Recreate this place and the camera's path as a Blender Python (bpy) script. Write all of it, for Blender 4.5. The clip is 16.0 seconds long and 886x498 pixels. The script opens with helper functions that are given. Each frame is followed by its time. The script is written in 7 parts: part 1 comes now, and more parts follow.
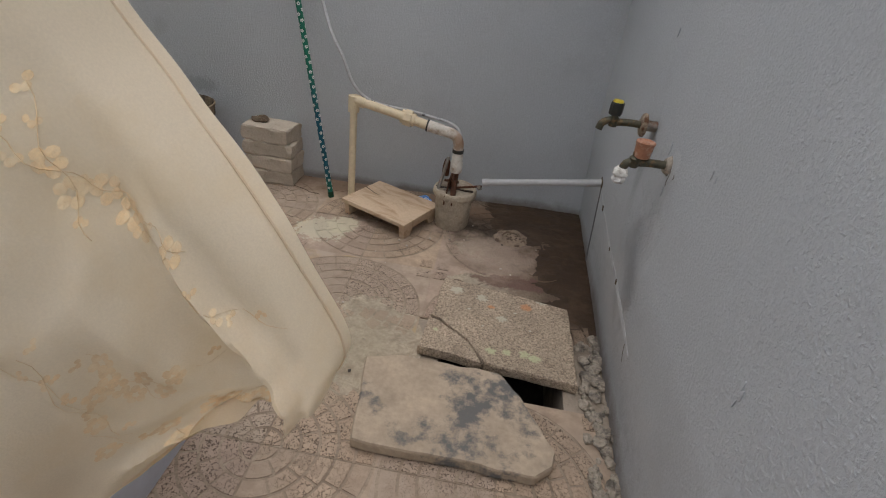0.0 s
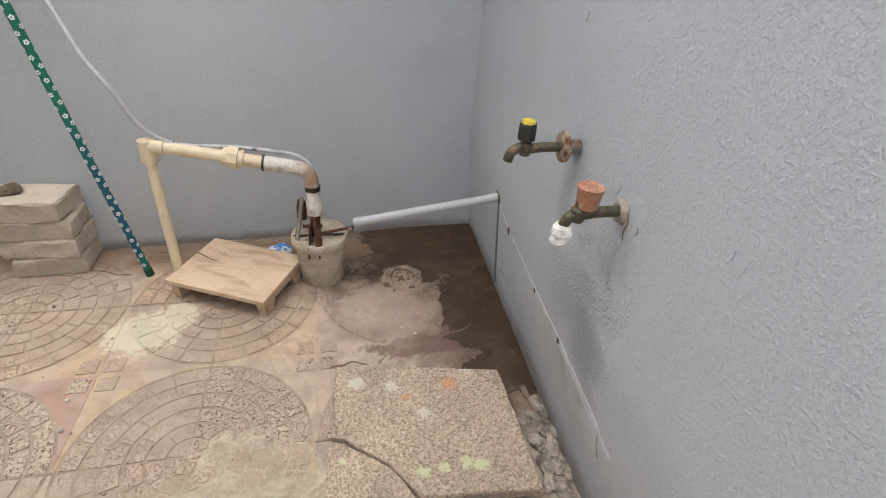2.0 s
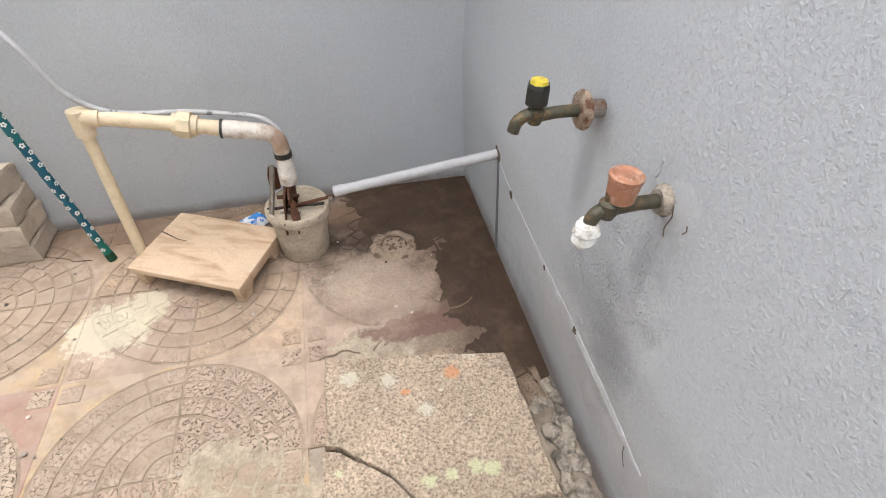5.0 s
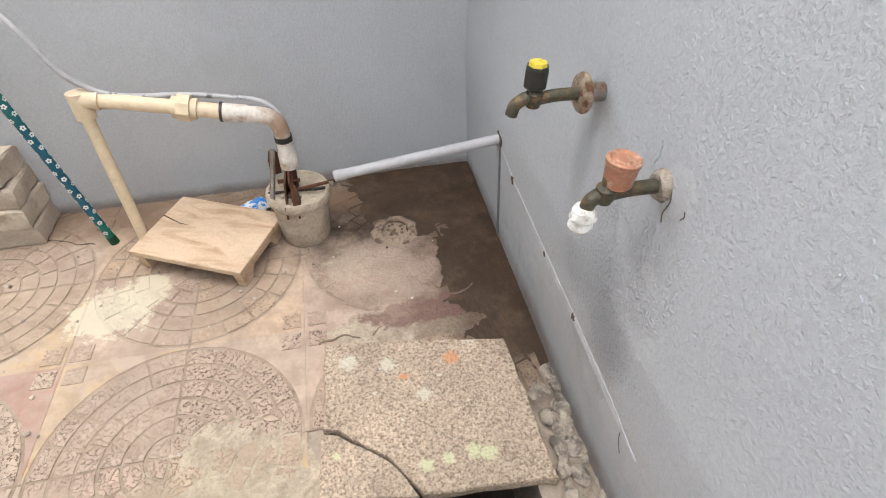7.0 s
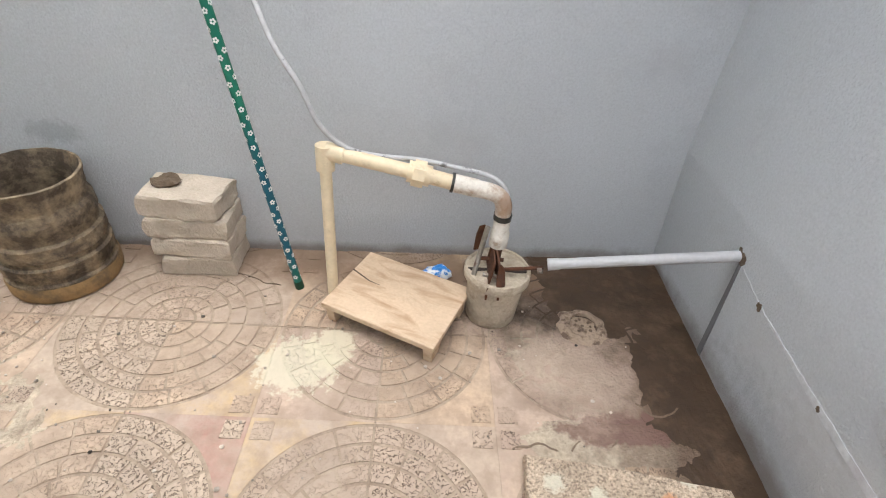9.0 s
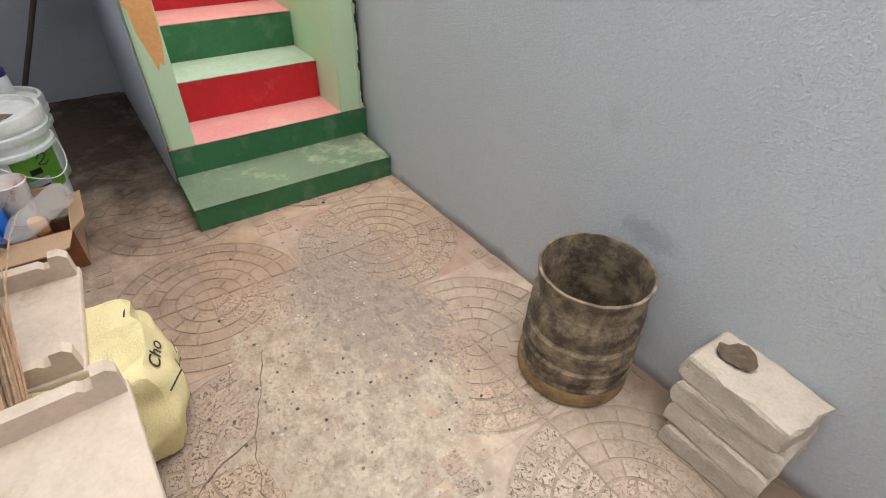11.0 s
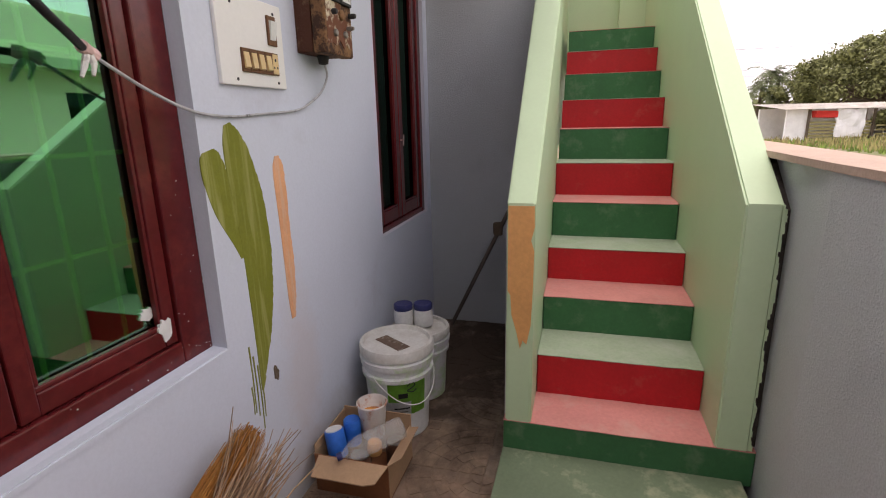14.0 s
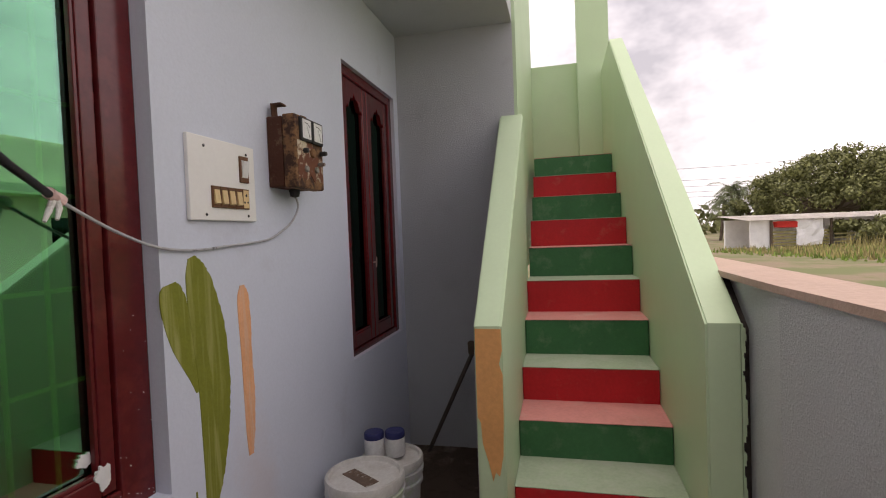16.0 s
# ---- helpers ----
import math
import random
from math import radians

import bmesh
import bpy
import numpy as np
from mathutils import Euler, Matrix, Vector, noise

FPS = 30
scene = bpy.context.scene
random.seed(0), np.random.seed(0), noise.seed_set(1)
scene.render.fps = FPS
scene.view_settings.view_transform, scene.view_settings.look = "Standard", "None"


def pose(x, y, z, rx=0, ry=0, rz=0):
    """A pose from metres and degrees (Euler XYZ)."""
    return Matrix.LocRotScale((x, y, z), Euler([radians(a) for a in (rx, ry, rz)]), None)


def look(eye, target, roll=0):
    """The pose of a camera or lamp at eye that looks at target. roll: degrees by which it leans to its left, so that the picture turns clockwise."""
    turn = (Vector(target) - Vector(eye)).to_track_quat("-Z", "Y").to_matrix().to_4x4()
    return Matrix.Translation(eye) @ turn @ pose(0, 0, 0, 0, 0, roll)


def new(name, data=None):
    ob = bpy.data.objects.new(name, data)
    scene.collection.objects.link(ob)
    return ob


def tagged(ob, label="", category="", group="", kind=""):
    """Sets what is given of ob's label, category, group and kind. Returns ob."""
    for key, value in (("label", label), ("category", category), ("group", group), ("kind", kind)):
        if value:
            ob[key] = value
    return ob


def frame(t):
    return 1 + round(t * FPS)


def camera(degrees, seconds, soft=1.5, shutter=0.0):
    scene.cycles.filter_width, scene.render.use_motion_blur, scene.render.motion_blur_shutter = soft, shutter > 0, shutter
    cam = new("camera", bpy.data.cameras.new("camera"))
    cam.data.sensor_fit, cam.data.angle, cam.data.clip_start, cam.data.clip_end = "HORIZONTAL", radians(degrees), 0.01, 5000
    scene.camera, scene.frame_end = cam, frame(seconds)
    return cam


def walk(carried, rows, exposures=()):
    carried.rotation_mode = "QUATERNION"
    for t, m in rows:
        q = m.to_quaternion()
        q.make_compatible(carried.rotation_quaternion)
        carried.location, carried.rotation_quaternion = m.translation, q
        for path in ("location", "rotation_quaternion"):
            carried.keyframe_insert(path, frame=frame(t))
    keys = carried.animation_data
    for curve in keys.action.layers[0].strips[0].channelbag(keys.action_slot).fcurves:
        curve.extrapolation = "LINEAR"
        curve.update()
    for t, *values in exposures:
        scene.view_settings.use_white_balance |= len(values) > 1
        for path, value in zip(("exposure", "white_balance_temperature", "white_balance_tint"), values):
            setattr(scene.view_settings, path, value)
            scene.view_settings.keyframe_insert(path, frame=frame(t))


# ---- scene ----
cam = camera(83.0, 16.0, soft=1.1)
PATH = [
    (0, (0.484, 0.394, 1.268), (0.358, 2.086, 0.21), 7.5),
    (0.5, (0.464, 0.571, 1.259), (0.559, 2.268, 0.205), 7.7),
    (1, (0.413, 0.757, 1.28), (0.654, 2.431, 0.212), 6.6),
    (1.5, (0.398, 0.867, 1.274), (0.741, 2.508, 0.182), 5.9),
    (2, (0.427, 0.99, 1.269), (0.812, 2.604, 0.152), 4.4),
    (2.5, (0.475, 1.12, 1.279), (0.867, 2.701, 0.119), 3.8),
    (3, (0.496, 1.199, 1.278), (0.897, 2.735, 0.061), 3.4),
    (3.5, (0.49, 1.224, 1.271), (0.901, 2.719, 0.007), 2.9),
    (4, (0.487, 1.237, 1.264), (0.88, 2.698, -0.044), 2.3),
    (4.5, (0.481, 1.238, 1.261), (0.859, 2.686, -0.065), 2.2),
    (6.8, (0.486, 1.221, 1.232), (0.847, 2.613, -0.158), 1.8),
    (7, (0.499, 1.234, 1.249), (0.843, 2.639, -0.133), 2.0),
    (7.5, (0.49, 1.249, 1.254), (0.791, 2.715, -0.073), 2.2),
    (8, (0.424, 1.276, 1.26), (0.638, 2.784, -0.036), 2.8),
    (8.5, (0.278, 1.35, 1.248), (0.44, 2.889, -0.019), 4.3),
    (9, (0.064, 1.443, 1.233), (0.175, 3.018, 0.006), 5.9),
    (9.5, (-0.106, 1.501, 1.243), (-0.261, 3.084, 0.031), 7.0),
    (10, (-0.216, 1.59, 1.236), (-0.835, 3.032, -0.004), 5.5),
    (10.2, (-0.271, 1.642, 1.232), (-1.068, 2.993, -0.009), 4.9),
    (12.3, (-0.826, 2.052, 1.313), (-2.494, 2.259, 0.23), -2.3),
    (12.5, (-0.846, 2.065, 1.324), (-2.558, 2.184, 0.298), -1.9),
    (13, (-0.898, 2.157, 1.363), (-2.691, 2.039, 0.484), -1.0),
    (13.5, (-0.918, 2.208, 1.4), (-2.754, 1.876, 0.679), -0.9),
    (14, (-0.925, 2.238, 1.443), (-2.791, 1.719, 0.943), -1.3),
    (14.5, (-0.926, 2.255, 1.473), (-2.815, 1.678, 1.16), -1.6),
    (15, (-0.931, 2.283, 1.481), (-2.841, 1.723, 1.278), -2.1),
    (15.5, (-0.933, 2.296, 1.485), (-2.862, 1.786, 1.355), -2.4),
    (16, (-0.935, 2.307, 1.486), (-2.88, 1.846, 1.426), -2.2),
]
EXPOSURES = [(0, 1.06, 6550, 12), (0.5, 1.30, 6550, 12), (1.5, 1.48, 6600, 13), (2.0, 1.92, 6550, 12), (2.5, 2.16, 6500, 11), (3.5, 2.30, 6500, 12), (7.0, 2.32, 6500, 12), (9.5, 2.30, 6350, 10), (10.2, 2.30, 6250, 9), (12.3, 1.64, 6900, 17), (13.5, 1.27, 6950, 20), (14.5, 1.13, 6950, 25), (16, 0.76, 7050, 23)]
walk(cam, [(t, look(eye, target, roll)) for t, eye, target, roll in PATH], EXPOSURES)


# ---- world and light ----
def nd(nt, kind, **kw):
    n = nt.nodes.new(kind)
    for k, v in kw.items():
        n.inputs[k.replace("_", " ")].default_value = v
    return n


world = bpy.data.worlds.new("sky")
scene.world = world
world.use_nodes = True
wt = world.node_tree
sky = wt.nodes.new("ShaderNodeTexSky")
sky.sky_type, sky.sun_disc = "NISHITA", False
sky.sun_elevation, sky.sun_rotation = radians(83), radians(163)
sky.dust_density, sky.air_density, sky.ozone_density = 6.0, 1.6, 0.6
# cloud deck: soft grey-white clouds over the sky
wtc = wt.nodes.new("ShaderNodeTexCoord")
wmap = wt.nodes.new("ShaderNodeMapping")
wmap.inputs["Scale"].default_value = (1.0, 1.0, 1.7)
wn = nd(wt, "ShaderNodeTexNoise", Scale=1.7, Detail=6.0, Roughness=0.6)
wr = wt.nodes.new("ShaderNodeValToRGB")
wr.color_ramp.elements[0].position, wr.color_ramp.elements[0].color = 0.40, (4.0, 4.1, 4.4, 1)
wr.color_ramp.elements[1].position, wr.color_ramp.elements[1].color = 0.58, (9.4, 9.5, 9.6, 1)
wm = wt.nodes.new("ShaderNodeMix")
wm.data_type = "RGBA"
wm.inputs["Factor"].default_value = 0.88
wt.links.new(wtc.outputs["Generated"], wmap.inputs["Vector"])
wt.links.new(wmap.outputs["Vector"], wn.inputs["Vector"])
wt.links.new(wn.outputs["Fac"], wr.inputs["Fac"])
wt.links.new(sky.outputs["Color"], wm.inputs["A"])
wt.links.new(wr.outputs["Color"], wm.inputs["B"])
wt.links.new(wm.outputs["Result"], wt.nodes["Background"].inputs["Color"])
wt.nodes["Background"].inputs["Strength"].default_value = 0.1
sun = new("sun", bpy.data.lights.new("sun", "SUN"))
sun.data.energy, sun.data.angle, sun.data.color = 0.85, radians(60), (1.0, 0.97, 0.92)
sun.matrix_world = look((0.3, -1.0, 9.5), (0, 0, 0))


# ---- materials ----
def mat(name, col, rough=0.85, var=0.12, scale=6.0, bump=0.15, bscale=60.0, metal=0.0, stain=None, stain_scale=2.0, stain_at=(0.5, 0.68), spec=0.4, fine=0.08, island=False, rand=0.0):
    """Painted or mineral surface: base colour, blotches and grain, optional stain colour with a shape of its own."""
    m = bpy.data.materials.new(name)
    m.use_nodes = True
    nt = m.node_tree
    b = nt.nodes["Principled BSDF"]
    b.inputs["Roughness"].default_value, b.inputs["Metallic"].default_value = rough, metal
    b.inputs["Specular IOR Level"].default_value = spec
    geo = nt.nodes.new("ShaderNodeNewGeometry")
    n1 = nd(nt, "ShaderNodeTexNoise", Scale=scale, Detail=5.0, Roughness=0.6)
    n2 = nd(nt, "ShaderNodeTexNoise", Scale=bscale, Detail=3.0, Roughness=0.6)
    nt.links.new(geo.outputs["Position"], n1.inputs["Vector"])
    nt.links.new(geo.outputs["Position"], n2.inputs["Vector"])
    r1 = nt.nodes.new("ShaderNodeMapRange")
    r1.inputs["To Min"].default_value, r1.inputs["To Max"].default_value = 1 - var * 2, 1 + var * 2
    nt.links.new(n1.outputs["Fac"], r1.inputs["Value"])
    r2 = nt.nodes.new("ShaderNodeMapRange")
    r2.inputs["To Min"].default_value, r2.inputs["To Max"].default_value = 1 - fine * 2, 1 + fine * 2
    nt.links.new(n2.outputs["Fac"], r2.inputs["Value"])
    mm = nt.nodes.new("ShaderNodeMath")
    mm.operation = "MULTIPLY"
    nt.links.new(r1.outputs["Result"], mm.inputs[0])
    nt.links.new(r2.outputs["Result"], mm.inputs[1])
    last = mm.outputs[0]
    if rand:
        src = geo.outputs["Random Per Island"] if island else nt.nodes.new("ShaderNodeObjectInfo").outputs["Random"]
        r3 = nt.nodes.new("ShaderNodeMapRange")
        r3.inputs["To Min"].default_value, r3.inputs["To Max"].default_value = 1 - rand, 1 + rand
        nt.links.new(src, r3.inputs["Value"])
        m3 = nt.nodes.new("ShaderNodeMath")
        m3.operation = "MULTIPLY"
        nt.links.new(last, m3.inputs[0])
        nt.links.new(r3.outputs["Result"], m3.inputs[1])
        last = m3.outputs[0]
    base = nt.nodes.new("ShaderNodeVectorMath")
    base.operation = "SCALE"
    base.inputs[0].default_value = col[:3]
    nt.links.new(last, base.inputs["Scale"])
    out = base.outputs["Vector"]
    if stain:
        n3 = nd(nt, "ShaderNodeTexNoise", Scale=stain_scale, Detail=8.0, Roughness=0.68)
        nt.links.new(geo.outputs["Position"], n3.inputs["Vector"])
        rr = nt.nodes.new("ShaderNodeMapRange")
        rr.inputs["From Min"].default_value, rr.inputs["From Max"].default_value = stain_at
        nt.links.new(n3.outputs["Fac"], rr.inputs["Value"])
        mx = nt.nodes.new("ShaderNodeMix")
        mx.data_type = "RGBA"
        mx.inputs["B"].default_value = (*stain[:3], 1)
        nt.links.new(rr.outputs["Result"], mx.inputs["Factor"])
        nt.links.new(out, mx.inputs["A"])
        out = mx.outputs["Result"]
    nt.links.new(out, b.inputs["Base Color"])
    if bump:
        bp = nd(nt, "ShaderNodeBump", Strength=bump, Distance=0.01)
        nt.links.new(n2.outputs["Fac"], bp.inputs["Height"])
        nt.links.new(bp.outputs["Normal"], b.inputs["Normal"])
    return m


def smears(m, spots):
    """Stains and other colour patches with a place and shape of their own: (centre, half sizes, colour, edge softness,
    strength, roughness or None).
    """
    nt = m.node_tree
    bs = nt.nodes["Principled BSDF"]
    geo = nt.nodes.new("ShaderNodeNewGeometry")
    for c, half, colour, soft, strength, rough, *grain in spots:
        wob = nd(nt, "ShaderNodeTexNoise", Scale=grain[0] if grain else 7.0, Detail=6.0, Roughness=0.65)
        nt.links.new(geo.outputs["Position"], wob.inputs["Vector"])
        sub = nt.nodes.new("ShaderNodeVectorMath")
        sub.operation = "SUBTRACT"
        sub.inputs[1].default_value = c
        div = nt.nodes.new("ShaderNodeVectorMath")
        div.operation = "DIVIDE"
        div.inputs[1].default_value = half
        ln = nt.nodes.new("ShaderNodeVectorMath")
        ln.operation = "LENGTH"
        nt.links.new(geo.outputs["Position"], sub.inputs[0])
        nt.links.new(sub.outputs[0], div.inputs[0])
        nt.links.new(div.outputs[0], ln.inputs[0])
        add = nt.nodes.new("ShaderNodeMath")
        add.operation = "MULTIPLY_ADD"
        add.inputs[1].default_value = 2.2
        nt.links.new(wob.outputs["Fac"], add.inputs[0])
        nt.links.new(ln.outputs["Value"], add.inputs[2])
        r = nt.nodes.new("ShaderNodeMapRange")
        r.inputs["From Min"].default_value, r.inputs["From Max"].default_value = 2.1 + soft, 2.1 - soft
        r.inputs["To Min"].default_value, r.inputs["To Max"].default_value = 0.0, strength
        nt.links.new(add.outputs[0], r.inputs["Value"])
        mx = nt.nodes.new("ShaderNodeMix")
        mx.data_type = "RGBA"
        mx.inputs["B"].default_value = (*colour, 1)
        nt.links.new(r.outputs["Result"], mx.inputs["Factor"])
        nt.links.new(bs.inputs["Base Color"].links[0].from_socket, mx.inputs["A"])
        nt.links.new(mx.outputs["Result"], bs.inputs["Base Color"])
        if rough is not None:
            mr = nt.nodes.new("ShaderNodeMix")
            mr.inputs["A"].default_value = bs.inputs["Roughness"].default_value
            if bs.inputs["Roughness"].links:
                nt.links.new(bs.inputs["Roughness"].links[0].from_socket, mr.inputs["A"])
            mr.inputs["B"].default_value = rough
            nt.links.new(r.outputs["Result"], mr.inputs["Factor"])
            nt.links.new(mr.outputs["Result"], bs.inputs["Roughness"])


M = {}
M["wall"] = mat("grey_wall_paint", (0.475, 0.495, 0.515), 0.75, 0.05, 1.3, 0.2, 150, stain=(0.41, 0.42, 0.44), stain_scale=3.1, stain_at=(0.55, 0.85), fine=0.09)
BIG = 9.0
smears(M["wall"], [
    # darker grey streak below the first tap
    ((0.98, 2.01, 0.70), (0.6, 0.03, 0.12), (0.30, 0.31, 0.32), 0.6, 0.6, None),
    ((0.98, 1.75, 0.52), (0.6, 0.07, 0.22), (0.26, 0.26, 0.28), 0.5, 0.3, None, 30.0),
    ((0.98, 1.95, 0.45), (0.6, 0.20, 0.20), (0.33, 0.34, 0.36), 0.5, 0.2, None, 30.0),
    ((0.98, 1.70, 0.56), (0.6, 0.07, 0.10), (0.58, 0.59, 0.60), 0.15, 0.3, None, 40.0),
    # grey gets darker and browner towards the wall's foot
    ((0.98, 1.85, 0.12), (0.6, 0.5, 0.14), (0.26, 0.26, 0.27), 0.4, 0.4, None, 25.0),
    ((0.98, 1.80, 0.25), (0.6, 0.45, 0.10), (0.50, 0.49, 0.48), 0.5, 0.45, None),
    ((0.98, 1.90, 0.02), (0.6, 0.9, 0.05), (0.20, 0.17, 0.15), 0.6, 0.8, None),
    ((0.98, 1.73, 0.82), (0.6, 0.035, 0.04), (0.62, 0.62, 0.62), 0.15, 0.35, None, 40.0),
    ((-0.6, 2.95, 0.0), (3.5, 0.25, 0.03), (0.20, 0.17, 0.15), 0.6, 0.8, None),
    ((-1.1, 2.94, 0.45), (0.08, 0.2, 0.035), (0.27, 0.27, 0.28), 0.3, 0.45, None, 34.0),
    ((-1.28, 2.94, 0.72), (0.03, 0.2, 0.04), (0.33, 0.33, 0.34), 0.3, 0.2, None, 34.0)])
# rough cast: scattered small lumps over the fine grain
nt = M["wall"].node_tree
lump = nd(nt, "ShaderNodeTexNoise", Scale=125.0, Detail=4.0, Roughness=0.6)
gl_ = nt.nodes.new("ShaderNodeNewGeometry")
nt.links.new(gl_.outputs["Position"], lump.inputs["Vector"])
lr = nt.nodes.new("ShaderNodeMapRange")
lr.inputs["From Min"].default_value, lr.inputs["From Max"].default_value = 0.46, 0.80
nt.links.new(lump.outputs["Fac"], lr.inputs["Value"])
lb = nd(nt, "ShaderNodeBump", Strength=0.5, Distance=0.0034)
nt.links.new(lr.outputs["Result"], lb.inputs["Height"])
nt.links.new(nt.nodes["Principled BSDF"].inputs["Normal"].links[0].from_socket, lb.inputs["Normal"])
nt.links.new(lb.outputs["Normal"], nt.nodes["Principled BSDF"].inputs["Normal"])
pm_ = nd(nt, "ShaderNodeTexNoise", Scale=150.0, Detail=3.0)
pz = nd(nt, "ShaderNodeTexNoise", Scale=9.0, Detail=5.0)
dv = nt.nodes.new("ShaderNodeVectorMath")
dv.operation = "MULTIPLY_ADD"
dv.inputs[1].default_value, dv.inputs[2].default_value = (0.0, 1 / 0.20, 1 / 0.30), (0.0, -1.80 / 0.20, -0.48 / 0.30)
dl = nt.nodes.new("ShaderNodeVectorMath")
dl.operation = "LENGTH"
da = nt.nodes.new("ShaderNodeMath")
da.operation = "MULTIPLY_ADD"
da.inputs[1].default_value = 2.4
dm = nt.nodes.new("ShaderNodeMapRange")
dm.inputs["From Min"].default_value, dm.inputs["From Max"].default_value, dm.inputs["To Min"].default_value, dm.inputs["To Max"].default_value = 1.5, 2.2, 1.0, 0.0
ph = nt.nodes.new("ShaderNodeMath")
ph.operation = "MULTIPLY"
pb_ = nd(nt, "ShaderNodeBump", Strength=1.0, Distance=0.012)
for n_ in (pm_, pz, dv):
    nt.links.new(gl_.outputs["Position"], n_.inputs[0])
nt.links.new(dv.outputs["Vector"], dl.inputs[0])
nt.links.new(pz.outputs["Fac"], da.inputs[0])
nt.links.new(dl.outputs["Value"], da.inputs[2])
nt.links.new(da.outputs[0], dm.inputs["Value"])
nt.links.new(dm.outputs["Result"], ph.inputs[0])
nt.links.new(pm_.outputs["Fac"], ph.inputs[1])
nt.links.new(ph.outputs[0], pb_.inputs["Height"])
nt.links.new(lb.outputs["Normal"], pb_.inputs["Normal"])
nt.links.new(pb_.outputs["Normal"], nt.nodes["Principled BSDF"].inputs["Normal"])
M["house"] = mat("lavender_wall_paint", (0.605, 0.645, 0.735), 0.7, 0.04, 1.5, 0.08, 90, stain=(0.47, 0.47, 0.53), stain_scale=2.3, stain_at=(0.6, 0.9), fine=0.03)
smears(M["house"], [((-2.3, 1.22, 0.08), (1.6, BIG, 0.14), (0.44, 0.42, 0.42), 0.6, 0.6, None), ((-2.5, 1.22, 0.5), (0.1, BIG, 0.3), (0.6, 0.5, 0.48), 0.5, 0.35, None)])
M["mint"] = mat("mint_paint", (0.50, 0.64, 0.42), 0.55, 0.04, 2.0, 0.025, 60, stain=(0.53, 0.64, 0.45), stain_scale=3, stain_at=(0.5, 0.85), fine=0.02)
M["green"] = mat("green_step_paint", (0.035, 0.14, 0.055), 0.55, 0.12, 5, 0.1, 60, stain=(0.14, 0.22, 0.13), stain_scale=8, stain_at=(0.54, 0.78))
M["red"] = mat("red_step_paint", (0.48, 0.014, 0.02), 0.5, 0.1, 5, 0.1, 60, stain=(0.46, 0.10, 0.08), stain_scale=9, stain_at=(0.56, 0.85))
M["tread_green"] = mat("worn_green_tread", (0.30, 0.37, 0.26), 0.75, 0.1, 5, 0.12, 60, stain=(0.38, 0.42, 0.34), stain_scale=6, stain_at=(0.45, 0.75))
M["tread_low"] = mat("scuffed_green_tread", (0.135, 0.18, 0.11), 0.75, 0.15, 5, 0.12, 60, stain=(0.36, 0.37, 0.25), stain_scale=5, stain_at=(0.52, 0.7))
M["tread_pink"] = mat("worn_red_tread", (0.55, 0.22, 0.20), 0.75, 0.1, 5, 0.12, 60, stain=(0.52, 0.33, 0.28), stain_scale=6, stain_at=(0.5, 0.8))
M["orange"] = mat("orange_paint_swatch", (0.72, 0.36, 0.13), 0.6, 0.06, 5, 0.1, 60)
M["maroon"] = mat("maroon_gloss_paint", (0.105, 0.010, 0.012), 0.2, 0.18, 5, 0.03, 40, spec=0.5, stain=(0.17, 0.022, 0.02), stain_scale=7, stain_at=(0.5, 0.75))
M["soil"] = mat("dry_soil", (0.26, 0.2, 0.13), 0.95, 0.15, 0.4, 0.3, 8, stain=(0.15, 0.165, 0.065), stain_scale=0.4, stain_at=(0.42, 0.56))
# near-black in place of the lack of light indoors
M["dark"] = mat("unlit_room_black", (0.05, 0.06, 0.05), 0.9)
M["concrete"] = mat("bare_cement", (0.36, 0.30, 0.25), 0.9, 0.15, 7, 0.4, 70, stain=(0.2, 0.17, 0.15), stain_scale=6)
M["mud_dark"] = mat("dark_joint", (0.05, 0.04, 0.035), 0.95, 0.3, 30, 0.6, 60)
M["coping"] = mat("pink_cement_coping", (0.52, 0.38, 0.31), 0.9, 0.1, 5, 0.3, 60)


# ---- mesh helpers ----
def bm_box(bm, lo, hi, bevel=0.0, seg=2):
    m = Matrix.LocRotScale([(a + b) / 2 for a, b in zip(lo, hi)], None, [b - a for a, b in zip(lo, hi)])
    r = bmesh.ops.create_cube(bm, size=1, matrix=m)
    if bevel:
        es = list({e for v in r["verts"] for e in v.link_edges})
        bmesh.ops.bevel(bm, geom=es, offset=bevel, segments=seg, affect="EDGES", profile=0.5)
    return bm


def box(lo, hi, bevel=0.0, seg=2):
    return bm_box(bmesh.new(), lo, hi, bevel, seg)


def bm_prism(bm, pts, axis, a, b):
    """Solid between a and b along an axis over a polygon in the other two."""
    def at(p, h):
        c = list(p)
        c.insert(axis, h)
        return bm.verts.new(c)
    lo, hi = [at(p, a) for p in pts], [at(p, b) for p in pts]
    n = len(pts)
    bm.faces.new(lo)
    bm.faces.new(hi[::-1])
    for i in range(n):
        bm.faces.new((lo[i], hi[i], hi[(i + 1) % n], lo[(i + 1) % n]))
    bmesh.ops.recalc_face_normals(bm, faces=bm.faces)
    return bm


def prism(pts, axis, a, b):
    return bm_prism(bmesh.new(), pts, axis, a, b)


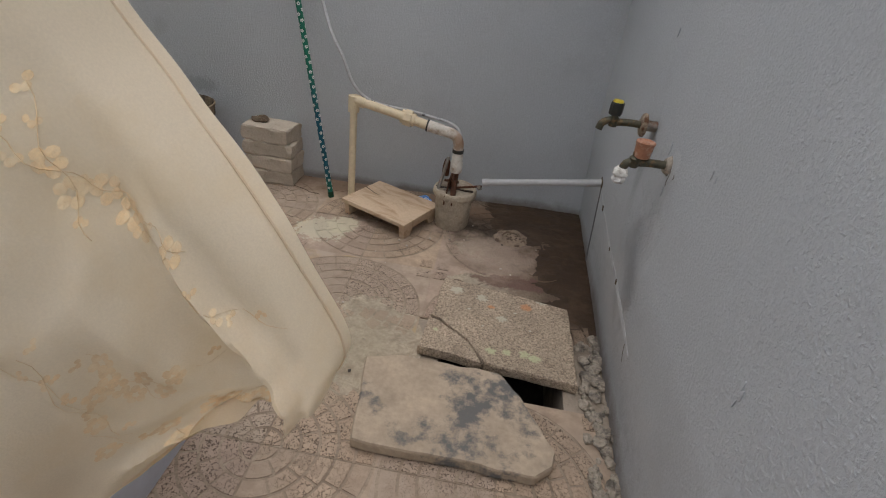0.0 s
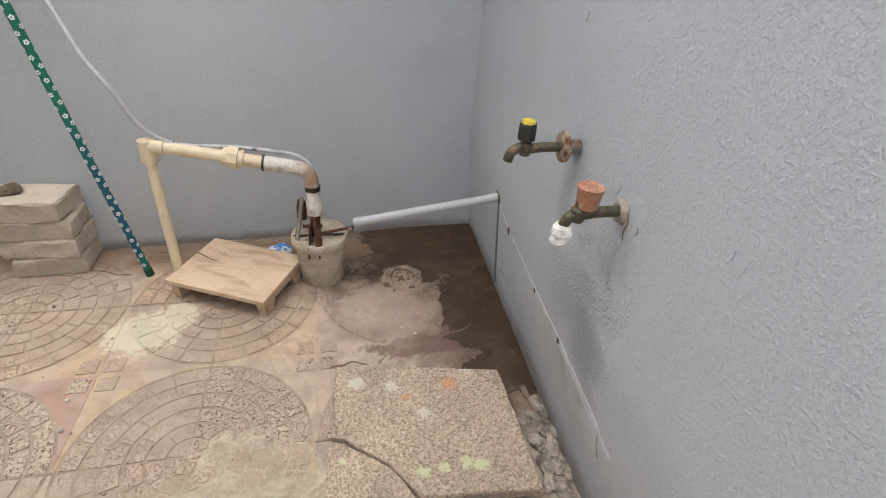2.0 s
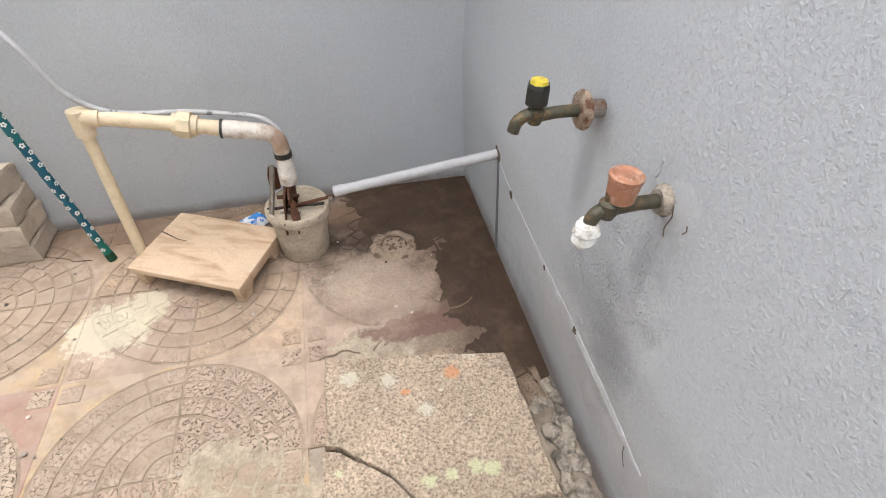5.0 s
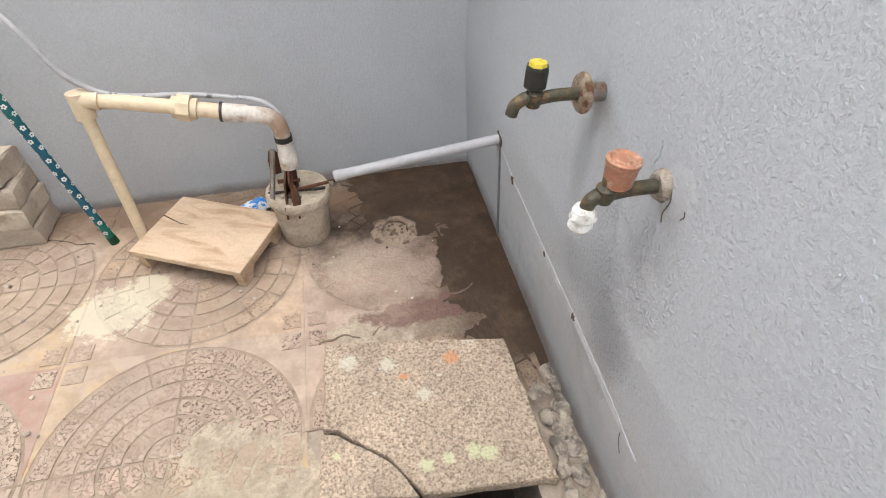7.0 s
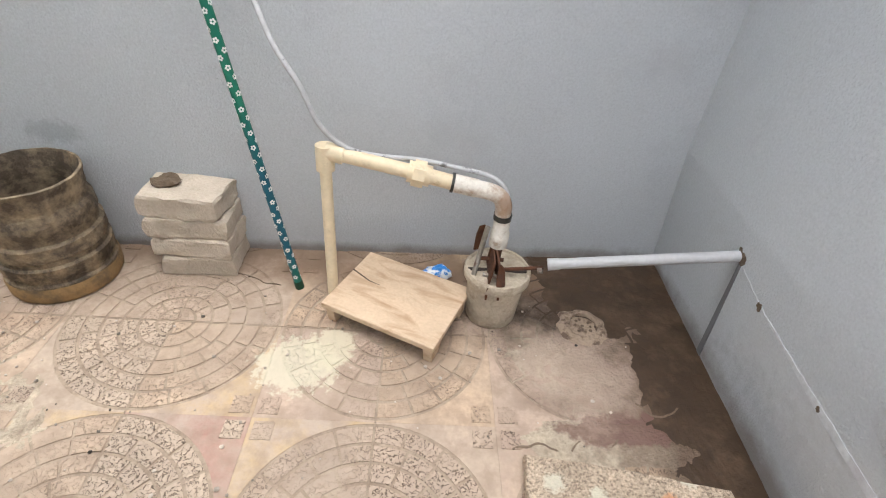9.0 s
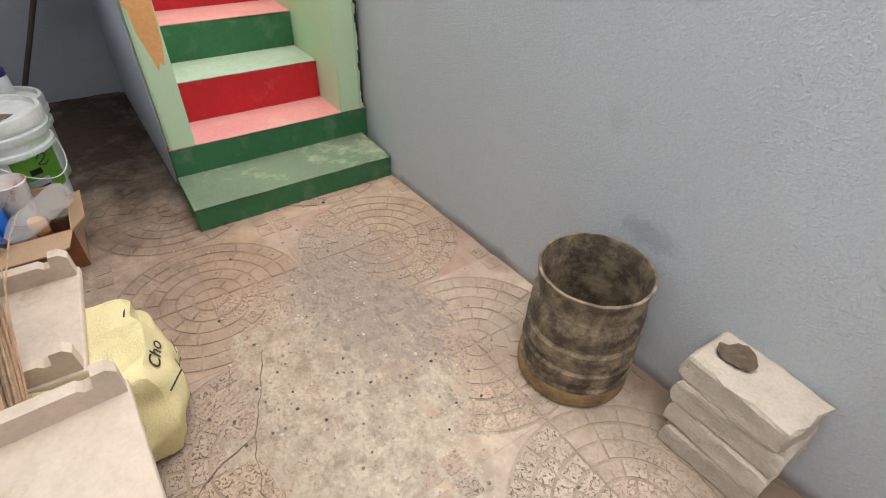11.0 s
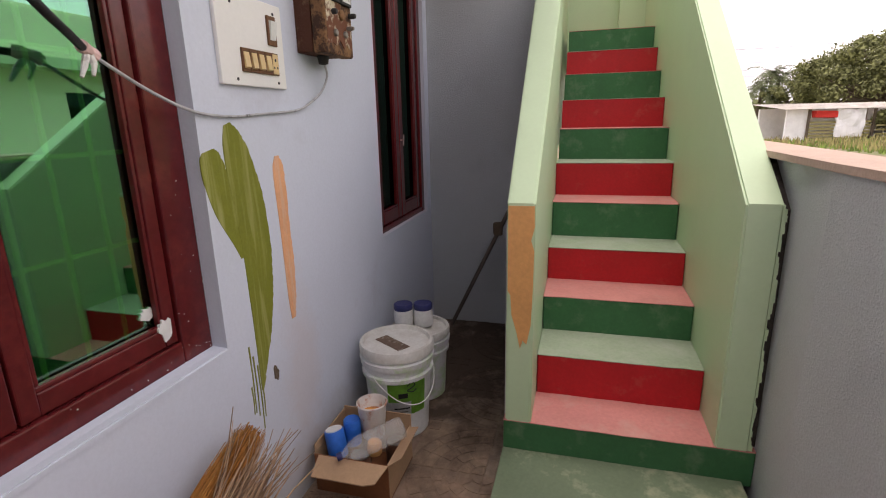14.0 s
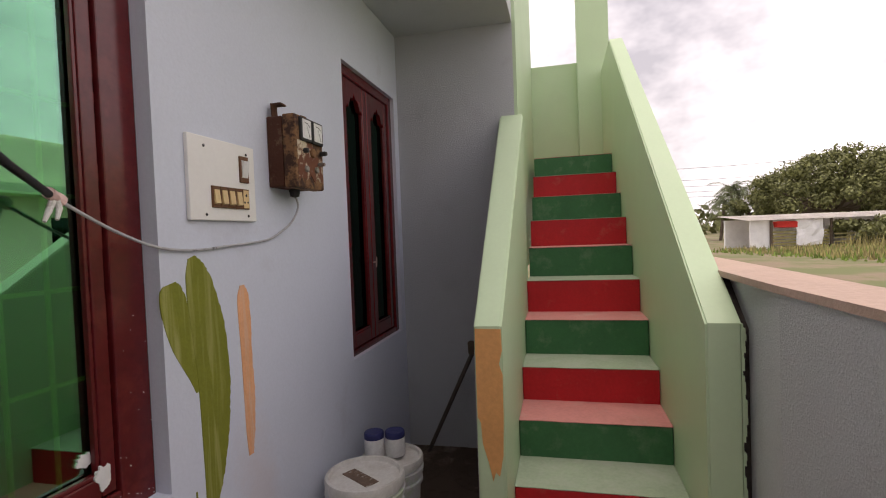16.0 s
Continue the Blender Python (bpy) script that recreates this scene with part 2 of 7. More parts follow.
def bm_tube(bm, pts, rad, n=12, cap=True):
    """Round bar along points; rad one number or one per point."""
    pts = [Vector(p) for p in pts]
    rads = rad if isinstance(rad, (list, tuple)) else [rad] * len(pts)
    rings, up = [], None
    for i, p in enumerate(pts):
        d = (pts[min(i + 1, len(pts) - 1)] - pts[max(i - 1, 0)])
        if d.length < 1e-9:
            d = Vector((0, 0, 1))
        d.normalize()
        if up is None:
            up = Vector((0, 0, 1)) if abs(d.z) < 0.9 else Vector((1, 0, 0))
        u = d.cross(up).normalized()
        v = u.cross(d).normalized()
        up = v
        rings.append([bm.verts.new(p + rads[i] * (math.cos(a) * u + math.sin(a) * v)) for a in [2 * math.pi * k / n for k in range(n)]])
    for r0, r1 in zip(rings, rings[1:]):
        for k in range(n):
            bm.faces.new((r0[k], r0[(k + 1) % n], r1[(k + 1) % n], r1[k]))
    if cap:
        bm.faces.new(rings[0][::-1])
        bm.faces.new(rings[-1])
    bmesh.ops.recalc_face_normals(bm, faces=bm.faces)
    return bm


def tube(pts, rad, n=12, cap=True):
    return bm_tube(bmesh.new(), pts, rad, n, cap)


def lathe(prof, n=32, centre=(0, 0, 0)):
    """Turned body from (radius, height) pairs about z."""
    bm = bmesh.new()
    rings = []
    for r, z in prof:
        if r < 1e-5:
            rings.append([bm.verts.new((centre[0], centre[1], centre[2] + z))])
        else:
            rings.append([bm.verts.new((centre[0] + r * math.cos(2 * math.pi * k / n), centre[1] + r * math.sin(2 * math.pi * k / n), centre[2] + z)) for k in range(n)])
    for a, b in zip(rings, rings[1:]):
        for k in range(n):
            j = (k + 1) % n
            if len(a) == 1 and len(b) == 1:
                continue
            if len(a) == 1:
                bm.faces.new((a[0], b[j], b[k]))
            elif len(b) == 1:
                bm.faces.new((a[k], a[j], b[0]))
            else:
                bm.faces.new((a[k], a[j], b[j], b[k]))
    bmesh.ops.recalc_face_normals(bm, faces=bm.faces)
    return bm


def smooth_path(pts, n=8):
    """Catmull-Rom through points."""
    p = [Vector(q) for q in pts]
    p = [2 * p[0] - p[1]] + p + [2 * p[-1] - p[-2]]
    out = []
    for i in range(1, len(p) - 2):
        for k in range(n):
            t = k / n
            out.append(0.5 * (2 * p[i] + (p[i + 1] - p[i - 1]) * t + (2 * p[i - 1] - 5 * p[i] + 4 * p[i + 1] - p[i + 2]) * t * t + (3 * p[i] - p[i - 1] - 3 * p[i + 1] + p[i + 2]) * t ** 3))
    out.append(p[-2])
    return out


def rough_up(bm, amount, scale, cuts=0):
    """Uneven, worn surface: push the points about by a smooth noise."""
    if cuts:
        bmesh.ops.subdivide_edges(bm, edges=bm.edges[:], cuts=cuts, use_grid_fill=True)
    for v in bm.verts:
        v.co += amount * noise.noise_vector(v.co * scale)
    return bm


def finish(bm, name, material, shade=False):
    me = bpy.data.meshes.new(name)
    bm.to_mesh(me)
    bm.free()
    for m in (material if isinstance(material, (list, tuple)) else [material]):
        me.materials.append(m)
    if shade:
        me.shade_smooth()
        me.set_sharp_from_angle(angle=radians(40))
    return me


def part(name, bm, material, parent, label="", shade=False):
    ob = new(name, finish(bm, name, material, shade))
    ob.parent = parent
    return tagged(ob, label)


def thing(name, label, category, at=(0, 0, 0), rz=0, group="", kind=""):
    ob = new(name)
    ob.empty_display_size = 0.05
    ob.matrix_world = pose(*at, 0, 0, rz)
    return tagged(ob, label, category, group, kind)


def solid(name, bm, material, label, category, group="", kind="", shade=False):
    return tagged(new(name, finish(bm, name, material, shade)), label, category, group, kind)


def structure(name, bm, material, label, category, shade=False):
    return solid(name, bm, material, label, category, kind="structure", shade=shade)


# ---- the yard: walls ----
XE, YH, XW, XC = 0.968, 1.219, -4.3, -0.22     # tap wall, house wall, alcove end wall, house corner


def yn(x):
    """Face of the long boundary wall, which runs a little askew and steps back beside the stair."""
    return 2.885 + 0.05 * (x + 2.2) if x > -2.46 else 2.908


def xe(y, z):
    """Face of the tap wall, which runs a little askew and thickens towards its foot."""
    return 0.964 + 0.022 * (y - 1.5) + 0.08 * max(0.0, 0.5 - z)


def on_tap_wall(bm):
    """Shift marks built at x = XE onto the uneven face of the tap wall."""
    for v in bm.verts:
        v.co.x += xe(v.co.y, v.co.z) - XE
    return bm


structure("ground", prism([(-400, -400), (400, -400), (400, 400), (-400, 400)], 2, -0.9, -0.32), M["soil"], "dry earth with patches of green grass round the yard", "ground")
structure("wall_north", prism([(XE + 0.25, yn(XE)), (-2.45, yn(-2.45)), (-2.74, yn(-9)), (-9, yn(-9)), (-9, yn(-9) + 0.2), (-2.45, yn(-2.45) + 0.2), (XE + 0.25, yn(XE) + 0.2)], 2, -0.32, 1.29), M["wall"], "grey-painted rough plaster boundary wall", "wall")
structure("coping", prism([(XE + 0.25, yn(XE) - 0.004), (-2.45, yn(-2.45) - 0.004), (-9, yn(-9) - 0.004), (-9, yn(-9) + 0.204), (-2.45, yn(-2.45) + 0.204), (XE + 0.25, yn(XE) + 0.204)], 2, 1.29, 1.312), M["coping"], "bare pinkish cement top of the boundary wall", "trim")
# added above view height to keep sky light off the tap wall
structure("wall_north_high", prism([(XE + 0.25, yn(XE)), (-0.35, yn(-0.35)), (-0.35, yn(-0.35) + 0.2), (XE + 0.25, yn(XE) + 0.2)], 2, 1.312, 2.5), M["wall"], "unseen raised wall end added to shade the corner", "wall")
# unseen slab, added only to darken both walls and floor at the corner
structure("corner_slab", box((0.38, 2.25, 2.5), (XE + 0.25, yn(XE) + 0.2, 2.6)), M["wall"], "unseen slab added to shade the yard corner", "ceiling")
ew = bmesh.new()
ya, yb = -3.0, yn(XE) + 0.1
front = [[ew.verts.new((xe(y, z), y, z)) for z in (-0.32, 0.0, 0.15, 0.3, 0.42, 0.5, top)] for y, top in ((ya, 2.3), (0.7, 2.3), (1.3, 4.3), (yb, 4.3))]
for p, q in zip(front, front[1:]):
    for k in range(6):
        ew.faces.new((p[k], p[k + 1], q[k + 1], q[k]))
bmesh.ops.recalc_face_normals(ew, faces=ew.faces)
if ew.faces[0].normal.x > 0:
    bmesh.ops.reverse_faces(ew, faces=ew.faces)
bmesh.ops.solidify(ew, geom=ew.faces[:], thickness=0.2)
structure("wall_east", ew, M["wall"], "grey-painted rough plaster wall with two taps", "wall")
bed = bmesh.new()
for lo, hi in (((XW, -3.0), (XE + 0.12, 1.42)), ((XW, 1.42), (0.42, 3.1)), ((0.86, 1.42), (XE + 0.12, 3.1)), ((0.42, 2.03), (0.86, 3.1))):
    bm_box(bed, (*lo, -0.3), (*hi, -0.0045 if lo[0] == 0.86 else -0.0085))
M["bed"] = mat("dusty_cement_bed", (0.36, 0.30, 0.24), 0.92, 0.2, 9, 0.6, 70, stain=(0.20, 0.16, 0.12), stain_scale=13)
structure("floor_bed", bed, M["bed"], "cement bed under the floor tiles with an open pit", "floor")
structure("pit_bottom", box((0.42, 1.42, -0.31), (0.86, 2.03, -0.28)), M["mud_dark"], "dark earth at the bottom of the pit", "ground")


def wall_with_holes(x0, x1, z0, z1, y0, y1, holes):
    """One connected wall along x with openings (x0, x1, z0, z1) through it."""
    xs = sorted({x0, x1, *(h[0] for h in holes), *(h[1] for h in holes)})
    zs = sorted({z0, z1, *(h[2] for h in holes), *(h[3] for h in holes)})
    bm = bmesh.new()
    grid = [[[bm.verts.new((x, y, z)) for z in zs] for x in xs] for y in (y0, y1)]
    solid_cell = {(i, k): not any(h[0] <= xs[i] < h[1] and h[2] <= zs[k] < h[3] for h in holes) for i in range(len(xs) - 1) for k in range(len(zs) - 1)}
    for (i, k), full in solid_cell.items():
        if not full:
            continue
        for g in grid:
            bm.faces.new((g[i][k], g[i + 1][k], g[i + 1][k + 1], g[i][k + 1]))
        for di, dk, a, b_ in ((-1, 0, (0, 0), (0, 1)), (1, 0, (1, 0), (1, 1)), (0, -1, (0, 0), (1, 0)), (0, 1, (0, 1), (1, 1))):
            if not solid_cell.get((i + di, k + dk), False):
                bm.faces.new((grid[0][i + a[0]][k + a[1]], grid[0][i + b_[0]][k + b_[1]], grid[1][i + b_[0]][k + b_[1]], grid[1][i + a[0]][k + a[1]]))
    for g in grid:
        for v in [v for col in g for v in col if not v.link_faces]:
            bm.verts.remove(v)
    bmesh.ops.recalc_face_normals(bm, faces=bm.faces)
    return bm


W1 = (-2.105, -1.02, 0.782, 2.32)
W2 = (-4.22, -3.385, 0.836, 2.42)
structure("wall_house", wall_with_holes(XW - 0.2, XC, -0.3, 3.3, YH - 0.2, YH, [W2, W1]), M["house"], "lavender-grey painted house wall with two windows", "wall")
structure("wall_house_side", box((XC - 0.2, -3.0, -0.3), (XC, YH - 0.2, 3.3)), M["house"], "lavender-grey painted side wall of the house", "wall")
structure("wall_back", box((XC, -3.2, -0.3), (XE + 0.2, -3.0, 1.7)), M["wall"], "grey wall closing the side passage", "wall")
# made-up room box, its darkness put into the colour
structure("room_shell", wall_with_holes(XW - 0.2, XC - 0.2, -0.3, 3.3, -2.2, -2.0, []), M["dark"], "blackened inner wall standing in for the unlit room", "wall")
structure("room_floor", box((XW - 0.2, -2.0, -0.3), (XC - 0.2, YH - 0.2, 0.0)), M["dark"], "blackened floor standing in for the unlit room", "floor")
structure("room_end", box((XW - 0.4, -2.2, -0.3), (XW - 0.2, YH, 3.3)), M["dark"], "blackened end wall standing in for the unlit room", "wall")
structure("roof_slab", box((XW - 0.4, -3.0, 3.3), (XC + 0.1, YH + 0.62, 3.42)), M["house"], "flat concrete roof slab projecting over the yard", "ceiling")
structure("wall_alcove", box((XW - 0.2, YH, -0.3), (XW, 2.03, 2.862)), M["wall"], "grey-painted end wall of the alcove beside the stair", "wall")
structure("alcove_soffit", box((XW - 0.2, YH + 0.002, 2.862), (-2.45, 2.03, 2.98)), M["wall"], "grey soffit of the slab over the alcove", "ceiling")
structure("wall_stairwell", box((-6.7, 2.03 - 0.1, 1.2), (XW - 0.2, 2.034, 4.2)), M["mint"], "mint-green wall beside the upper stair", "wall")
structure("wall_stairwell_end", box((XW - 0.2, 2.03, 2.2), (XW, 2.052, 4.2)), M["mint"], "mint-green return of the upper wall", "wall")

# ---- stair ----
stair = thing("staircase", "outdoor staircase with red and green painted steps", "staircase", kind="structure")
HEIGHTS = [0.103, 0.234, 0.421, 0.594, 0.769, 0.968, 1.167, 1.366, 1.56, 1.754, 1.948, 2.142]
FRONTS = [-2.45, -2.756, -3.005] + [-3.005 - 0.29 * k for k in range(1, 10)]
for i, (h, x) in enumerate(zip(HEIGHTS, FRONTS)):
    wide = i < 2
    y0, y1 = (1.972 if wide else 2.086), (yn(x) - 0.004 if wide else 2.764)
    back = (FRONTS[i + 1] - 0.02) if i + 1 < len(FRONTS) else -6.75
    low = 0.0 if i == 0 else HEIGHTS[i - 1] - 0.02
    bm = box((back, y0, low - (0.02 if i == 0 else 0)), (x, y1, h - 0.003), 0.006, 2)
    bmesh.ops.subdivide_edges(bm, edges=[e for e in bm.edges if e.calc_length() > 0.3], cuts=14)
    for v in bm.verts:
        v.co += 0.003 * noise.noise_vector(v.co * 9)
    part("step", bm, M["red"] if (i >= 2 and i % 2 == 0) else M["green"], stair)
    bm = box((back, y0, h - 0.003), (x + 0.002, y1, h), 0.0)
    bmesh.ops.subdivide_edges(bm, edges=[e for e in bm.edges if e.calc_length() > 0.2], cuts=20)
    for v in bm.verts:
        v.co += Vector((0.005 * noise.noise(v.co * 14), 0, 0.001 * noise.noise(v.co * 9)))
    part("tread", bm, M["tread_pink"] if (i % 2 == 1) else M["tread_low"] if i == 0 else M["tread_green"], stair)

pm = prism([(-2.756, 0.232), (-2.756, 1.14), (XW, 2.255), (XW, 0.232 + 0.3), (-4.0, -0.02), (-2.9, -0.02)], 1, 1.98, 2.084)
for v in pm.verts:
    if v.co.y < 2.0:
        v.co.y += 0.03 * (v.co.x + 2.756)
bmesh.ops.bevel(pm, geom=[e for e in pm.edges if e.calc_length() > 0.5], offset=0.007, segments=2, affect="EDGES")
part("left_parapet", pm, M["mint"], stair, "mint-green sloping parapet with an orange swatch")
# added grey skin: stands in for shade on the side mirrored in the window
pm = prism([(-2.80, 0.10), (-2.80, 1.03), (XW + 0.002, 2.105), (XW + 0.002, 0.0), (-2.9, 0.0)], 1, 1.972, 1.9775)
for v in pm.verts:
    v.co.y += 0.03 * (v.co.x + 2.756)
part("outer_face", pm, M["wall"], stair, "grey skin added to darken the parapet's mirrored outer face")
pm = prism([(-2.756, 0.236), (-2.756, 1.154), (-5.62, 3.138), (-6.7, 3.138), (-6.7, 0.0), (-2.9, 0.0)], 1, 2.766, 2.878)
bmesh.ops.bevel(pm, geom=[e for e in pm.edges if e.calc_length() > 0.5], offset=0.007, segments=2, affect="EDGES")
part("right_parapet", pm, M["mint"], stair, "mint-green sloping parapet with a ragged edge")
# ragged plaster skin over the gap to the boundary wall
rag = bmesh.new()
for k in range(46):
    z0, z1 = 0.236 + 0.02 * k, 0.257 + 0.02 * k
    bm_box(rag, (-2.80, 2.874, z0), (-2.757, 2.884 + 0.012 * noise.noise((k * 0.55, 1.7, 0)), min(z1, 1.152)))
part("ragged_skin", rag, M["mint"], stair, "chipped plaster edge")
part("dark_gap", prism([(-2.79, 0.236), (-2.79, 1.13), (-2.98, 1.28), (-5.62, 1.28), (-5.62, 0.236)], 1, 2.878, 2.908), M["mud_dark"], stair, "dark open joint beside the boundary wall")
part("stair_side", prism([(-2.9, -0.02), (XW, -0.02), (XW, 0.5), (-4.0, 0.1)], 1, 2.0, 2.08), M["wall"], stair, "grey side of the stair")
part("landing_wall", box((-6.8, 1.9, 1.9), (-6.65, 2.6, 3.29)), M["mint"], stair)
part("landing_pier", box((-6.75, 2.527, 1.9), (-6.5, 2.85, 4.6)), M["mint"], stair)

# ---- more materials ----
M["pvc"] = mat("cream_pvc", (0.66, 0.55, 0.38), 0.45, 0.08, 18, 0.04, 60, stain=(0.38, 0.27, 0.17), stain_scale=14, stain_at=(0.58, 0.75))
M["pvc_white"] = mat("dirty_white_pvc", (0.62, 0.58, 0.52), 0.5, 0.1, 20, 0.05, 80, stain=(0.35, 0.26, 0.19), stain_scale=22)
smears(M["pvc_white"], [((0.335, 2.70, 0.45), (0.05, 0.2, 0.06), (0.27, 0.15, 0.08), 0.4, 0.75, None, 30.0)])
M["pvc_grey"] = mat("pale_grey_pipe", (0.44, 0.44, 0.45), 0.5, 0.08, 12, 0.05, 60, stain=(0.3, 0.28, 0.26), stain_scale=12, stain_at=(0.6, 0.75))
M["rust"] = mat("rusty_iron", (0.115, 0.05, 0.028), 0.85, 0.3, 30, 0.4, 120, metal=0.3, stain=(0.07, 0.04, 0.03), stain_scale=25)
M["iron"] = mat("dull_steel", (0.30, 0.28, 0.25), 0.5, 0.2, 30, 0.2, 90, metal=0.7, stain=(0.16, 0.08, 0.05), stain_scale=24)
M["brass_dirty"] = mat("tarnished_brass", (0.095, 0.088, 0.062), 0.5, 0.25, 60, 0.3, 160, metal=0.6, stain=(0.24, 0.15, 0.07), stain_scale=45, stain_at=(0.52, 0.66))
M["black_knob"] = mat("black_plastic_knob", (0.025, 0.025, 0.022), 0.4, 0.2, 40, 0.1, 100)
M["tap_flange"] = mat("rust_stained_flange", (0.34, 0.27, 0.20), 0.6, 0.25, 50, 0.3, 140, metal=0.3, stain=(0.13, 0.06, 0.03), stain_scale=40, stain_at=(0.45, 0.6))
M["yellow_cap"] = mat("yellow_knob_cap", (0.62, 0.48, 0.05), 0.45, 0.2, 60, stain=(0.30, 0.22, 0.08), stain_scale=70, stain_at=(0.55, 0.65))
M["copper"] = mat("worn_copper_knob", (0.40, 0.19, 0.115), 0.55, 0.2, 40, 0.3, 120, metal=0.2, stain=(0.62, 0.50, 0.40), stain_scale=36, stain_at=(0.5, 0.66))
M["tape"] = mat("white_thread_tape", (0.75, 0.74, 0.7), 0.7, 0.1, 70, 0.4, 150, stain=(0.4, 0.36, 0.3), stain_scale=60)
M["cement_pipe"] = mat("cement_coated_casing", (0.45, 0.385, 0.30), 0.92, 0.25, 12, 0.7, 80, stain=(0.25, 0.19, 0.135), stain_scale=14, stain_at=(0.52, 0.72), fine=0.15)
M["cable"] = mat("grey_cable", (0.42, 0.42, 0.43), 0.55, 0.15, 25, 0.05, 80, stain=(0.12, 0.12, 0.12), stain_scale=16, stain_at=(0.57, 0.63))
M["black_cable"] = mat("black_rubber_cable", (0.02, 0.02, 0.022), 0.5, 0.2, 30)
M["block"] = mat("pale_cement_block", (0.50, 0.43, 0.35), 0.95, 0.12, 14, 0.5, 110, stain=(0.35, 0.29, 0.22), stain_scale=18, stain_at=(0.55, 0.75), rand=0.06)
M["mud"] = mat("dried_mud", (0.13, 0.095, 0.065), 0.95, 0.25, 40, 0.8, 120)
M["drum"] = mat("mud_caked_black_drum", (0.085, 0.064, 0.045), 0.75, 0.35, 16, 0.6, 80, stain=(0.33, 0.25, 0.16), stain_scale=13, stain_at=(0.44, 0.66), fine=0.3)
M["drum_base"] = mat("ochre_drum_base", (0.27, 0.17, 0.075), 0.65, 0.25, 20, 0.2, 60, stain=(0.1, 0.075, 0.05), stain_scale=12)
M["slab"] = mat("weathered_stone_slab", (0.50, 0.40, 0.30), 0.95, 0.2, 7, 0.9, 110, stain=(0.21, 0.16, 0.12), stain_scale=150, stain_at=(0.46, 0.62), fine=0.3)
M["slab_tan"] = mat("tan_stone_slab", (0.42, 0.335, 0.25), 0.9, 0.18, 9, 0.35, 60, stain=(0.145, 0.14, 0.135), stain_scale=5, stain_at=(0.52, 0.6), fine=0.12)
M["rubble"] = mat("broken_plaster", (0.37, 0.32, 0.26), 0.95, 0.25, 30, 0.8, 90, stain=(0.16, 0.14, 0.12), stain_scale=22, stain_at=(0.48, 0.6))
M["white_plastic"] = mat("white_plastic", (0.72, 0.72, 0.70), 0.4, 0.05, 12, 0.03, 60, stain=(0.5, 0.48, 0.43), stain_scale=9, stain_at=(0.58, 0.8))
M["bucket_plastic"] = mat("paint_smeared_white_plastic", (0.70, 0.71, 0.70), 0.42, 0.05, 12, 0.03, 60, stain=(0.52, 0.66, 0.42), stain_scale=6, stain_at=(0.53, 0.64))
M["label_green"] = mat("green_bucket_label", (0.20, 0.48, 0.06), 0.5, 0.1, 30, 0.05, 60, stain=(0.6, 0.62, 0.55), stain_scale=30, stain_at=(0.62, 0.7))
M["label_white"] = mat("white_bucket_label", (0.62, 0.63, 0.62), 0.6, 0.1, 30)
M["ink"] = mat("black_ink", (0.03, 0.03, 0.03), 0.7)
M["navy"] = mat("navy_plastic_lid", (0.03, 0.035, 0.13), 0.45, 0.1, 30)
M["blue"] = mat("bright_blue_plastic", (0.02, 0.14, 0.55), 0.4, 0.1, 30)
M["card"] = mat("brown_cardboard", (0.42, 0.27, 0.16), 0.9, 0.08, 10, 0.15, 90)
M["card_in"] = mat("printed_brown_cardboard", (0.20, 0.075, 0.03), 0.85, 0.15, 14, 0.1, 90)
M["straw"] = mat("golden_broom_grass", (0.36, 0.15, 0.03), 0.8, 0.3, 60, 0.2, 150, island=True, rand=0.45)
M["stick"] = mat("dry_coconut_sticks", (0.34, 0.215, 0.13), 0.85, 0.3, 50, 0.2, 150, island=True, rand=0.5)
M["sack"] = mat("yellow_woven_sack", (0.70, 0.59, 0.31), 0.7, 0.1, 8, 0.5, 220, stain=(0.52, 0.42, 0.24), stain_scale=9, stain_at=(0.55, 0.75))
M["pale_wood"] = mat("pale_dusty_wood", (0.56, 0.45, 0.35), 0.85, 0.12, 10, 0.15, 60, stain=(0.4, 0.28, 0.18), stain_scale=9, stain_at=(0.58, 0.75))
M["bakelite"] = mat("brown_switch_module", (0.13, 0.055, 0.022), 0.45, 0.15, 40)
M["ivory"] = mat("ivory_switch_rocker", (0.68, 0.50, 0.26), 0.4, 0.08, 40)
M["clear"] = bpy.data.materials.new("clear_plastic")
M["red_cloth"] = mat("red_cloth", (0.55, 0.03, 0.02), 0.8)
M["white_sheet"] = mat("white_sheet", (0.8, 0.8, 0.8), 0.8, 0.1, 2)
M["roofing"] = mat("corrugated_cement_roofing", (0.70, 0.66, 0.61), 0.9, 0.15, 1.2, 0.1, 10, stain=(0.32, 0.28, 0.25), stain_scale=1.4, stain_at=(0.55, 0.75))
M["bark"] = mat("tree_bark", (0.13, 0.1, 0.075), 0.95, 0.2, 4, 0.4, 20)
M["leaf"] = mat("tree_leaf", (0.155, 0.165, 0.06), 0.7, 0.2, 0.5, 0, 20, island=True, rand=0.5)
M["leaf_dry"] = mat("dry_grass_leaf", (0.33, 0.29, 0.12), 0.8, 0.2, 0.6, 0, 20, island=True, rand=0.5)
M["leaf_palm"] = mat("palm_leaf", (0.09, 0.11, 0.045), 0.7, 0.2, 0.5, 0, 20, island=True, rand=0.3)
M["leaf_bright"] = mat("fresh_grass_leaf", (0.17, 0.25, 0.05), 0.8, 0.2, 0.6, 0, 20, island=True, rand=0.4)
M["facade"] = mat("pale_green_facade", (0.82, 0.85, 0.62), 0.8, 0.06, 1.0, 0.1, 20)
M["clear"].use_nodes = True
b = M["clear"].node_tree.nodes["Principled BSDF"]
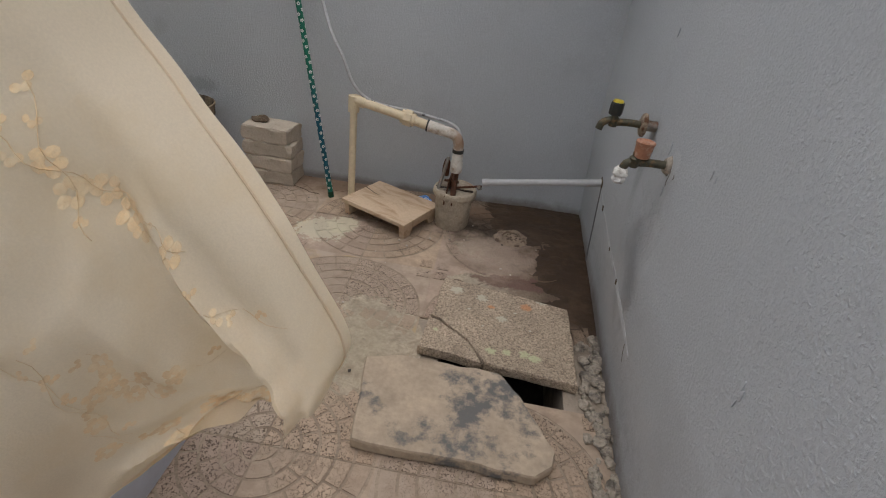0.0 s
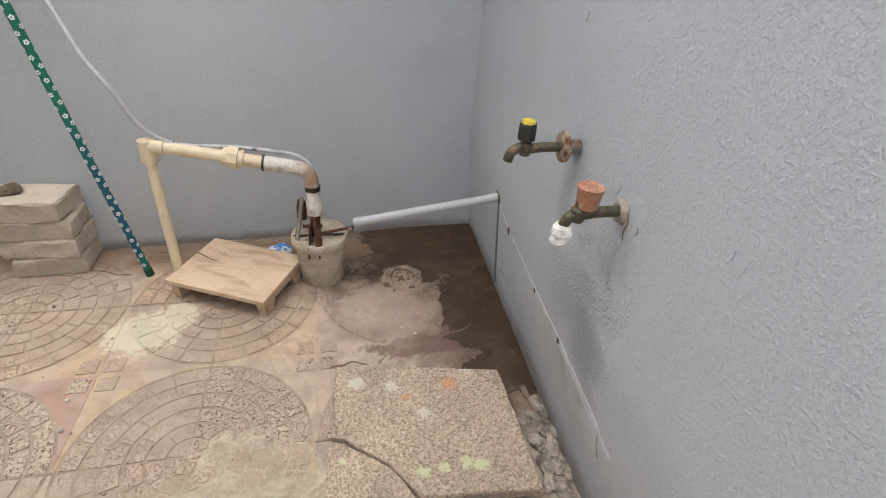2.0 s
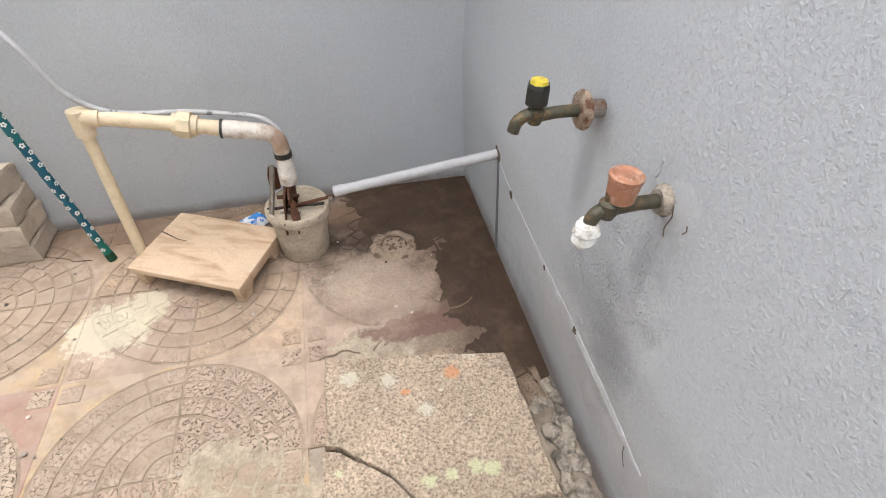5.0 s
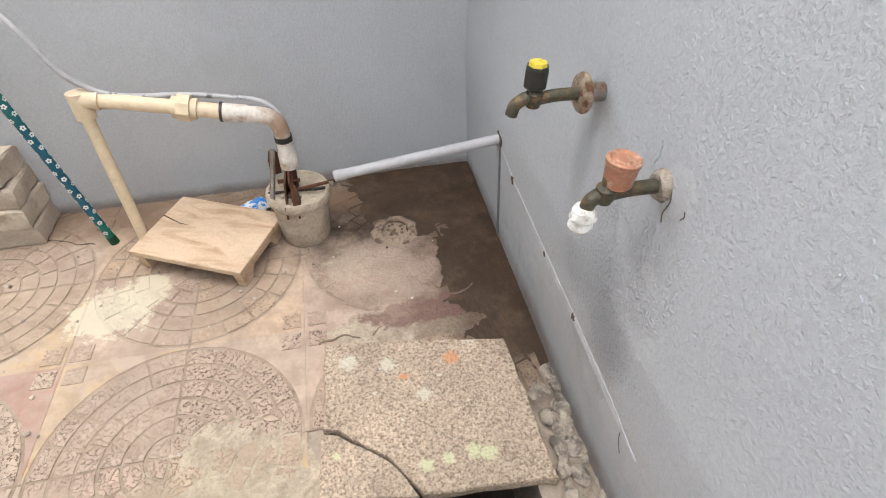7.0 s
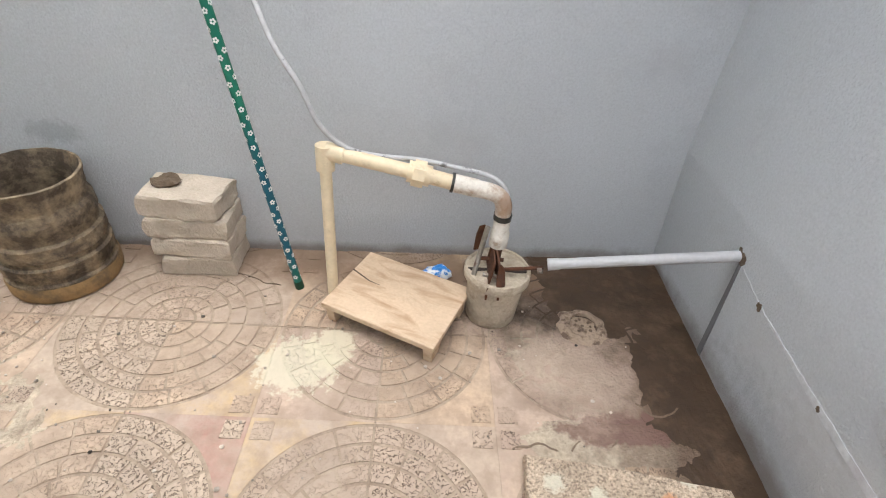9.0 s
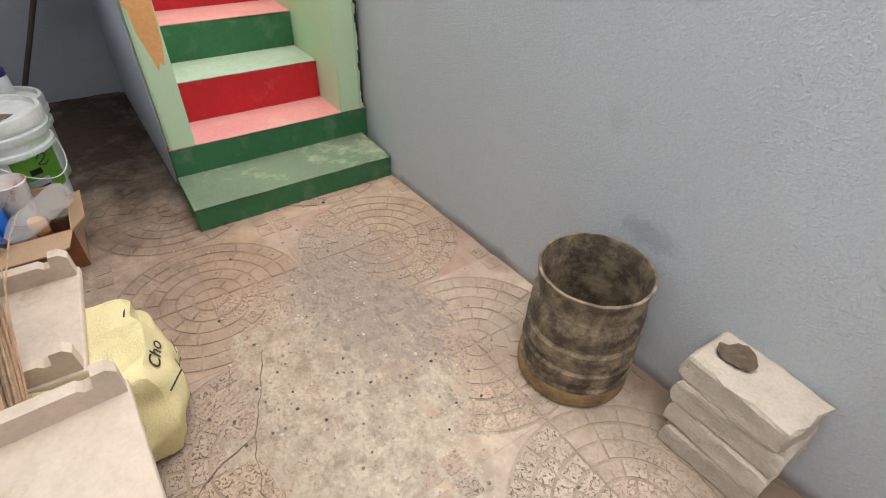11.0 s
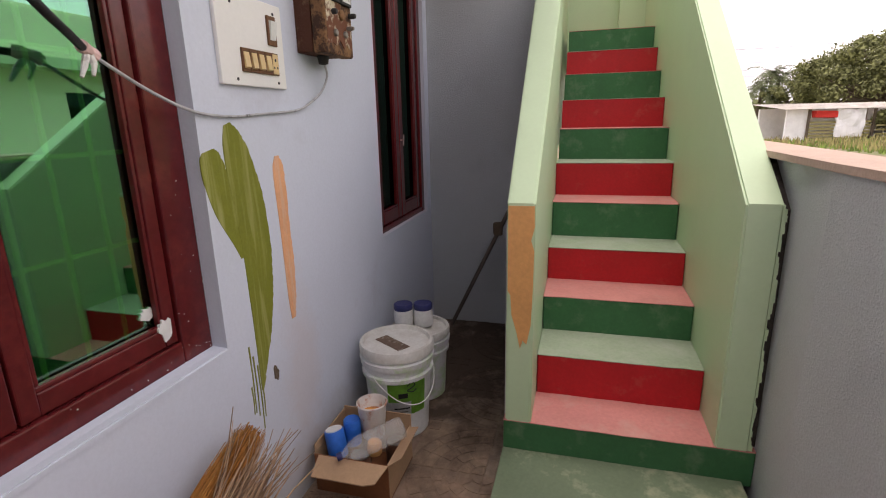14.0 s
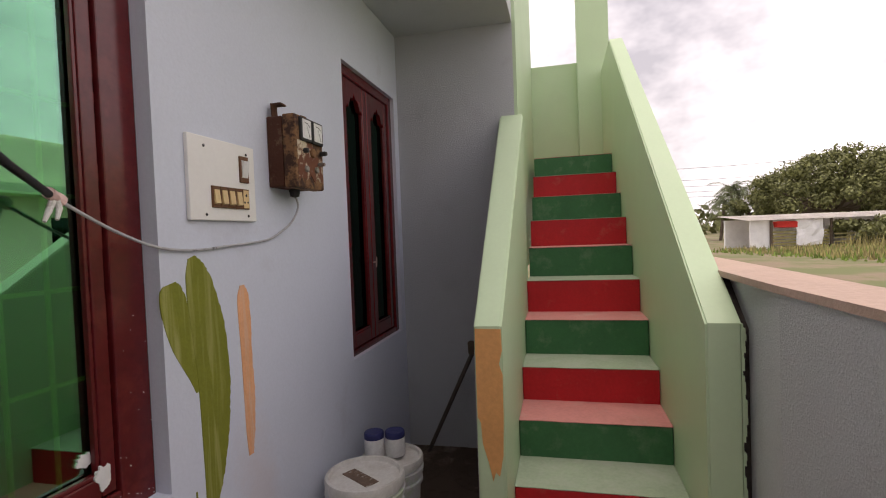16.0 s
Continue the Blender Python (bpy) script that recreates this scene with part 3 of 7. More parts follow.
b.inputs["Transmission Weight"].default_value, b.inputs["Roughness"].default_value, b.inputs["IOR"].default_value = 0.35, 0.16, 1.25
b.inputs["Alpha"].default_value = 0.27
b.inputs["Base Color"].default_value = (0.93, 0.93, 0.9, 1)


def wood_mat(name, col, dark, axis=(1.2, 4, 4)):
    m = mat(name, col, 0.8, 0.08, 12, 0.12, 90)
    nt = m.node_tree
    bs = nt.nodes["Principled BSDF"]
    old = bs.inputs["Base Color"].links[0].from_socket
    tc = nt.nodes.new("ShaderNodeTexCoord")
    mp = nt.nodes.new("ShaderNodeMapping")
    mp.inputs["Scale"].default_value = axis
    n = nd(nt, "ShaderNodeTexNoise", Scale=5.0, Detail=7.0, Roughness=0.6, Distortion=0.6)
    r = nt.nodes.new("ShaderNodeMapRange")
    r.inputs["From Min"].default_value, r.inputs["From Max"].default_value = 0.48, 0.76
    mx = nt.nodes.new("ShaderNodeMix")
    mx.data_type = "RGBA"
    mx.inputs["B"].default_value = (*dark, 1)
    nt.links.new(tc.outputs["Object"], mp.inputs["Vector"])
    nt.links.new(mp.outputs["Vector"], n.inputs["Vector"])
    nt.links.new(n.outputs["Fac"], r.inputs["Value"])
    nt.links.new(r.outputs["Result"], mx.inputs["Factor"])
    nt.links.new(old, mx.inputs["A"])
    nt.links.new(mx.outputs["Result"], bs.inputs["Base Color"])
    return m


M["olive"] = wood_mat("brushed_olive_paint", (0.19, 0.205, 0.02), (0.36, 0.355, 0.12), (7, 7, 0.5))
M["peach"] = wood_mat("brushed_peach_paint", (0.76, 0.38, 0.19), (0.70, 0.50, 0.38), (7, 7, 0.6))
M["plank"] = wood_mat("sanded_plank", (0.58, 0.44, 0.31), (0.34, 0.205, 0.11))


def glass_mat(name, tint, gloss):
    """Tinted window glass: lets tinted light through and mirrors a part of it."""
    m = bpy.data.materials.new(name)
    m.use_nodes = True
    nt = m.node_tree
    nt.nodes.remove(nt.nodes["Principled BSDF"])
    out = nt.nodes["Material Output"]
    tr = nd(nt, "ShaderNodeBsdfTransparent", Color=(*tint, 1))
    gl = nd(nt, "ShaderNodeBsdfGlossy", Color=(0.46, 0.92, 0.72, 1), Roughness=0.012)
    lw = nt.nodes.new("ShaderNodeLayerWeight")
    lw.inputs["Blend"].default_value = 0.1
    r = nt.nodes.new("ShaderNodeMapRange")
    r.inputs["To Min"].default_value, r.inputs["To Max"].default_value = gloss, 0.8
    mx = nt.nodes.new("ShaderNodeMixShader")
    nt.links.new(lw.outputs["Fresnel"], r.inputs["Value"])
    nt.links.new(r.outputs["Result"], mx.inputs["Fac"])
    nt.links.new(tr.outputs[0], mx.inputs[1])
    nt.links.new(gl.outputs[0], mx.inputs[2])
    nt.links.new(mx.outputs[0], out.inputs["Surface"])
    return m


M["glass"] = glass_mat("green_mirror_glass", (0.34, 0.70, 0.36), 0.33)
M["glass_dark"] = glass_mat("dark_glass", (0.05, 0.07, 0.05), 0.03)


# ---- windows ----
def blob(cx, cy, r, seed, n=40, wob=0.3, sx=1.0, sy=1.0):
    return [(cx + sx * r * (1 + wob * noise.noise((math.cos(2 * math.pi * k / n) * 1.7 + seed, math.sin(2 * math.pi * k / n) * 1.7, seed * 3.1)) + 0.3 * wob * noise.noise((math.cos(2 * math.pi * k / n) * 6 + seed, math.sin(2 * math.pi * k / n) * 6, 1))) * math.cos(2 * math.pi * k / n),
             cy + sy * r * (1 + wob * noise.noise((math.cos(2 * math.pi * k / n) * 1.7 + seed, math.sin(2 * math.pi * k / n) * 1.7, seed * 3.1)) + 0.3 * wob * noise.noise((math.cos(2 * math.pi * k / n) * 6 + seed, math.sin(2 * math.pi * k / n) * 6, 1))) * math.sin(2 * math.pi * k / n)) for k in range(n)]


def arch_panel(x0, x1, z0, z1, y0, y1, arch, rail):
    """Sash of stiles and rails; arch > 0 gives the opening a pointed, cusped head."""
    bm = bmesh.new()
    s = rail
    bm_box(bm, (x0, y0, z0), (x0 + s, y1, z1), 0.004)
    bm_box(bm, (x1 - s, y0, z0), (x1, y1, z1), 0.004)
    bm_box(bm, (x0 + s, y0 + 0.001, z0), (x1 - s, y1 - 0.001, z0 + s * 1.25), 0.004)
    if not arch:
        bm_box(bm, (x0 + s, y0 + 0.001, z1 - s), (x1 - s, y1 - 0.001, z1), 0.004)
    else:
        a, c = x0 + s, x1 - s
        w = c - a
        pts = [(a, z1), (a, z1 - s - arch), (a + 0.10 * w, z1 - s - arch * 0.75), (a + 0.16 * w, z1 - s - arch * 0.9), (a + 0.3 * w, z1 - s - arch * 0.3),
               (a + 0.42 * w, z1 - s - arch * 0.32), (a + 0.5 * w, z1 - s), (a + 0.58 * w, z1 - s - arch * 0.32), (a + 0.7 * w, z1 - s - arch * 0.3), (a + 0.84 * w, z1 - s - arch * 0.9),
               (a + 0.9 * w, z1 - s - arch * 0.75), (c, z1 - s - arch), (c, z1)]
        for p, q in zip(pts[1:], pts[2:-1]):
            bm_prism(bm, [(p[0], z1), p, q, (q[0], z1)], 1, y0 + 0.001, y1 - 0.001)
    return bm


def window(name, label, hole, yf, jamb, sashes, arch, glass, grille):
    x0, x1, z0, z1 = hole
    w = thing(name, label, "window", kind="structure")
    bm = box((x0, yf - 0.09, z0), (x0 + jamb, yf, z1), 0.005)
    bm_box(bm, (x1 - jamb, yf - 0.09, z0), (x1, yf, z1), 0.005)
    bm_box(bm, (x0 + jamb, yf - 0.09, z0), (x1 - jamb, yf - 0.001, z0 + jamb * 0.6), 0.005)
    bm_box(bm, (x0 + jamb, yf - 0.09, z1 - jamb), (x1 - jamb, yf - 0.001, z1), 0.005)
    part("window_frame", bm, M["maroon"], w)
    a, c, lo, hi = x0 + jamb, x1 - jamb, z0 + jamb * 0.6, z1 - jamb
    n = len(sashes)
    for k in range(n):
        p, q = a + (c - a) * k / n + 0.003, a + (c - a) * (k + 1) / n - 0.003
        s = part("sash", arch_panel(p, q, lo + 0.003, hi - 0.003, yf - 0.05, yf - 0.012, arch, sashes[k]), M["maroon"], w, "glossy maroon sash")
        bead = bmesh.new()
        for zz in (lo + 0.003 + sashes[k] * 1.25,):
            bm_box(bead, (p + sashes[k], yf - 0.034, zz), (q - sashes[k], yf - 0.016, zz + 0.012), 0.003)
        for xx in (p + sashes[k], q - sashes[k] - 0.011):
            bm_box(bead, (xx, yf - 0.034, lo + 0.015 + sashes[k] * 1.25), (xx + 0.011, yf - 0.016, hi - sashes[k] - arch), 0.003)
        part("bead", bead, M["maroon"], s)
        g = part("pane", box((p + sashes[k] - 0.004, yf - 0.042, lo + sashes[k]), (q - sashes[k] + 0.004, yf - 0.038, hi - sashes[k] * 0.4)), glass, s, "tinted glass pane")
        g.visible_shadow = False
    if grille:
        for k in range(1, 9):
            x = -2.02 + 0.11 * k
            part("grille_bar", tube([(x, yf - 0.10, z0 + 0.02), (x, yf - 0.10, z1 - 0.02)], 0.006, 8), M["grille"], w)
        for k in range(1, 6):
            z = 0.90 + 0.24 * k
            part("grille_bar", tube([(x0 + 0.02, yf - 0.107, z), (x1 - 0.02, yf - 0.107, z)], 0.006, 8), M["grille"], w)
    return w


M["grille"] = mat("yellow_green_grille_paint", (0.66, 0.74, 0.28), 0.5, 0.1, 20)
w1 = window("window_1", "maroon wooden window with green mirrored glass and grille", W1, 1.168, 0.11, [0.042, 0.042], 0, M["glass"], True)
part("paint_smear", prism(blob(-1.955, 0.90, 0.026, 2.2, 40, 0.5, 0.9, 1.3), 1, 1.148, 1.158), M["white_plastic"], w1, "dab of white paint")
part("paint_smear", prism(blob(-1.925, 0.955, 0.020, 5.2, 40, 0.5), 1, 1.120, 1.1345), M["white_plastic"], w1, "dab of white paint")
rnd3 = random.Random(12)
fk = bmesh.new()
for _ in range(26):
    x, z, r = -2.095 + 0.5 * rnd3.random() ** 1.6, 0.79 + 0.05 * rnd3.random(), rnd3.choice([0.0007, 0.001, 0.0016])
    if rnd3.random() < 0.4:
        x, z = -2.10 + 0.11 * rnd3.random(), 0.8 + 0.5 * rnd3.random() ** 2
    bm_prism(fk, blob(x, z, r, rnd3.random() * 9, 8, 0.5), 1, 1.165, 1.1688)
part("paint_flecks", fk, M["white_plastic"], w1, "white paint flecks on the frame")
structure("window_sill", prism([(1.17, 0.77), (YH + 0.003, 0.765), (YH + 0.003, 0.778), (1.17, 0.786)], 0, W1[0] + 0.001, W1[1] - 0.001), M["house"], "pale lavender plaster window sill", "trim")
w2 = window("window_2", "maroon wooden window with dark glass and cusped heads", W2, 1.196, 0.055, [0.06, 0.06], 0.10, M["glass_dark"], False)
part("latch", tube(smooth_path([(-3.8, 1.19, 1.33), (-3.795, 1.21, 1.335), (-3.80, 1.212, 1.36), (-3.795, 1.21, 1.30)]), 0.004, 8), M["iron"], w2, "small steel latch")


# ---- paint swatches, hole and marks on the walls ----
def ribbon(path, halves, jag=0.004, n=10):
    """Outline of a brush stroke in a plane: a centre line with half widths, ragged on its trailing edge."""
    c = smooth_path([(p[0], p[1], h) for p, h in zip(path, halves)], n)
    left, right = [], []
    for i, p in enumerate(c):
        d = (c[min(i + 1, len(c) - 1)] - c[max(i - 1, 0)]).to_2d().normalized()
        nrm = Vector((-d.y, d.x))
        w = max(p.z, 0.001)
        left.append(tuple(p.to_2d() + nrm * w))
        right.append(tuple(p.to_2d() - nrm * (w + jag * noise.noise((i * 0.9, 3.3, 0)))))
    return left + right[::-1]


sw = thing("paint_swatch", "olive-green brushed paint swatch on the house wall", "paint swatch", kind="structure")
part("stroke", prism(ribbon([(-2.228, 1.445), (-2.243, 1.40), (-2.265, 1.32), (-2.29, 1.2), (-2.305, 1.05), (-2.30, 0.9), (-2.285, 0.76), (-2.265, 0.66), (-2.245, 0.56)], [0.016, 0.044, 0.064, 0.074, 0.074, 0.064, 0.046, 0.026, 0.004], 0.006), 1, YH - 0.002, YH + 0.0022), M["olive"], sw)
part("stroke", prism(ribbon([(-2.135, 1.372), (-2.14, 1.35), (-2.155, 1.29), (-2.185, 1.21), (-2.23, 1.12), (-2.25, 1.04)], [0.026, 0.042, 0.052, 0.056, 0.05, 0.03], 0.006), 1, YH - 0.002, YH + 0.0016), M["olive"], sw)
for k, (x, z0, z1) in enumerate([(-2.20, 0.74, 0.5), (-2.215, 0.7, 0.48), (-2.232, 0.66, 0.42), (-2.19, 0.6, 0.5), (-2.245, 0.6, 0.46)]):
    part("drip", prism(ribbon([(x, z0), (x - 0.002, (z0 + z1) / 2), (x + 0.001, z1)], [0.003, 0.0022, 0.0015], 0.001, 4), 1, YH - 0.002, YH + 0.002), M["olive"], sw)
sw = thing("paint_swatch", "peach-orange brushed paint stroke on the house wall", "paint swatch", kind="structure")
part("stroke", prism(ribbon([(-2.465, 1.335), (-2.468, 1.28), (-2.474, 1.1), (-2.478, 0.95), (-2.477, 0.83), (-2.472, 0.735)], [0.012, 0.032, 0.03, 0.03, 0.026, 0.012], 0.006), 1, YH - 0.002, YH + 0.002), M["peach"], sw)
sw = thing("paint_swatch", "orange paint patch on the front of the mint parapet", "paint swatch", kind="structure")
part("stroke", prism([(1.984, 1.13), (2.08, 1.13), (2.082, 1.05), (2.07, 1.0), (2.082, 0.96), (2.08, 0.8), (2.075, 0.66), (2.06, 0.58), (2.045, 0.595), (2.035, 0.56), (2.02, 0.63), (2.0, 0.70), (1.995, 0.78), (1.984, 0.80)], 0, -2.758, -2.7535), M["orange"], sw)
hole = solid("wall_hole", prism(blob(-2.33, 0.584, 0.017, 4.0, 26, 0.6, 0.9, 1.5), 1, YH - 0.001, YH + 0.0025), M["mud"], "small chipped hole in the house wall plaster", "hole", kind="structure")

M["chase"] = mat("patched_chase", (0.56, 0.575, 0.59), 0.8, 0.15, 30, stain=(0.45, 0.43, 0.45), stain_scale=9, stain_at=(0.52, 0.7))
# conduit chase, pipe hole and chips on the tap wall
structure("wall_chase", on_tap_wall(prism(ribbon([(2.53, 0.39), (2.40, 0.358), (2.25, 0.342), (2.10, 0.327), (1.90, 0.314), (1.72, 0.296), (1.56, 0.275)], [0.001, 0.002, 0.006, 0.011, 0.013, 0.013, 0.004], 0.006), 0, XE - 0.0012, XE + 0.003)), M["chase"], "pale patched chase line across the tap wall", "trim")
# shadow line below the pipe, laid on as a dark grey strip
structure("dark_streak", on_tap_wall(prism([(2.552, 0.0), (2.546, 0.4), (2.534, 0.4), (2.530, 0.2), (2.528, 0.0)], 0, XE - 0.0025, XE + 0.003)), mat("pipe_shadow_grey", (0.17, 0.17, 0.18), 0.6, 0.1), "pipe shadow painted as a dark strip down the tap wall", "trim")
for y, z, r, sd in [(2.40, 0.357, 0.011, 1.0), (2.102, 0.327, 0.006, 4.0), (1.896, 0.315, 0.009, 2.0), (2.552, 0.408, 0.022, 3.0)]:
    structure("wall_chip", on_tap_wall(prism(blob(y, z, r, sd, 22, 0.8), 0, XE - 0.0035, XE + 0.003)), M["mud"], "dark chip in the wall plaster", "trim")
for y, z, r, sd in [(1.80, 0.835, 0.012, 5.0), (1.04, 0.68, 0.018, 6.0), (1.478, 0.893, 0.006, 7.0), (1.45, 0.893, 0.005, 8.0), (1.745, 0.73, 0.009, 9.5), (2.1, 1.1, 0.008, 12)]:
    structure("wall_chip", on_tap_wall(prism(blob(y, z, r, sd, 22, 0.8, 0.5, 1.5), 0, XE - 0.0025, XE + 0.003)), M["wall"], "raised flake of grey wall paint", "trim")


for pts in ([(1.742, 0.81), (1.735, 0.79), (1.741, 0.765), (1.736, 0.75)], [(1.70, 0.80), (1.697, 0.792), (1.702, 0.783)], [(1.625, 0.27), (1.62, 0.24), (1.605, 0.215)]):
    structure("wall_crack", on_tap_wall(prism(ribbon(pts, [0.0007] * len(pts), 0.001, 4), 0, XE - 0.0008, XE + 0.003)), M["mud"], "thin dark crack in the wall paint", "trim")


# ---- water corner: bore pump, pipes, taps ----
pump = thing("bore_pump_head", "cement-coated borewell casing with rusty clamp and PVC outlet", "water pump", (0.312, 2.70, 0))
PC = (0.024, -0.016, 0.0)
bm = lathe([(0.0, 0.0), (0.080, 0.0), (0.085, 0.01), (0.090, 0.09), (0.096, 0.168), (0.0, 0.170)], 44, PC)
part("casing", rough_up(rough_up(bm, 0.004, 14), 0.0015, 45), M["cement_pipe"], pump, shade=True)
bm = lathe([(0.094, 0.166), (0.106, 0.170), (0.109, 0.178), (0.108, 0.200), (0.104, 0.206), (0.096, 0.207), (0.093, 0.203)], 44, PC)
part("rim", rough_up(bm, 0.003, 20), M["cement_pipe"], pump, shade=True)
part("cement_fill", rough_up(lathe([(0.0, 0.201), (0.03, 0.203), (0.06, 0.201), (0.0965, 0.202)], 40, PC), 0.004, 24), M["cement_pipe"], pump, "flat cement cap inside the rim", shade=True)
part("slot", rough_up(box((-0.075, -0.034, 0.199), (0.115, -0.026, 0.2075)), 0.002, 40), M["mud_dark"], pump, "dark slot across the cement cap")
part("riser_pipe", tube([(0.008, 0.0, 0.19), (0.010, 0.0, 0.29)], 0.02, 20), M["rust"], pump, shade=True)
bm = lathe([(0.0, 0.285), (0.029, 0.285), (0.030, 0.29), (0.030, 0.335), (0.026, 0.34), (0.026, 0.385), (0.0, 0.385)], 24, (0.012, 0, 0))
part("coupling", bm, M["pvc_white"], pump, shade=True)
part("band", lathe([(0.0, 0.384), (0.028, 0.384), (0.028, 0.402), (0.0, 0.402)], 24, (0.011, 0, 0)), M["black_knob"], pump, shade=True)
part("bend", tube(smooth_path([(0.010, 0.0, 0.395), (0.008, 0.0, 0.43), (-0.006, 0.003, 0.458), (-0.035, 0.006, 0.472), (-0.08, 0.011, 0.478)]), 0.0255, 20), M["pvc_white"], pump, "stained white PVC bend", shade=True)
for x, s in ((-0.012, 1), (0.016, -1)):
    bm = bmesh.new()
    bm_box(bm, (x - 0.003, -0.115, 0.15), (x + 0.003, -0.03, 0.20))
    bm_box(bm, (x - 0.003, -0.10, 0.17), (x + 0.003, 0.02, 0.285))
    for v in bm.verts:
        v.co.x += s * 0.13 * max(0, v.co.z - 0.2) - s * 0.08 * max(0, -v.co.y - 0.05)
    part("clamp_plate", bm, M["rust"], pump, "rusty iron clamp plate")
part("clamp_bolt", tube([(-0.036, -0.012, 0.236), (0.036, -0.018, 0.238)], 0.007, 8), M["rust"], pump)
part("clamp_bolt", tube([(-0.03, -0.06, 0.21), (0.035, -0.075, 0.212)], 0.006, 8), M["iron"], pump)
for pts, a_, b_, tip in (([(-0.058, 0.235), (-0.024, 0.24), (-0.020, 0.31), (-0.030, 0.335), (-0.048, 0.33), (-0.057, 0.30)], 0.026, 0.033, "dark rusty clamp half standing up"), ([(0.010, 0.178), (0.030, 0.186), (0.036, 0.215), (0.030, 0.262), (0.016, 0.275), (0.006, 0.23)], -0.118, -0.110, "red-brown rusty clamp half hanging over the rim")):
    bm = prism(pts, 1, a_, b_)
    bmesh.ops.bevel(bm, geom=bm.edges[:], offset=0.002, segments=1, affect="EDGES")
    for v in bm.verts:
        v.co.y += 0.35 * (v.co.z - 0.2) if a_ < 0 else 0.25 * (v.co.x + 0.05)
    part("clamp_half", rough_up(bm, 0.003, 40), M["rust"], pump, tip)
part("strap", tube([(-0.062, -0.065, 0.19), (-0.045, -0.03, 0.27), (-0.03, -0.012, 0.36)], 0.0085, 8), M["iron"], pump, "bent flat steel strap")
rod = part("tie_rod", tube([(0.02, -0.04, 0.215), (0.15, -0.075, 0.262)], 0.006, 8), M["rust"], pump)
part("nut", tube([(0.136, -0.071, 0.25), (0.15, -0.076, 0.254)], 0.012, 6), M["iron"], rod)

out = thing("pump_outlet_pipe", "cream PVC pipe frame with union leading from the pump", "pipe", (0, 0, 0))
YA = 2.735
part("coupler", tube([(0.235, 2.711, 0.478), (0.165, 2.717, 0.488)], 0.0275, 20), M["pvc_white"], out, shade=True)
part("ring", tube([(0.166, 2.717, 0.488), (0.158, 2.7175, 0.489)], 0.030, 20), M["black_knob"], out, shade=True)
part("pipe", tube([(0.16, 2.7175, 0.489), (0.085, 2.722, 0.503)], 0.023, 20), M["pvc"], out, shade=True)
un = bmesh.new()
bm_tube(un, [(0.096, 2.7215, 0.501), (0.078, 2.7225, 0.505)], 0.031, 20)
bm_tube(un, [(0.079, 2.7225, 0.5045), (0.045, 2.7245, 0.5105)], 0.041, 8)
bm_tube(un, [(0.046, 2.7245, 0.5105), (0.03, 2.7255, 0.513)], 0.032, 20)
part("union", un, M["pvc"], out, "eight-sided cream PVC union", shade=True)
part("pipe", tube([(0.035, 2.725, 0.512), (-0.18, 2.734, 0.549)], 0.0215, 20), M["pvc"], out, shade=True)
el = bmesh.new()
bm_tube(el, [(-0.155, 2.733, 0.545), (-0.206, 2.735, 0.5535)], 0.027, 20)
bm_tube(el, [(-0.208, 2.735, 0.572), (-0.2085, 2.732, 0.495)], 0.027, 20)
part("elbow", el, M["pvc"], out, shade=True)
part("upright_pipe", tube([(-0.2085, 2.733, 0.51), (-0.203, 2.69, 0.0)], 0.0178, 20), M["pvc"], out, shade=True)

pipe = thing("drain_pipe", "pale grey plastic pipe stub reaching out from the wall", "pipe")
part("tube", tube([(0.467, 2.607, 0.291), (0.62, 2.592, 0.325), (1.0, 2.556, 0.405)], 0.0165, 20, False), M["pvc_grey"], pipe, shade=True)
part("collar", tube([(0.467, 2.607, 0.291), (0.50, 2.603, 0.299)], 0.0185, 20, False), M["pvc_grey"], pipe, shade=True)

cab = thing("pump_cable", "grey electric cable hanging down the wall to the pump", "cable")
wire = smooth_path([(-0.63, 2.985, 1.40), (-0.475, 2.88, 1.14), (-0.385, 2.81, 0.95), (-0.325, 2.76, 0.83), (-0.262, 2.729, 0.741), (-0.215, 2.725, 0.635), (-0.155, 2.735, 0.572), (-0.075, 2.745, 0.545), (0.057, 2.76, 0.532), (0.158, 2.75, 0.523), (0.276, 2.73, 0.508), (0.325, 2.712, 0.468), (0.335, 2.73, 0.40), (0.33, 2.71, 0.25)], 8)
part("sheath", tube(wire, 0.0075, 10), M["cable"], cab, shade=True)


def tap(name, label, at, knob, long, flange):
    t = thing(name, label, "water tap", at)
    # local: wall at +x, spout towards -x
    part("body", tube(smooth_path([(0.0, 0, 0.0), (-0.05, 0, 0.0), (-0.09, 0, -0.004), (-long + 0.02, 0, 0.0), (-long, 0, -0.012), (-long - 0.006, 0, -0.032)]), 0.0115, 16), M["brass_dirty"], t, shade=True)
    part("valve_chest", lathe([(0, -0.018), (0.012, -0.018), (0.016, -0.006), (0.016, 0.008), (0.010, 0.014), (0.010, 0.026), (0, 0.026)], 20, (-0.092, 0, 0)), M["brass_dirty"], t, shade=True)
    return t


t1 = tap("water_tap", "tarnished brass tap with black knob and yellow cap", (0.935, 2.003, 0.836), 0, 0.125, True)
bm = lathe([(0, 0.018), (0.018, 0.018), (0.021, 0.022), (0.021, 0.052), (0.019, 0.058), (0, 0.058)], 8, (-0.094, 0, 0))
part("knob", bm, M["black_knob"], t1, "faceted black plastic knob")
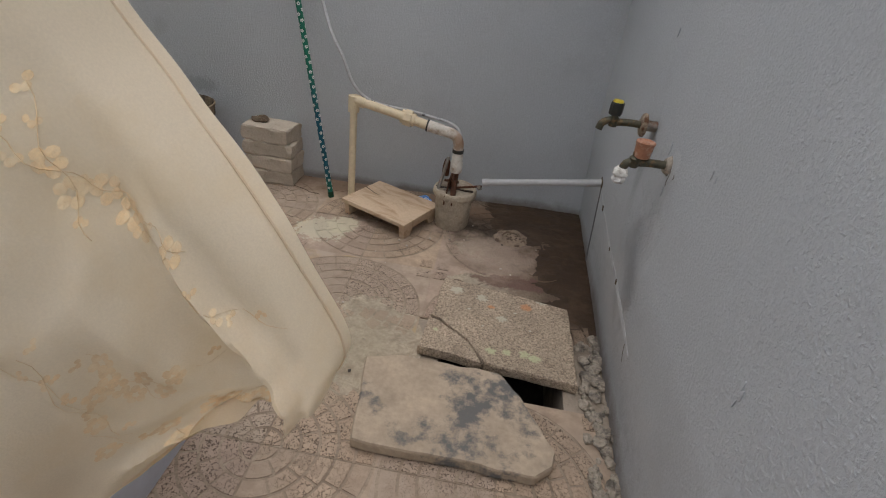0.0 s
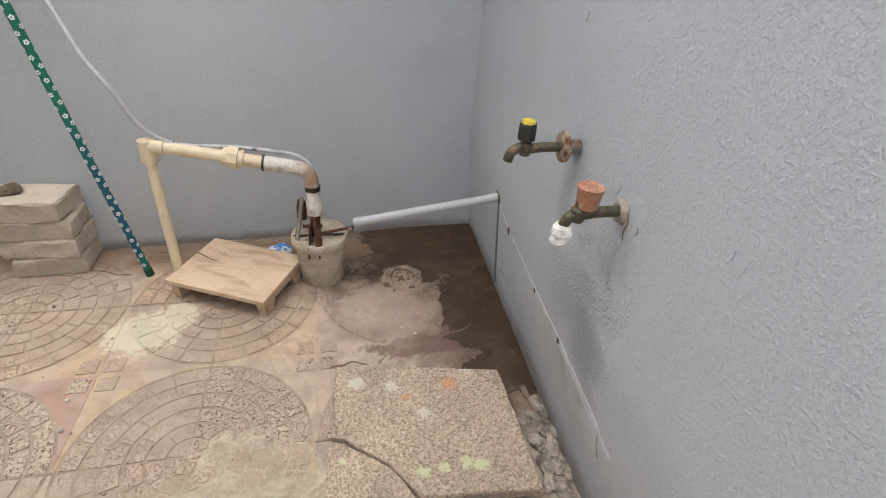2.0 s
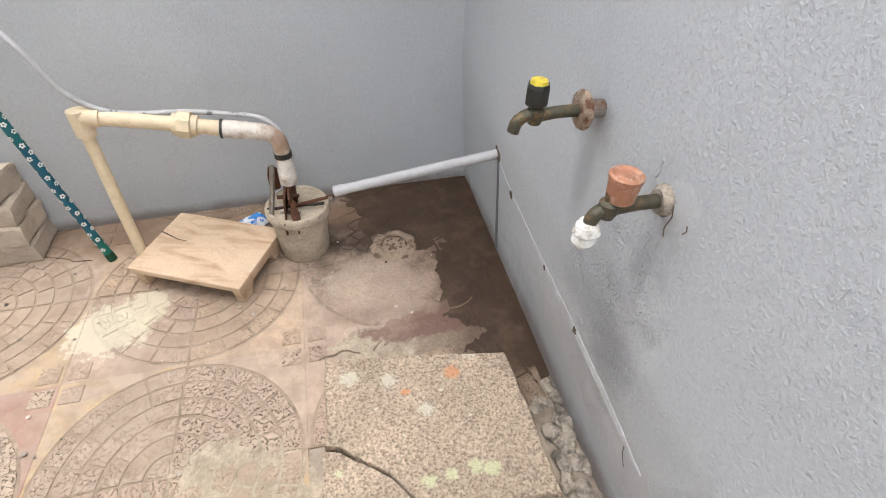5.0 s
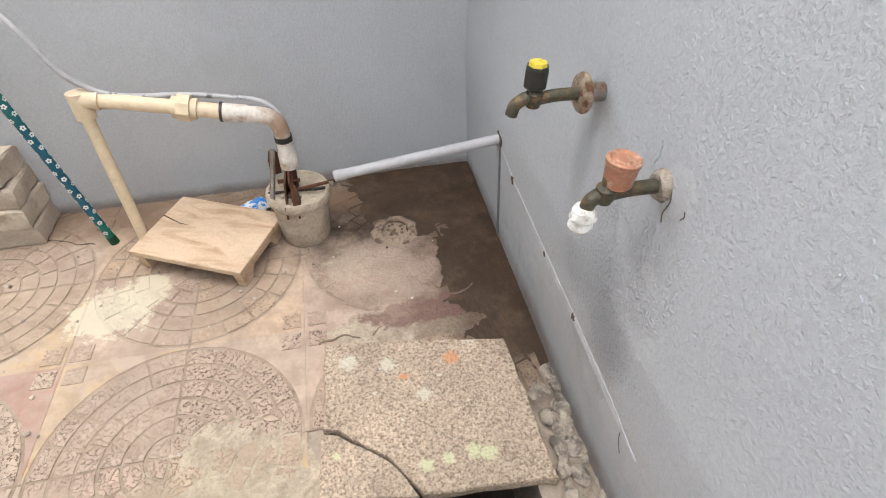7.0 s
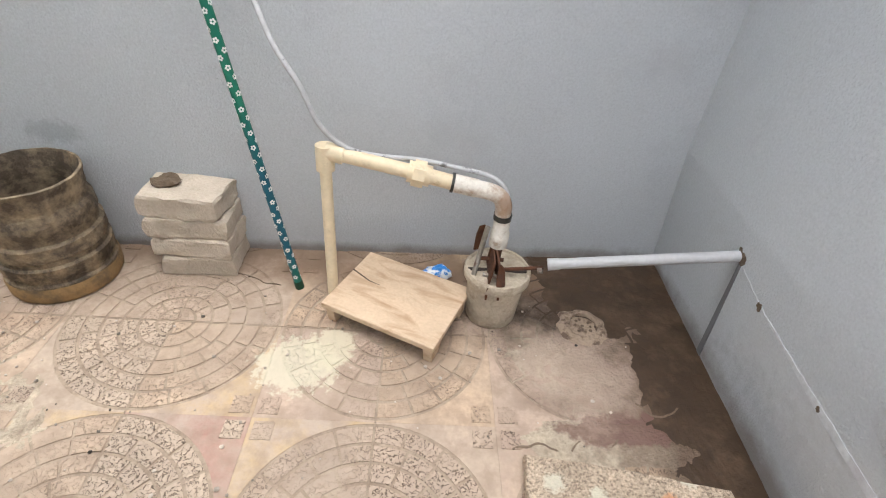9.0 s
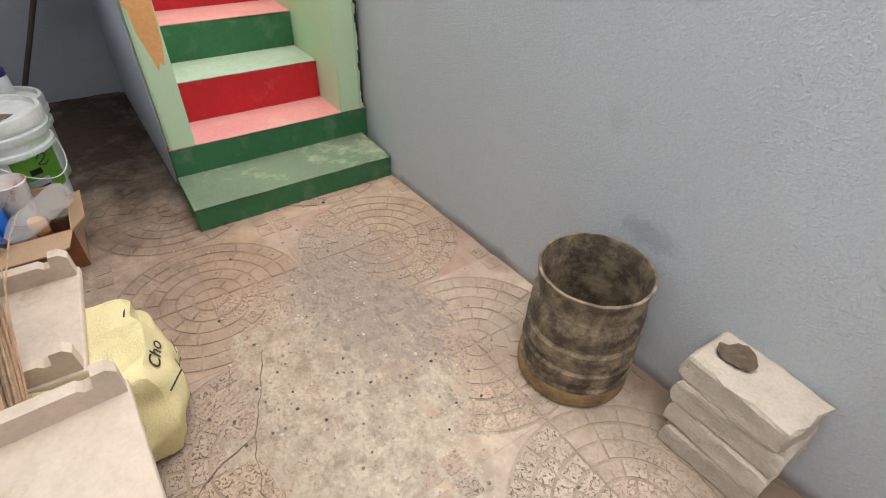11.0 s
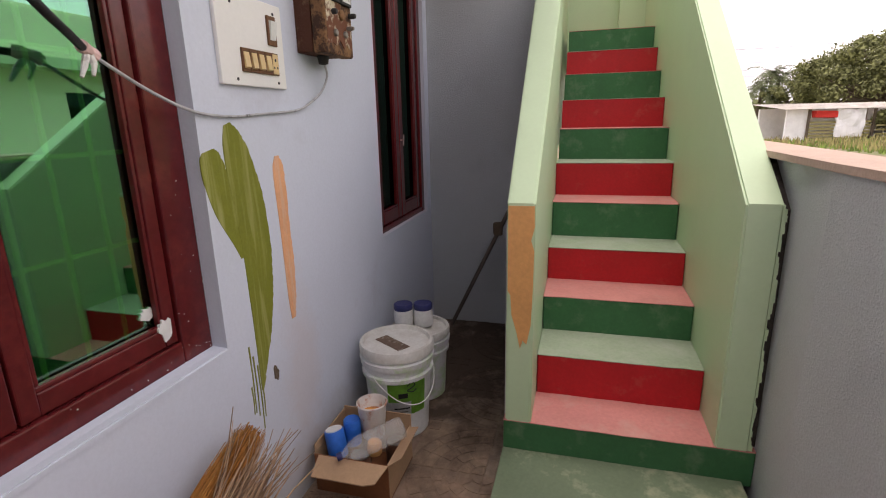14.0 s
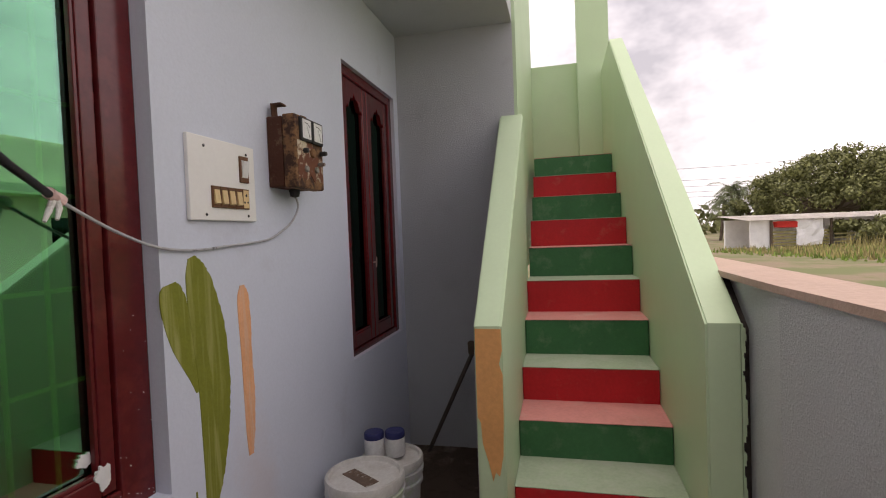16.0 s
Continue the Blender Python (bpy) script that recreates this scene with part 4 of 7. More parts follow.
part("cap", lathe([(0, 0.0575), (0.017, 0.0575), (0.015, 0.064), (0, 0.065)], 8, (-0.094, 0, 0)), M["yellow_cap"], t1, "yellow knob cap")
bm = lathe([(0, -0.012), (0.024, -0.010), (0.034, -0.006), (0.037, -0.001), (0.036, 0.004), (0, 0.006)], 32)
bmesh.ops.rotate(bm, verts=bm.verts, matrix=Matrix.Rotation(radians(90), 3, "Y"))
part("flange", bm, M["tap_flange"], t1, "rust-stained wall flange", shade=True)
part("nipple", tube([(0.0, 0, 0), (0.048, 0, 0)], 0.017, 16), M["iron"], t1, shade=True)
t2 = tap("water_tap", "corroded brass tap with copper knob and taped outlet", (0.968, 1.765, 0.80), 0, 0.112, False)
bm = lathe([(0, 0.012), (0.019, 0.012), (0.022, 0.015), (0.0245, 0.048), (0.026, 0.051), (0.026, 0.057), (0.022, 0.059), (0.018, 0.055), (0.012, 0.055), (0.010, 0.057), (0, 0.057)], 28, (-0.078, 0, 0))
part("knob", bm, M["copper"], t2, "worn copper-coloured round knob", shade=True)
part("thread_tape", rough_up(lathe([(0, -0.07), (0.014, -0.069), (0.019, -0.06), (0.017, -0.05), (0.021, -0.043), (0.018, -0.03), (0.013, -0.024), (0, -0.024)], 24, (-0.119, 0, 0)), 0.003, 70), M["tape"], t2, "frayed white thread tape")
bm = lathe([(0, -0.01), (0.020, -0.01), (0.026, 0.0), (0.029, 0.004), (0, 0.004)], 24)
bmesh.ops.rotate(bm, verts=bm.verts, matrix=Matrix.Rotation(radians(90), 3, "Y"))
part("flange", rough_up(bm, 0.003, 60), M["rubble"], t2, "broken cement round the tap", shade=True)


# ---- board on battens ----
def stool(name, label, at, rz, sx, sy, up=1, tilt=(0, 0), h=0.068, material=None, notch=False):
    """Low wooden board on two cross battens; up=-1 lies upside down."""
    mt = material or M["plank"]
    s = thing(name, label, "stool", at)
    s.matrix_world = pose(*at, tilt[0], tilt[1], rz)
    bm = box((-sx / 2, -sy / 2, h), (sx / 2, sy / 2, h + 0.02), 0.003)
    if up < 0:
        bm = box((-sx / 2, -sy / 2, 0), (sx / 2, sy / 2, 0.024), 0.006)
    part("board", rough_up(bm, 0.0015, 12), mt, s)
    for x in (-sx / 2 + 0.025, sx / 2 - 0.025):
        if up > 0:
            part("batten", prism([(-sy / 2 + 0.01, h), (sy / 2 - 0.01, h), (sy / 2 - 0.03, 0.0), (sy / 2 - 0.07, 0.0), (sy / 2 - 0.09, h - 0.03), (-sy / 2 + 0.09, h - 0.03), (-sy / 2 + 0.07, 0.0), (-sy / 2 + 0.02, 0.0)], 0, x - 0.014, x + 0.014), mt, s)
        else:
            a, c = -sy / 2 + 0.005, sy / 2 - 0.005
            part("batten", prism([(a, 0.024), (c, 0.024), (c, 0.085), (c - 0.015, 0.10), (c - 0.04, 0.10), (c - 0.045, 0.07), (c - 0.06, 0.068), (c - 0.07, 0.078), (a + 0.07, 0.078), (a + 0.05, 0.07), (a + 0.045, 0.10), (a + 0.015, 0.10), (a, 0.08)], 0, x - 0.016, x + 0.016), mt, s)
    return s


st = stool("wooden_stool", "low plank stool on battens standing beside the pump", (0.02, 2.65, 0.0), -25.3, 0.40, 0.305)
part("crack", prism([(-0.199, 0.04), (-0.12, 0.015), (-0.08, 0.012), (-0.12, 0.011), (-0.199, 0.034)], 2, 0.0875, 0.0893), M["mud"], st, "dark crack in the plank")

bm = bmesh.new()
bmesh.ops.create_icosphere(bm, subdivisions=3, radius=1.0)
for v in bm.verts:
    v.co = Vector((v.co.x * 0.055, v.co.y * 0.035, v.co.z * 0.022))
rough_up(bm, 0.012, 40)
bmesh.ops.translate(bm, verts=bm.verts, vec=(0.15, 2.85, 0.022))
pk = solid("plastic_packet", bm, mat("blue_printed_plastic", (0.03, 0.22, 0.62), 0.3, 0.2, 30, 0.1, 60, stain=(0.75, 0.78, 0.8), stain_scale=28, stain_at=(0.5, 0.56)), "crumpled blue and white plastic packet on the floor", "packet", shade=True)

# green patterned pole leaning on the wall
POLE = mat("teal_green_wrap", (0.01, 0.15, 0.095), 0.4, 0.15, 9, 0.02, 50)
smears(POLE, [((-0.41, 2.83, 0.30), (1.0, 1.0, 0.26), (0.008, 0.085, 0.15), 0.5, 0.85, None, 5.0)])
pole = thing("leaning_pole", "green pole wrapped in white flower print leaning on wall", "pole")
pa, pb = Vector((-0.333, 2.757, 0.0)), Vector((-0.60, 2.835, 1.52))
part("rod", tube([pa, pa.lerp(pb, 0.5), pb], 0.0135, 16), POLE, pole, shade=True)
part("ferrule", tube([pa, pa.lerp(pb, 0.02)], 0.0155, 16), mat("dark_green_cap", (0.005, 0.05, 0.025), 0.5), pole, "dark green end cap", shade=True)
fl = bmesh.new()
ax = (pb - pa).normalized()
u = ax.cross(Vector((0, 0, 1))).normalized()
v2 = u.cross(ax)
for k in range(170):
    s = 0.03 + 0.96 * k / 170
    a0 = k * 2.4 + random.random() * 0.5
    c = pa.lerp(pb, s) + 0.0137 * (math.cos(a0) * u + math.sin(a0) * v2)
    nrm = (math.cos(a0) * u + math.sin(a0) * v2)
    e1, e2 = ax, nrm.cross(ax)
    for q in range(5):
        aa = q * 2 * math.pi / 5 + k
        pc = c + 0.0052 * (math.cos(aa) * e1 + math.sin(aa) * e2)
        fl.faces.new([fl.verts.new(pc + 0.0034 * (math.cos(w) * e1 + math.sin(w) * e2) + nrm * (0.0004 - 0.12 * abs(math.sin(aa)) * 0.0052)) for w in [2 * math.pi * i / 6 for i in range(6)]])
part("flower_print", fl, mat("white_petal_print", (0.75, 0.75, 0.72), 0.5), pole, "small white printed flowers")


# ---- cement blocks, mud and drum ----
def block(at, sx, sy, rz, label):
    bm = bmesh.new()
    bm_box(bm, (-sx / 2, -sy / 2, 0), (sx / 2, sy / 2, 0.0785))
    bmesh.ops.subdivide_edges(bm, edges=bm.edges[:], cuts=7, use_grid_fill=True)
    sd = Vector((at[2] * 37, 0, 0))
    for v in bm.verts:
        e = sum(abs(abs(c) - m) < 1e-4 for c, m in ((v.co.x, sx / 2), (v.co.y, sy / 2), (v.co.z - 0.03925, 0.03925)))
        w = 0.006 if e == 1 else 0.017
        n = noise.noise_vector((v.co + sd) * 17)
        k_ = 0.955 if (v.co.z < 0.004 or v.co.z > 0.0745) else 1.0
        v.co.x, v.co.y = v.co.x * k_ + w * n.x, v.co.y * k_ + w * n.y
        v.co.z = min(0.079, max(0.0, v.co.z + 0.3 * w * n.z))
    bl = solid("cement_block", bm, M["block"], label, "cement block", group="stack of cement blocks")
    bl.matrix_world = pose(*at, 0, 0, rz)
    return bl


for k, (dx, sx, rz) in enumerate([(0.008, 0.245, 2), (0.004, 0.255, -1), (0.002, 0.262, 1.5), (-0.008, 0.262, -2)]):
    block((-0.695 + dx, 2.872, 0.0795 * k), sx, 0.165, rz, "pale rough-edged cement block in a stack of four")
bm = bmesh.new()
bmesh.ops.create_icosphere(bm, subdivisions=3, radius=1.0)
for v in bm.verts:
    v.co = Vector((v.co.x * 0.045, v.co.y * 0.035, v.co.z * 0.014))
rough_up(rough_up(bm, 0.012, 30), 0.006, 80)
bmesh.ops.translate(bm, verts=bm.verts, vec=(-0.765, 2.88, 0.326))
solid("mud_lump", bm, M["mud"], "dried dark mud lump on the top cement block", "mud lump")

drum = thing("plastic_drum", "cut-off ribbed black drum caked with mud", "drum", (-1.125, 2.772, 0))
drum.scale = (1.05, 1.05, 1.06)
prof = [(0.0, 0.0), (0.140, 0.0), (0.152, 0.010), (0.156, 0.03), (0.156, 0.062), (0.150, 0.068), (0.149, 0.080), (0.155, 0.088), (0.156, 0.124), (0.148, 0.131), (0.147, 0.148), (0.154, 0.156), (0.154, 0.196), (0.145, 0.204), (0.144, 0.226), (0.150, 0.236), (0.149, 0.276), (0.139, 0.288), (0.138, 0.306), (0.142, 0.318), (0.143, 0.34), (0.144, 0.352), (0.147, 0.360), (0.148, 0.372),
        (0.141, 0.374), (0.137, 0.352), (0.131, 0.30), (0.136, 0.2), (0.136, 0.1), (0.133, 0.06), (0.0, 0.055)]
part("shell", rough_up(rough_up(lathe(prof, 64), 0.002, 6), 0.002, 30), M["drum"], drum, shade=True)
part("base_band", rough_up(lathe([(0.1565, 0.004), (0.1595, 0.012), (0.1595, 0.05), (0.1565, 0.058)], 48), 0.002, 14), M["drum_base"], drum, "ochre stained base band", shade=True)
part("sludge", rough_up(lathe([(0.0, 0.09), (0.06, 0.085), (0.135, 0.075)], 32), 0.012, 18), M["mud"], drum, "dark dried sludge inside", shade=True)

# ---- meter box, switch board and wires on the house wall ----
M["clean_white"] = mat("white_laminate", (0.80, 0.79, 0.76), 0.4, 0.03, 6, 0.02, 60, fine=0.02)
board = thing("switch_board", "white switch board with brown switches and socket", "switch board")
part("plate", box((-2.553, YH, 1.557), (-2.22, YH + 0.014, 1.82), 0.003), M["clean_white"], board)
for x in (-2.29, -2.505):
    for z in (1.575, 1.79):
        part("screw", tube([(x, YH + 0.013, z), (x, YH + 0.0155, z)], 0.005, 10), M["ink"], board)
for k in range(5):
    x = -2.315 - 0.0385 * k
    mod = part("switch_module", box((x - 0.0375, YH + 0.013, 1.598), (x, YH + 0.02, 1.668), 0.002), M["bakelite"], board)
    if k < 4:
        part("rocker", prism([(YH + 0.019, 1.608), (YH + 0.019, 1.656), (YH + 0.0225, 1.656), (YH + 0.0275, 1.612)], 0, x - 0.031, x - 0.0065), M["ivory"], mod)
    else:
        bm = bmesh.new()
        for dx, dz, r in ((0.0185, 0.046, 0.005), (0.010, 0.022, 0.004), (0.027, 0.022, 0.004)):
            bm_tube(bm, [(x - dx, YH + 0.0195, 1.60 + dz), (x - dx, YH + 0.0212, 1.60 + dz)], r, 10)
        part("socket_face", box((x - 0.034, YH + 0.019, 1.602), (x - 0.0035, YH + 0.0208, 1.664), 0.002), M["ivory"], mod)
        part("socket_hole", bm, M["ink"], mod)
mod = part("switch_module", box((-2.51, YH + 0.013, 1.69), (-2.462, YH + 0.021, 1.782), 0.003), M["bakelite"], board, "large brown main switch")
part("rocker", prism([(YH + 0.02, 1.705), (YH + 0.02, 1.768), (YH + 0.031, 1.765), (YH + 0.022, 1.71)], 0, -2.502, -2.47), M["white_plastic"], mod, "white rocker")

M["rusted_box"] = mat("rust_eaten_box", (0.20, 0.13, 0.08), 0.8, 0.15, 14, 0.3, 90, metal=0.2, stain=(0.085, 0.03, 0.016), stain_scale=9, stain_at=(0.36, 0.46))
M["rusted_front"] = mat("rust_stained_cream_panel", (0.60, 0.52, 0.38), 0.7, 0.12, 14, 0.15, 90, stain=(0.15, 0.05, 0.022), stain_scale=13, stain_at=(0.44, 0.52))
M["rust_cover"] = mat("rust_orange_cover", (0.23, 0.12, 0.055), 0.8, 0.25, 18, 0.4, 90, metal=0.15, stain=(0.06, 0.028, 0.017), stain_scale=20, stain_at=(0.46, 0.56))
meter = thing("meter_box", "rust-eaten electric starter box with two gauges", "meter box")
MX0, MX1, MY = -2.885, -2.665, YH + 0.121
part("case", rough_up(box((MX0, YH, 1.69), (MX1, YH + 0.066, 1.962), 0.006), 0.002, 30), M["rusted_box"], meter, "dark rusted back box")
part("cover", rough_up(box((MX0 - 0.003, YH + 0.068, 1.686), (MX1 + 0.003, MY, 1.966), 0.007), 0.0025, 34), M["rust_cover"], meter, "flaking orange-rust cover")
part("front_panel", rough_up(prism([(MX0 + 0.012, 1.722), (MX0 + 0.03, 1.716), (MX0 + 0.055, 1.735), (MX0 + 0.08, 1.712), (MX0 + 0.11, 1.74), (MX0 + 0.14, 1.718), (MX0 + 0.17, 1.725), (MX1 - 0.012, 1.72), (MX1 - 0.01, 1.868), (MX0 + 0.09, 1.868), (MX0 + 0.085, 1.82), (MX0 + 0.01, 1.815)], 1, MY - 0.002, MY + 0.002), 0.0012, 40), M["rusted_front"], meter, "peeling cream front paint over rust")
for x0, x1 in ((-2.772, -2.698), (-2.865, -2.79)):
    g = part("gauge", box((x0 - 0.006, MY - 0.002, 1.868), (x1 + 0.006, MY + 0.012, 1.958), 0.003), M["ink"], meter)
    part("gauge_face", box((x0 + 0.004, MY + 0.0115, 1.878), (x1 - 0.004, MY + 0.0135, 1.952), 0.001), M["white_plastic"], g, "white gauge face")
    part("needle", prism([(x0 + 0.016, 1.884), (x0 + 0.019, 1.884), (x0 + 0.04, 1.93)], 1, MY + 0.0134, MY + 0.0142), M["ink"], g)
    part("scale", prism([(x0 + 0.012, 1.925), (x0 + 0.03, 1.938), (x0 + 0.055, 1.94), (x0 + 0.055, 1.937), (x0 + 0.03, 1.935), (x0 + 0.012, 1.922)], 1, MY + 0.0134, MY + 0.014), M["ink"], g)
for x, z, m, r, out_ in ((-2.725, 1.832, "ink", 0.010, 0.02), (-2.79, 1.83, "rust_cover", 0.019, 0.012), (-2.865, 1.838, "ink", 0.010, 0.028), (-2.84, 1.79, "iron", 0.008, 0.03), (-2.735, 1.762, "iron", 0.013, 0.012), (-2.815, 1.765, "iron", 0.012, 0.012)):
    part("push_button", tube([(x, MY - 0.001, z), (x, MY + out_ * 0.7, z), (x, MY + out_, z)], [r, r, r * 0.8], 14), M[m], meter, shade=True)
for x0, x1, z in ((-2.705, -2.672, 2.012), (-2.86, -2.83, 1.998)):
    bm = box((x0, YH + 0.02, 1.958), (x1, YH + 0.026, z))
    bm_box(bm, (x0 - 0.012, YH + 0.0205, z - 0.006), (x1, YH + 0.06, z))
    part("hanger", rough_up(bm, 0.004, 60), M["rust"], meter, "bent rusty hanging lug")
part("gland", lathe([(0, 1.655), (0.018, 1.66), (0.024, 1.692), (0, 1.692)], 14, (-2.775, YH + 0.045, 0)), M["ink"], meter)

sup = thing("supply_wire", "thin grey wire drooping from meter box along wall", "cable")
part("sheath", tube(smooth_path([(-2.775, YH + 0.045, 1.67), (-2.80, YH + 0.043, 1.62), (-2.77, YH + 0.03, 1.56), (-2.70, YH + 0.015, 1.515), (-2.606, YH + 0.008, 1.487), (-2.4, YH + 0.007, 1.474), (-2.25, YH + 0.007, 1.466), (-2.1, YH + 0.008, 1.478), (-1.97, YH - 0.002, 1.525), (-1.827, YH - 0.011, 1.60)]), 0.0042, 8), M["cable"], sup, shade=True)
cb = thing("overhead_cable", "thick black cable tied to the thin supply wire", "cable")
part("sheath", tube(smooth_path([(-1.827, 1.208, 1.60), (-1.72, 1.287, 1.622), (-1.61, 1.367, 1.645), (-1.3, 1.6, 1.72), (-0.6, 2.08, 1.93), (0.3, 2.55, 2.2), (1.0, 2.8, 2.33)]), 0.0085, 10), M["black_cable"], cb, shade=True)
part("tie", rough_up(tube(smooth_path([(-1.845, 1.206, 1.592), (-1.825, 1.21, 1.602), (-1.80, 1.228, 1.608)]), 0.014, 10), 0.005, 50), mat("pink_plastic_tie", (0.75, 0.52, 0.48), 0.6), cb, "pale pink strip knotted round cable")
for pts in ([(-1.825, 1.214, 1.60), (-1.83, 1.218, 1.575), (-1.82, 1.222, 1.55)], [(-1.82, 1.216, 1.60), (-1.80, 1.226, 1.57), (-1.785, 1.23, 1.545)]):
    part("tie_end", tube(pts, [0.008, 0.007, 0.004], 8), M["tape"], cb)

# ---- buckets, jars, box ----
M["dirty_lid"] = mat("dusty_white_lid", (0.66, 0.65, 0.61), 0.55, 0.06, 12, 0.06, 60, stain=(0.45, 0.41, 0.35), stain_scale=9, stain_at=(0.45, 0.85))
def bucket(at, r0, r1, h, label):
    b = thing("paint_bucket", label, "bucket", at, group="paint buckets")
    part("body", lathe([(0, 0), (r0 - 0.006, 0), (r0, 0.006), (r0 + (r1 - r0) * 0.66, h * 0.66), (r0 + (r1 - r0) * 0.66 + 0.012, h * 0.67), (r0 + (r1 - r0) * 0.7 + 0.012, h * 0.71), (r0 + (r1 - r0) * 0.7, h * 0.72), (r0 + (r1 - r0) * 0.78, h * 0.79), (r0 + (r1 - r0) * 0.78 + 0.014, h * 0.80), (r1 + 0.012, h * 0.86), (r1, h * 0.87), (r1 + 0.002, h * 0.93), (0, h * 0.93)], 44), M["bucket_plastic"], b, shade=True)
    lid = part("lid", lathe([(r1 + 0.003, h * 0.90), (r1 + 0.010, h * 0.90), (r1 + 0.011, h * 0.97), (r1 + 0.006, h), (r1 - 0.007, h), (r1 - 0.012, h * 0.962), (r1 - 0.03, h * 0.958), (0, h * 0.962)], 44), M["dirty_lid"], b, "white lid with raised rim", shade=True)
    return b, lid


bk, lid = bucket((-2.96, 1.435, 0), 0.138, 0.164, 0.452, "white paint bucket with green label and smeared lid")
bm = box((-0.095, -0.055, 0.4335), (0.085, 0.012, 0.4365), 0.001)
bmesh.ops.rotate(bm, verts=bm.verts, matrix=Matrix.Rotation(radians(58), 3, "Z"))
part("lid_label", bm, mat("scraped_label", (0.15, 0.10, 0.07), 0.8, 0.25, 30, 0.2, 90, stain=(0.45, 0.42, 0.38), stain_scale=26, stain_at=(0.56, 0.66)), lid, "scraped brown label")
def wrap(r_at, a0, a1, z0, z1, out, n=16):
    bm = bmesh.new()
    ring = [[bm.verts.new(((r_at(z) + out) * math.cos(a0 + (a1 - a0) * k / n), (r_at(z) + out) * math.sin(a0 + (a1 - a0) * k / n), z)) for k in range(n + 1)] for z in (z0, z1)]
    for k in range(n):
        bm.faces.new((ring[0][k], ring[0][k + 1], ring[1][k + 1], ring[1][k]))
    bmesh.ops.solidify(bm, geom=bm.faces[:], thickness=0.001)
    return bm


ra = lambda z: 0.138 + 0.026 * z / 0.452
part("label", wrap(ra, radians(2), radians(72), 0.135, 0.295, 0.0015), M["label_green"], bk, "green and white printed label")
part("label", wrap(ra, radians(-14), radians(42), 0.095, 0.205, 0.0028), M["label_white"], bk, "pale grey label panel")
for k in range(4):
    part("print_bar", wrap(ra, radians(6 + 2 * k), radians(30 + 3 * k), 0.115 + 0.018 * k, 0.122 + 0.018 * k, 0.0042, 8), M["ink"] if k == 3 else M["iron"], bk)
part("print_bar", wrap(ra, radians(20), radians(36), 0.225, 0.25, 0.004, 8), M["ink"], bk)
part("scrawl", tube(smooth_path([(ra(.27) * math.cos(a) * 1.02, ra(.27) * math.sin(a) * 1.02, z) for a, z in ((0.62, 0.285), (0.75, 0.30), (0.86, 0.285), (0.74, 0.272), (0.62, 0.262), (0.78, 0.252), (0.9, 0.262))]), 0.0022, 6), M["ink"], bk, "hand-drawn black squiggle")
hd = [((ra(.3) + 0.016) * math.cos(a), (ra(.3) + 0.016) * math.sin(a), 0.33 - 0.14 * math.sin((a + 0.35) / 2.6 * math.pi) ** 1.0) for a in [(-0.35 + 2.6 * k / 14) for k in range(15)]]
part("handle", tube(smooth_path(hd, 3), 0.0025, 6), M["white_plastic"], bk, "white wire bail handle")
bucket((-3.29, 1.445, 0), 0.125, 0.145, 0.385, "white paint bucket standing behind the labelled one")
def jar(at):
    j = thing("plastic_jar", "small white plastic jar with navy lid on bucket", "jar", at, group="jars")
    part("body", lathe([(0, 0), (0.046, 0), (0.05, 0.006), (0.05, 0.085), (0.044, 0.096), (0, 0.096)], 28), M["white_plastic"], j, shade=True)
    part("lid", lathe([(0, 0.092), (0.049, 0.092), (0.05, 0.096), (0.05, 0.118), (0.046, 0.123), (0, 0.123)], 28), M["navy"], j, "navy screw lid", shade=True)


jar((-3.27, 1.36, 0.385))
jar((-3.30, 1.46, 0.385))

carton = thing("cardboard_box", "open cardboard box holding paint cans and a bottle", "box")
X0, X1, Y0, Y1, HB = -2.73, -2.45, 1.262, 1.575, 0.165
part("base", box((X0, Y0, 0.0), (X1, Y1, 0.006)), M["card_in"], carton)
part("front_side", box((X1 - 0.005, Y0, 0.006), (X1, Y1, HB)), M["card_in"], carton, "dark printed front side")
part("back_side", box((X0, Y0, 0.006), (X0 + 0.005, Y1, HB + 0.05)), M["card"], carton)
part("wall_side", box((X0 + 0.005, Y0, 0.006), (X1 - 0.005, Y0 + 0.005, HB + 0.04)), M["card"], carton)
part("yard_side", box((X0 + 0.005, Y1 - 0.005, 0.006), (X1 - 0.005, Y1, HB)), M["card"], carton)
fp = bmesh.new()
bm_prism(fp, [(X1, Y0 + 0.02), (X1, Y1), (X1 + 0.085, Y1 - 0.02), (X1 + 0.10, Y1 - 0.06), (X1 + 0.10, Y0 + 0.04)], 2, HB - 0.005, HB)
for v in fp.verts:
    v.co.z -= 0.18 * (v.co.x - X1)
part("flap", fp, M["card"], carton, "folded-out front flap")
fp = bmesh.new()
bm_prism(fp, [(X0 + 0.02, Y1), (X1, Y1), (X1 - 0.02, Y1 + 0.05), (X0 + 0.05, Y1 + 0.05)], 2, HB - 0.005, HB)
for v in fp.verts:
    v.co.z += 0.6 * (v.co.y - Y1)
part("flap", fp, M["card"], carton, "raised side flap")
M["mug_plastic"] = mat("paint_stained_mug", (0.66, 0.62, 0.58), 0.45, 0.06, 14, 0.03, 60, stain=(0.45, 0.19, 0.10), stain_scale=15, stain_at=(0.54, 0.66))
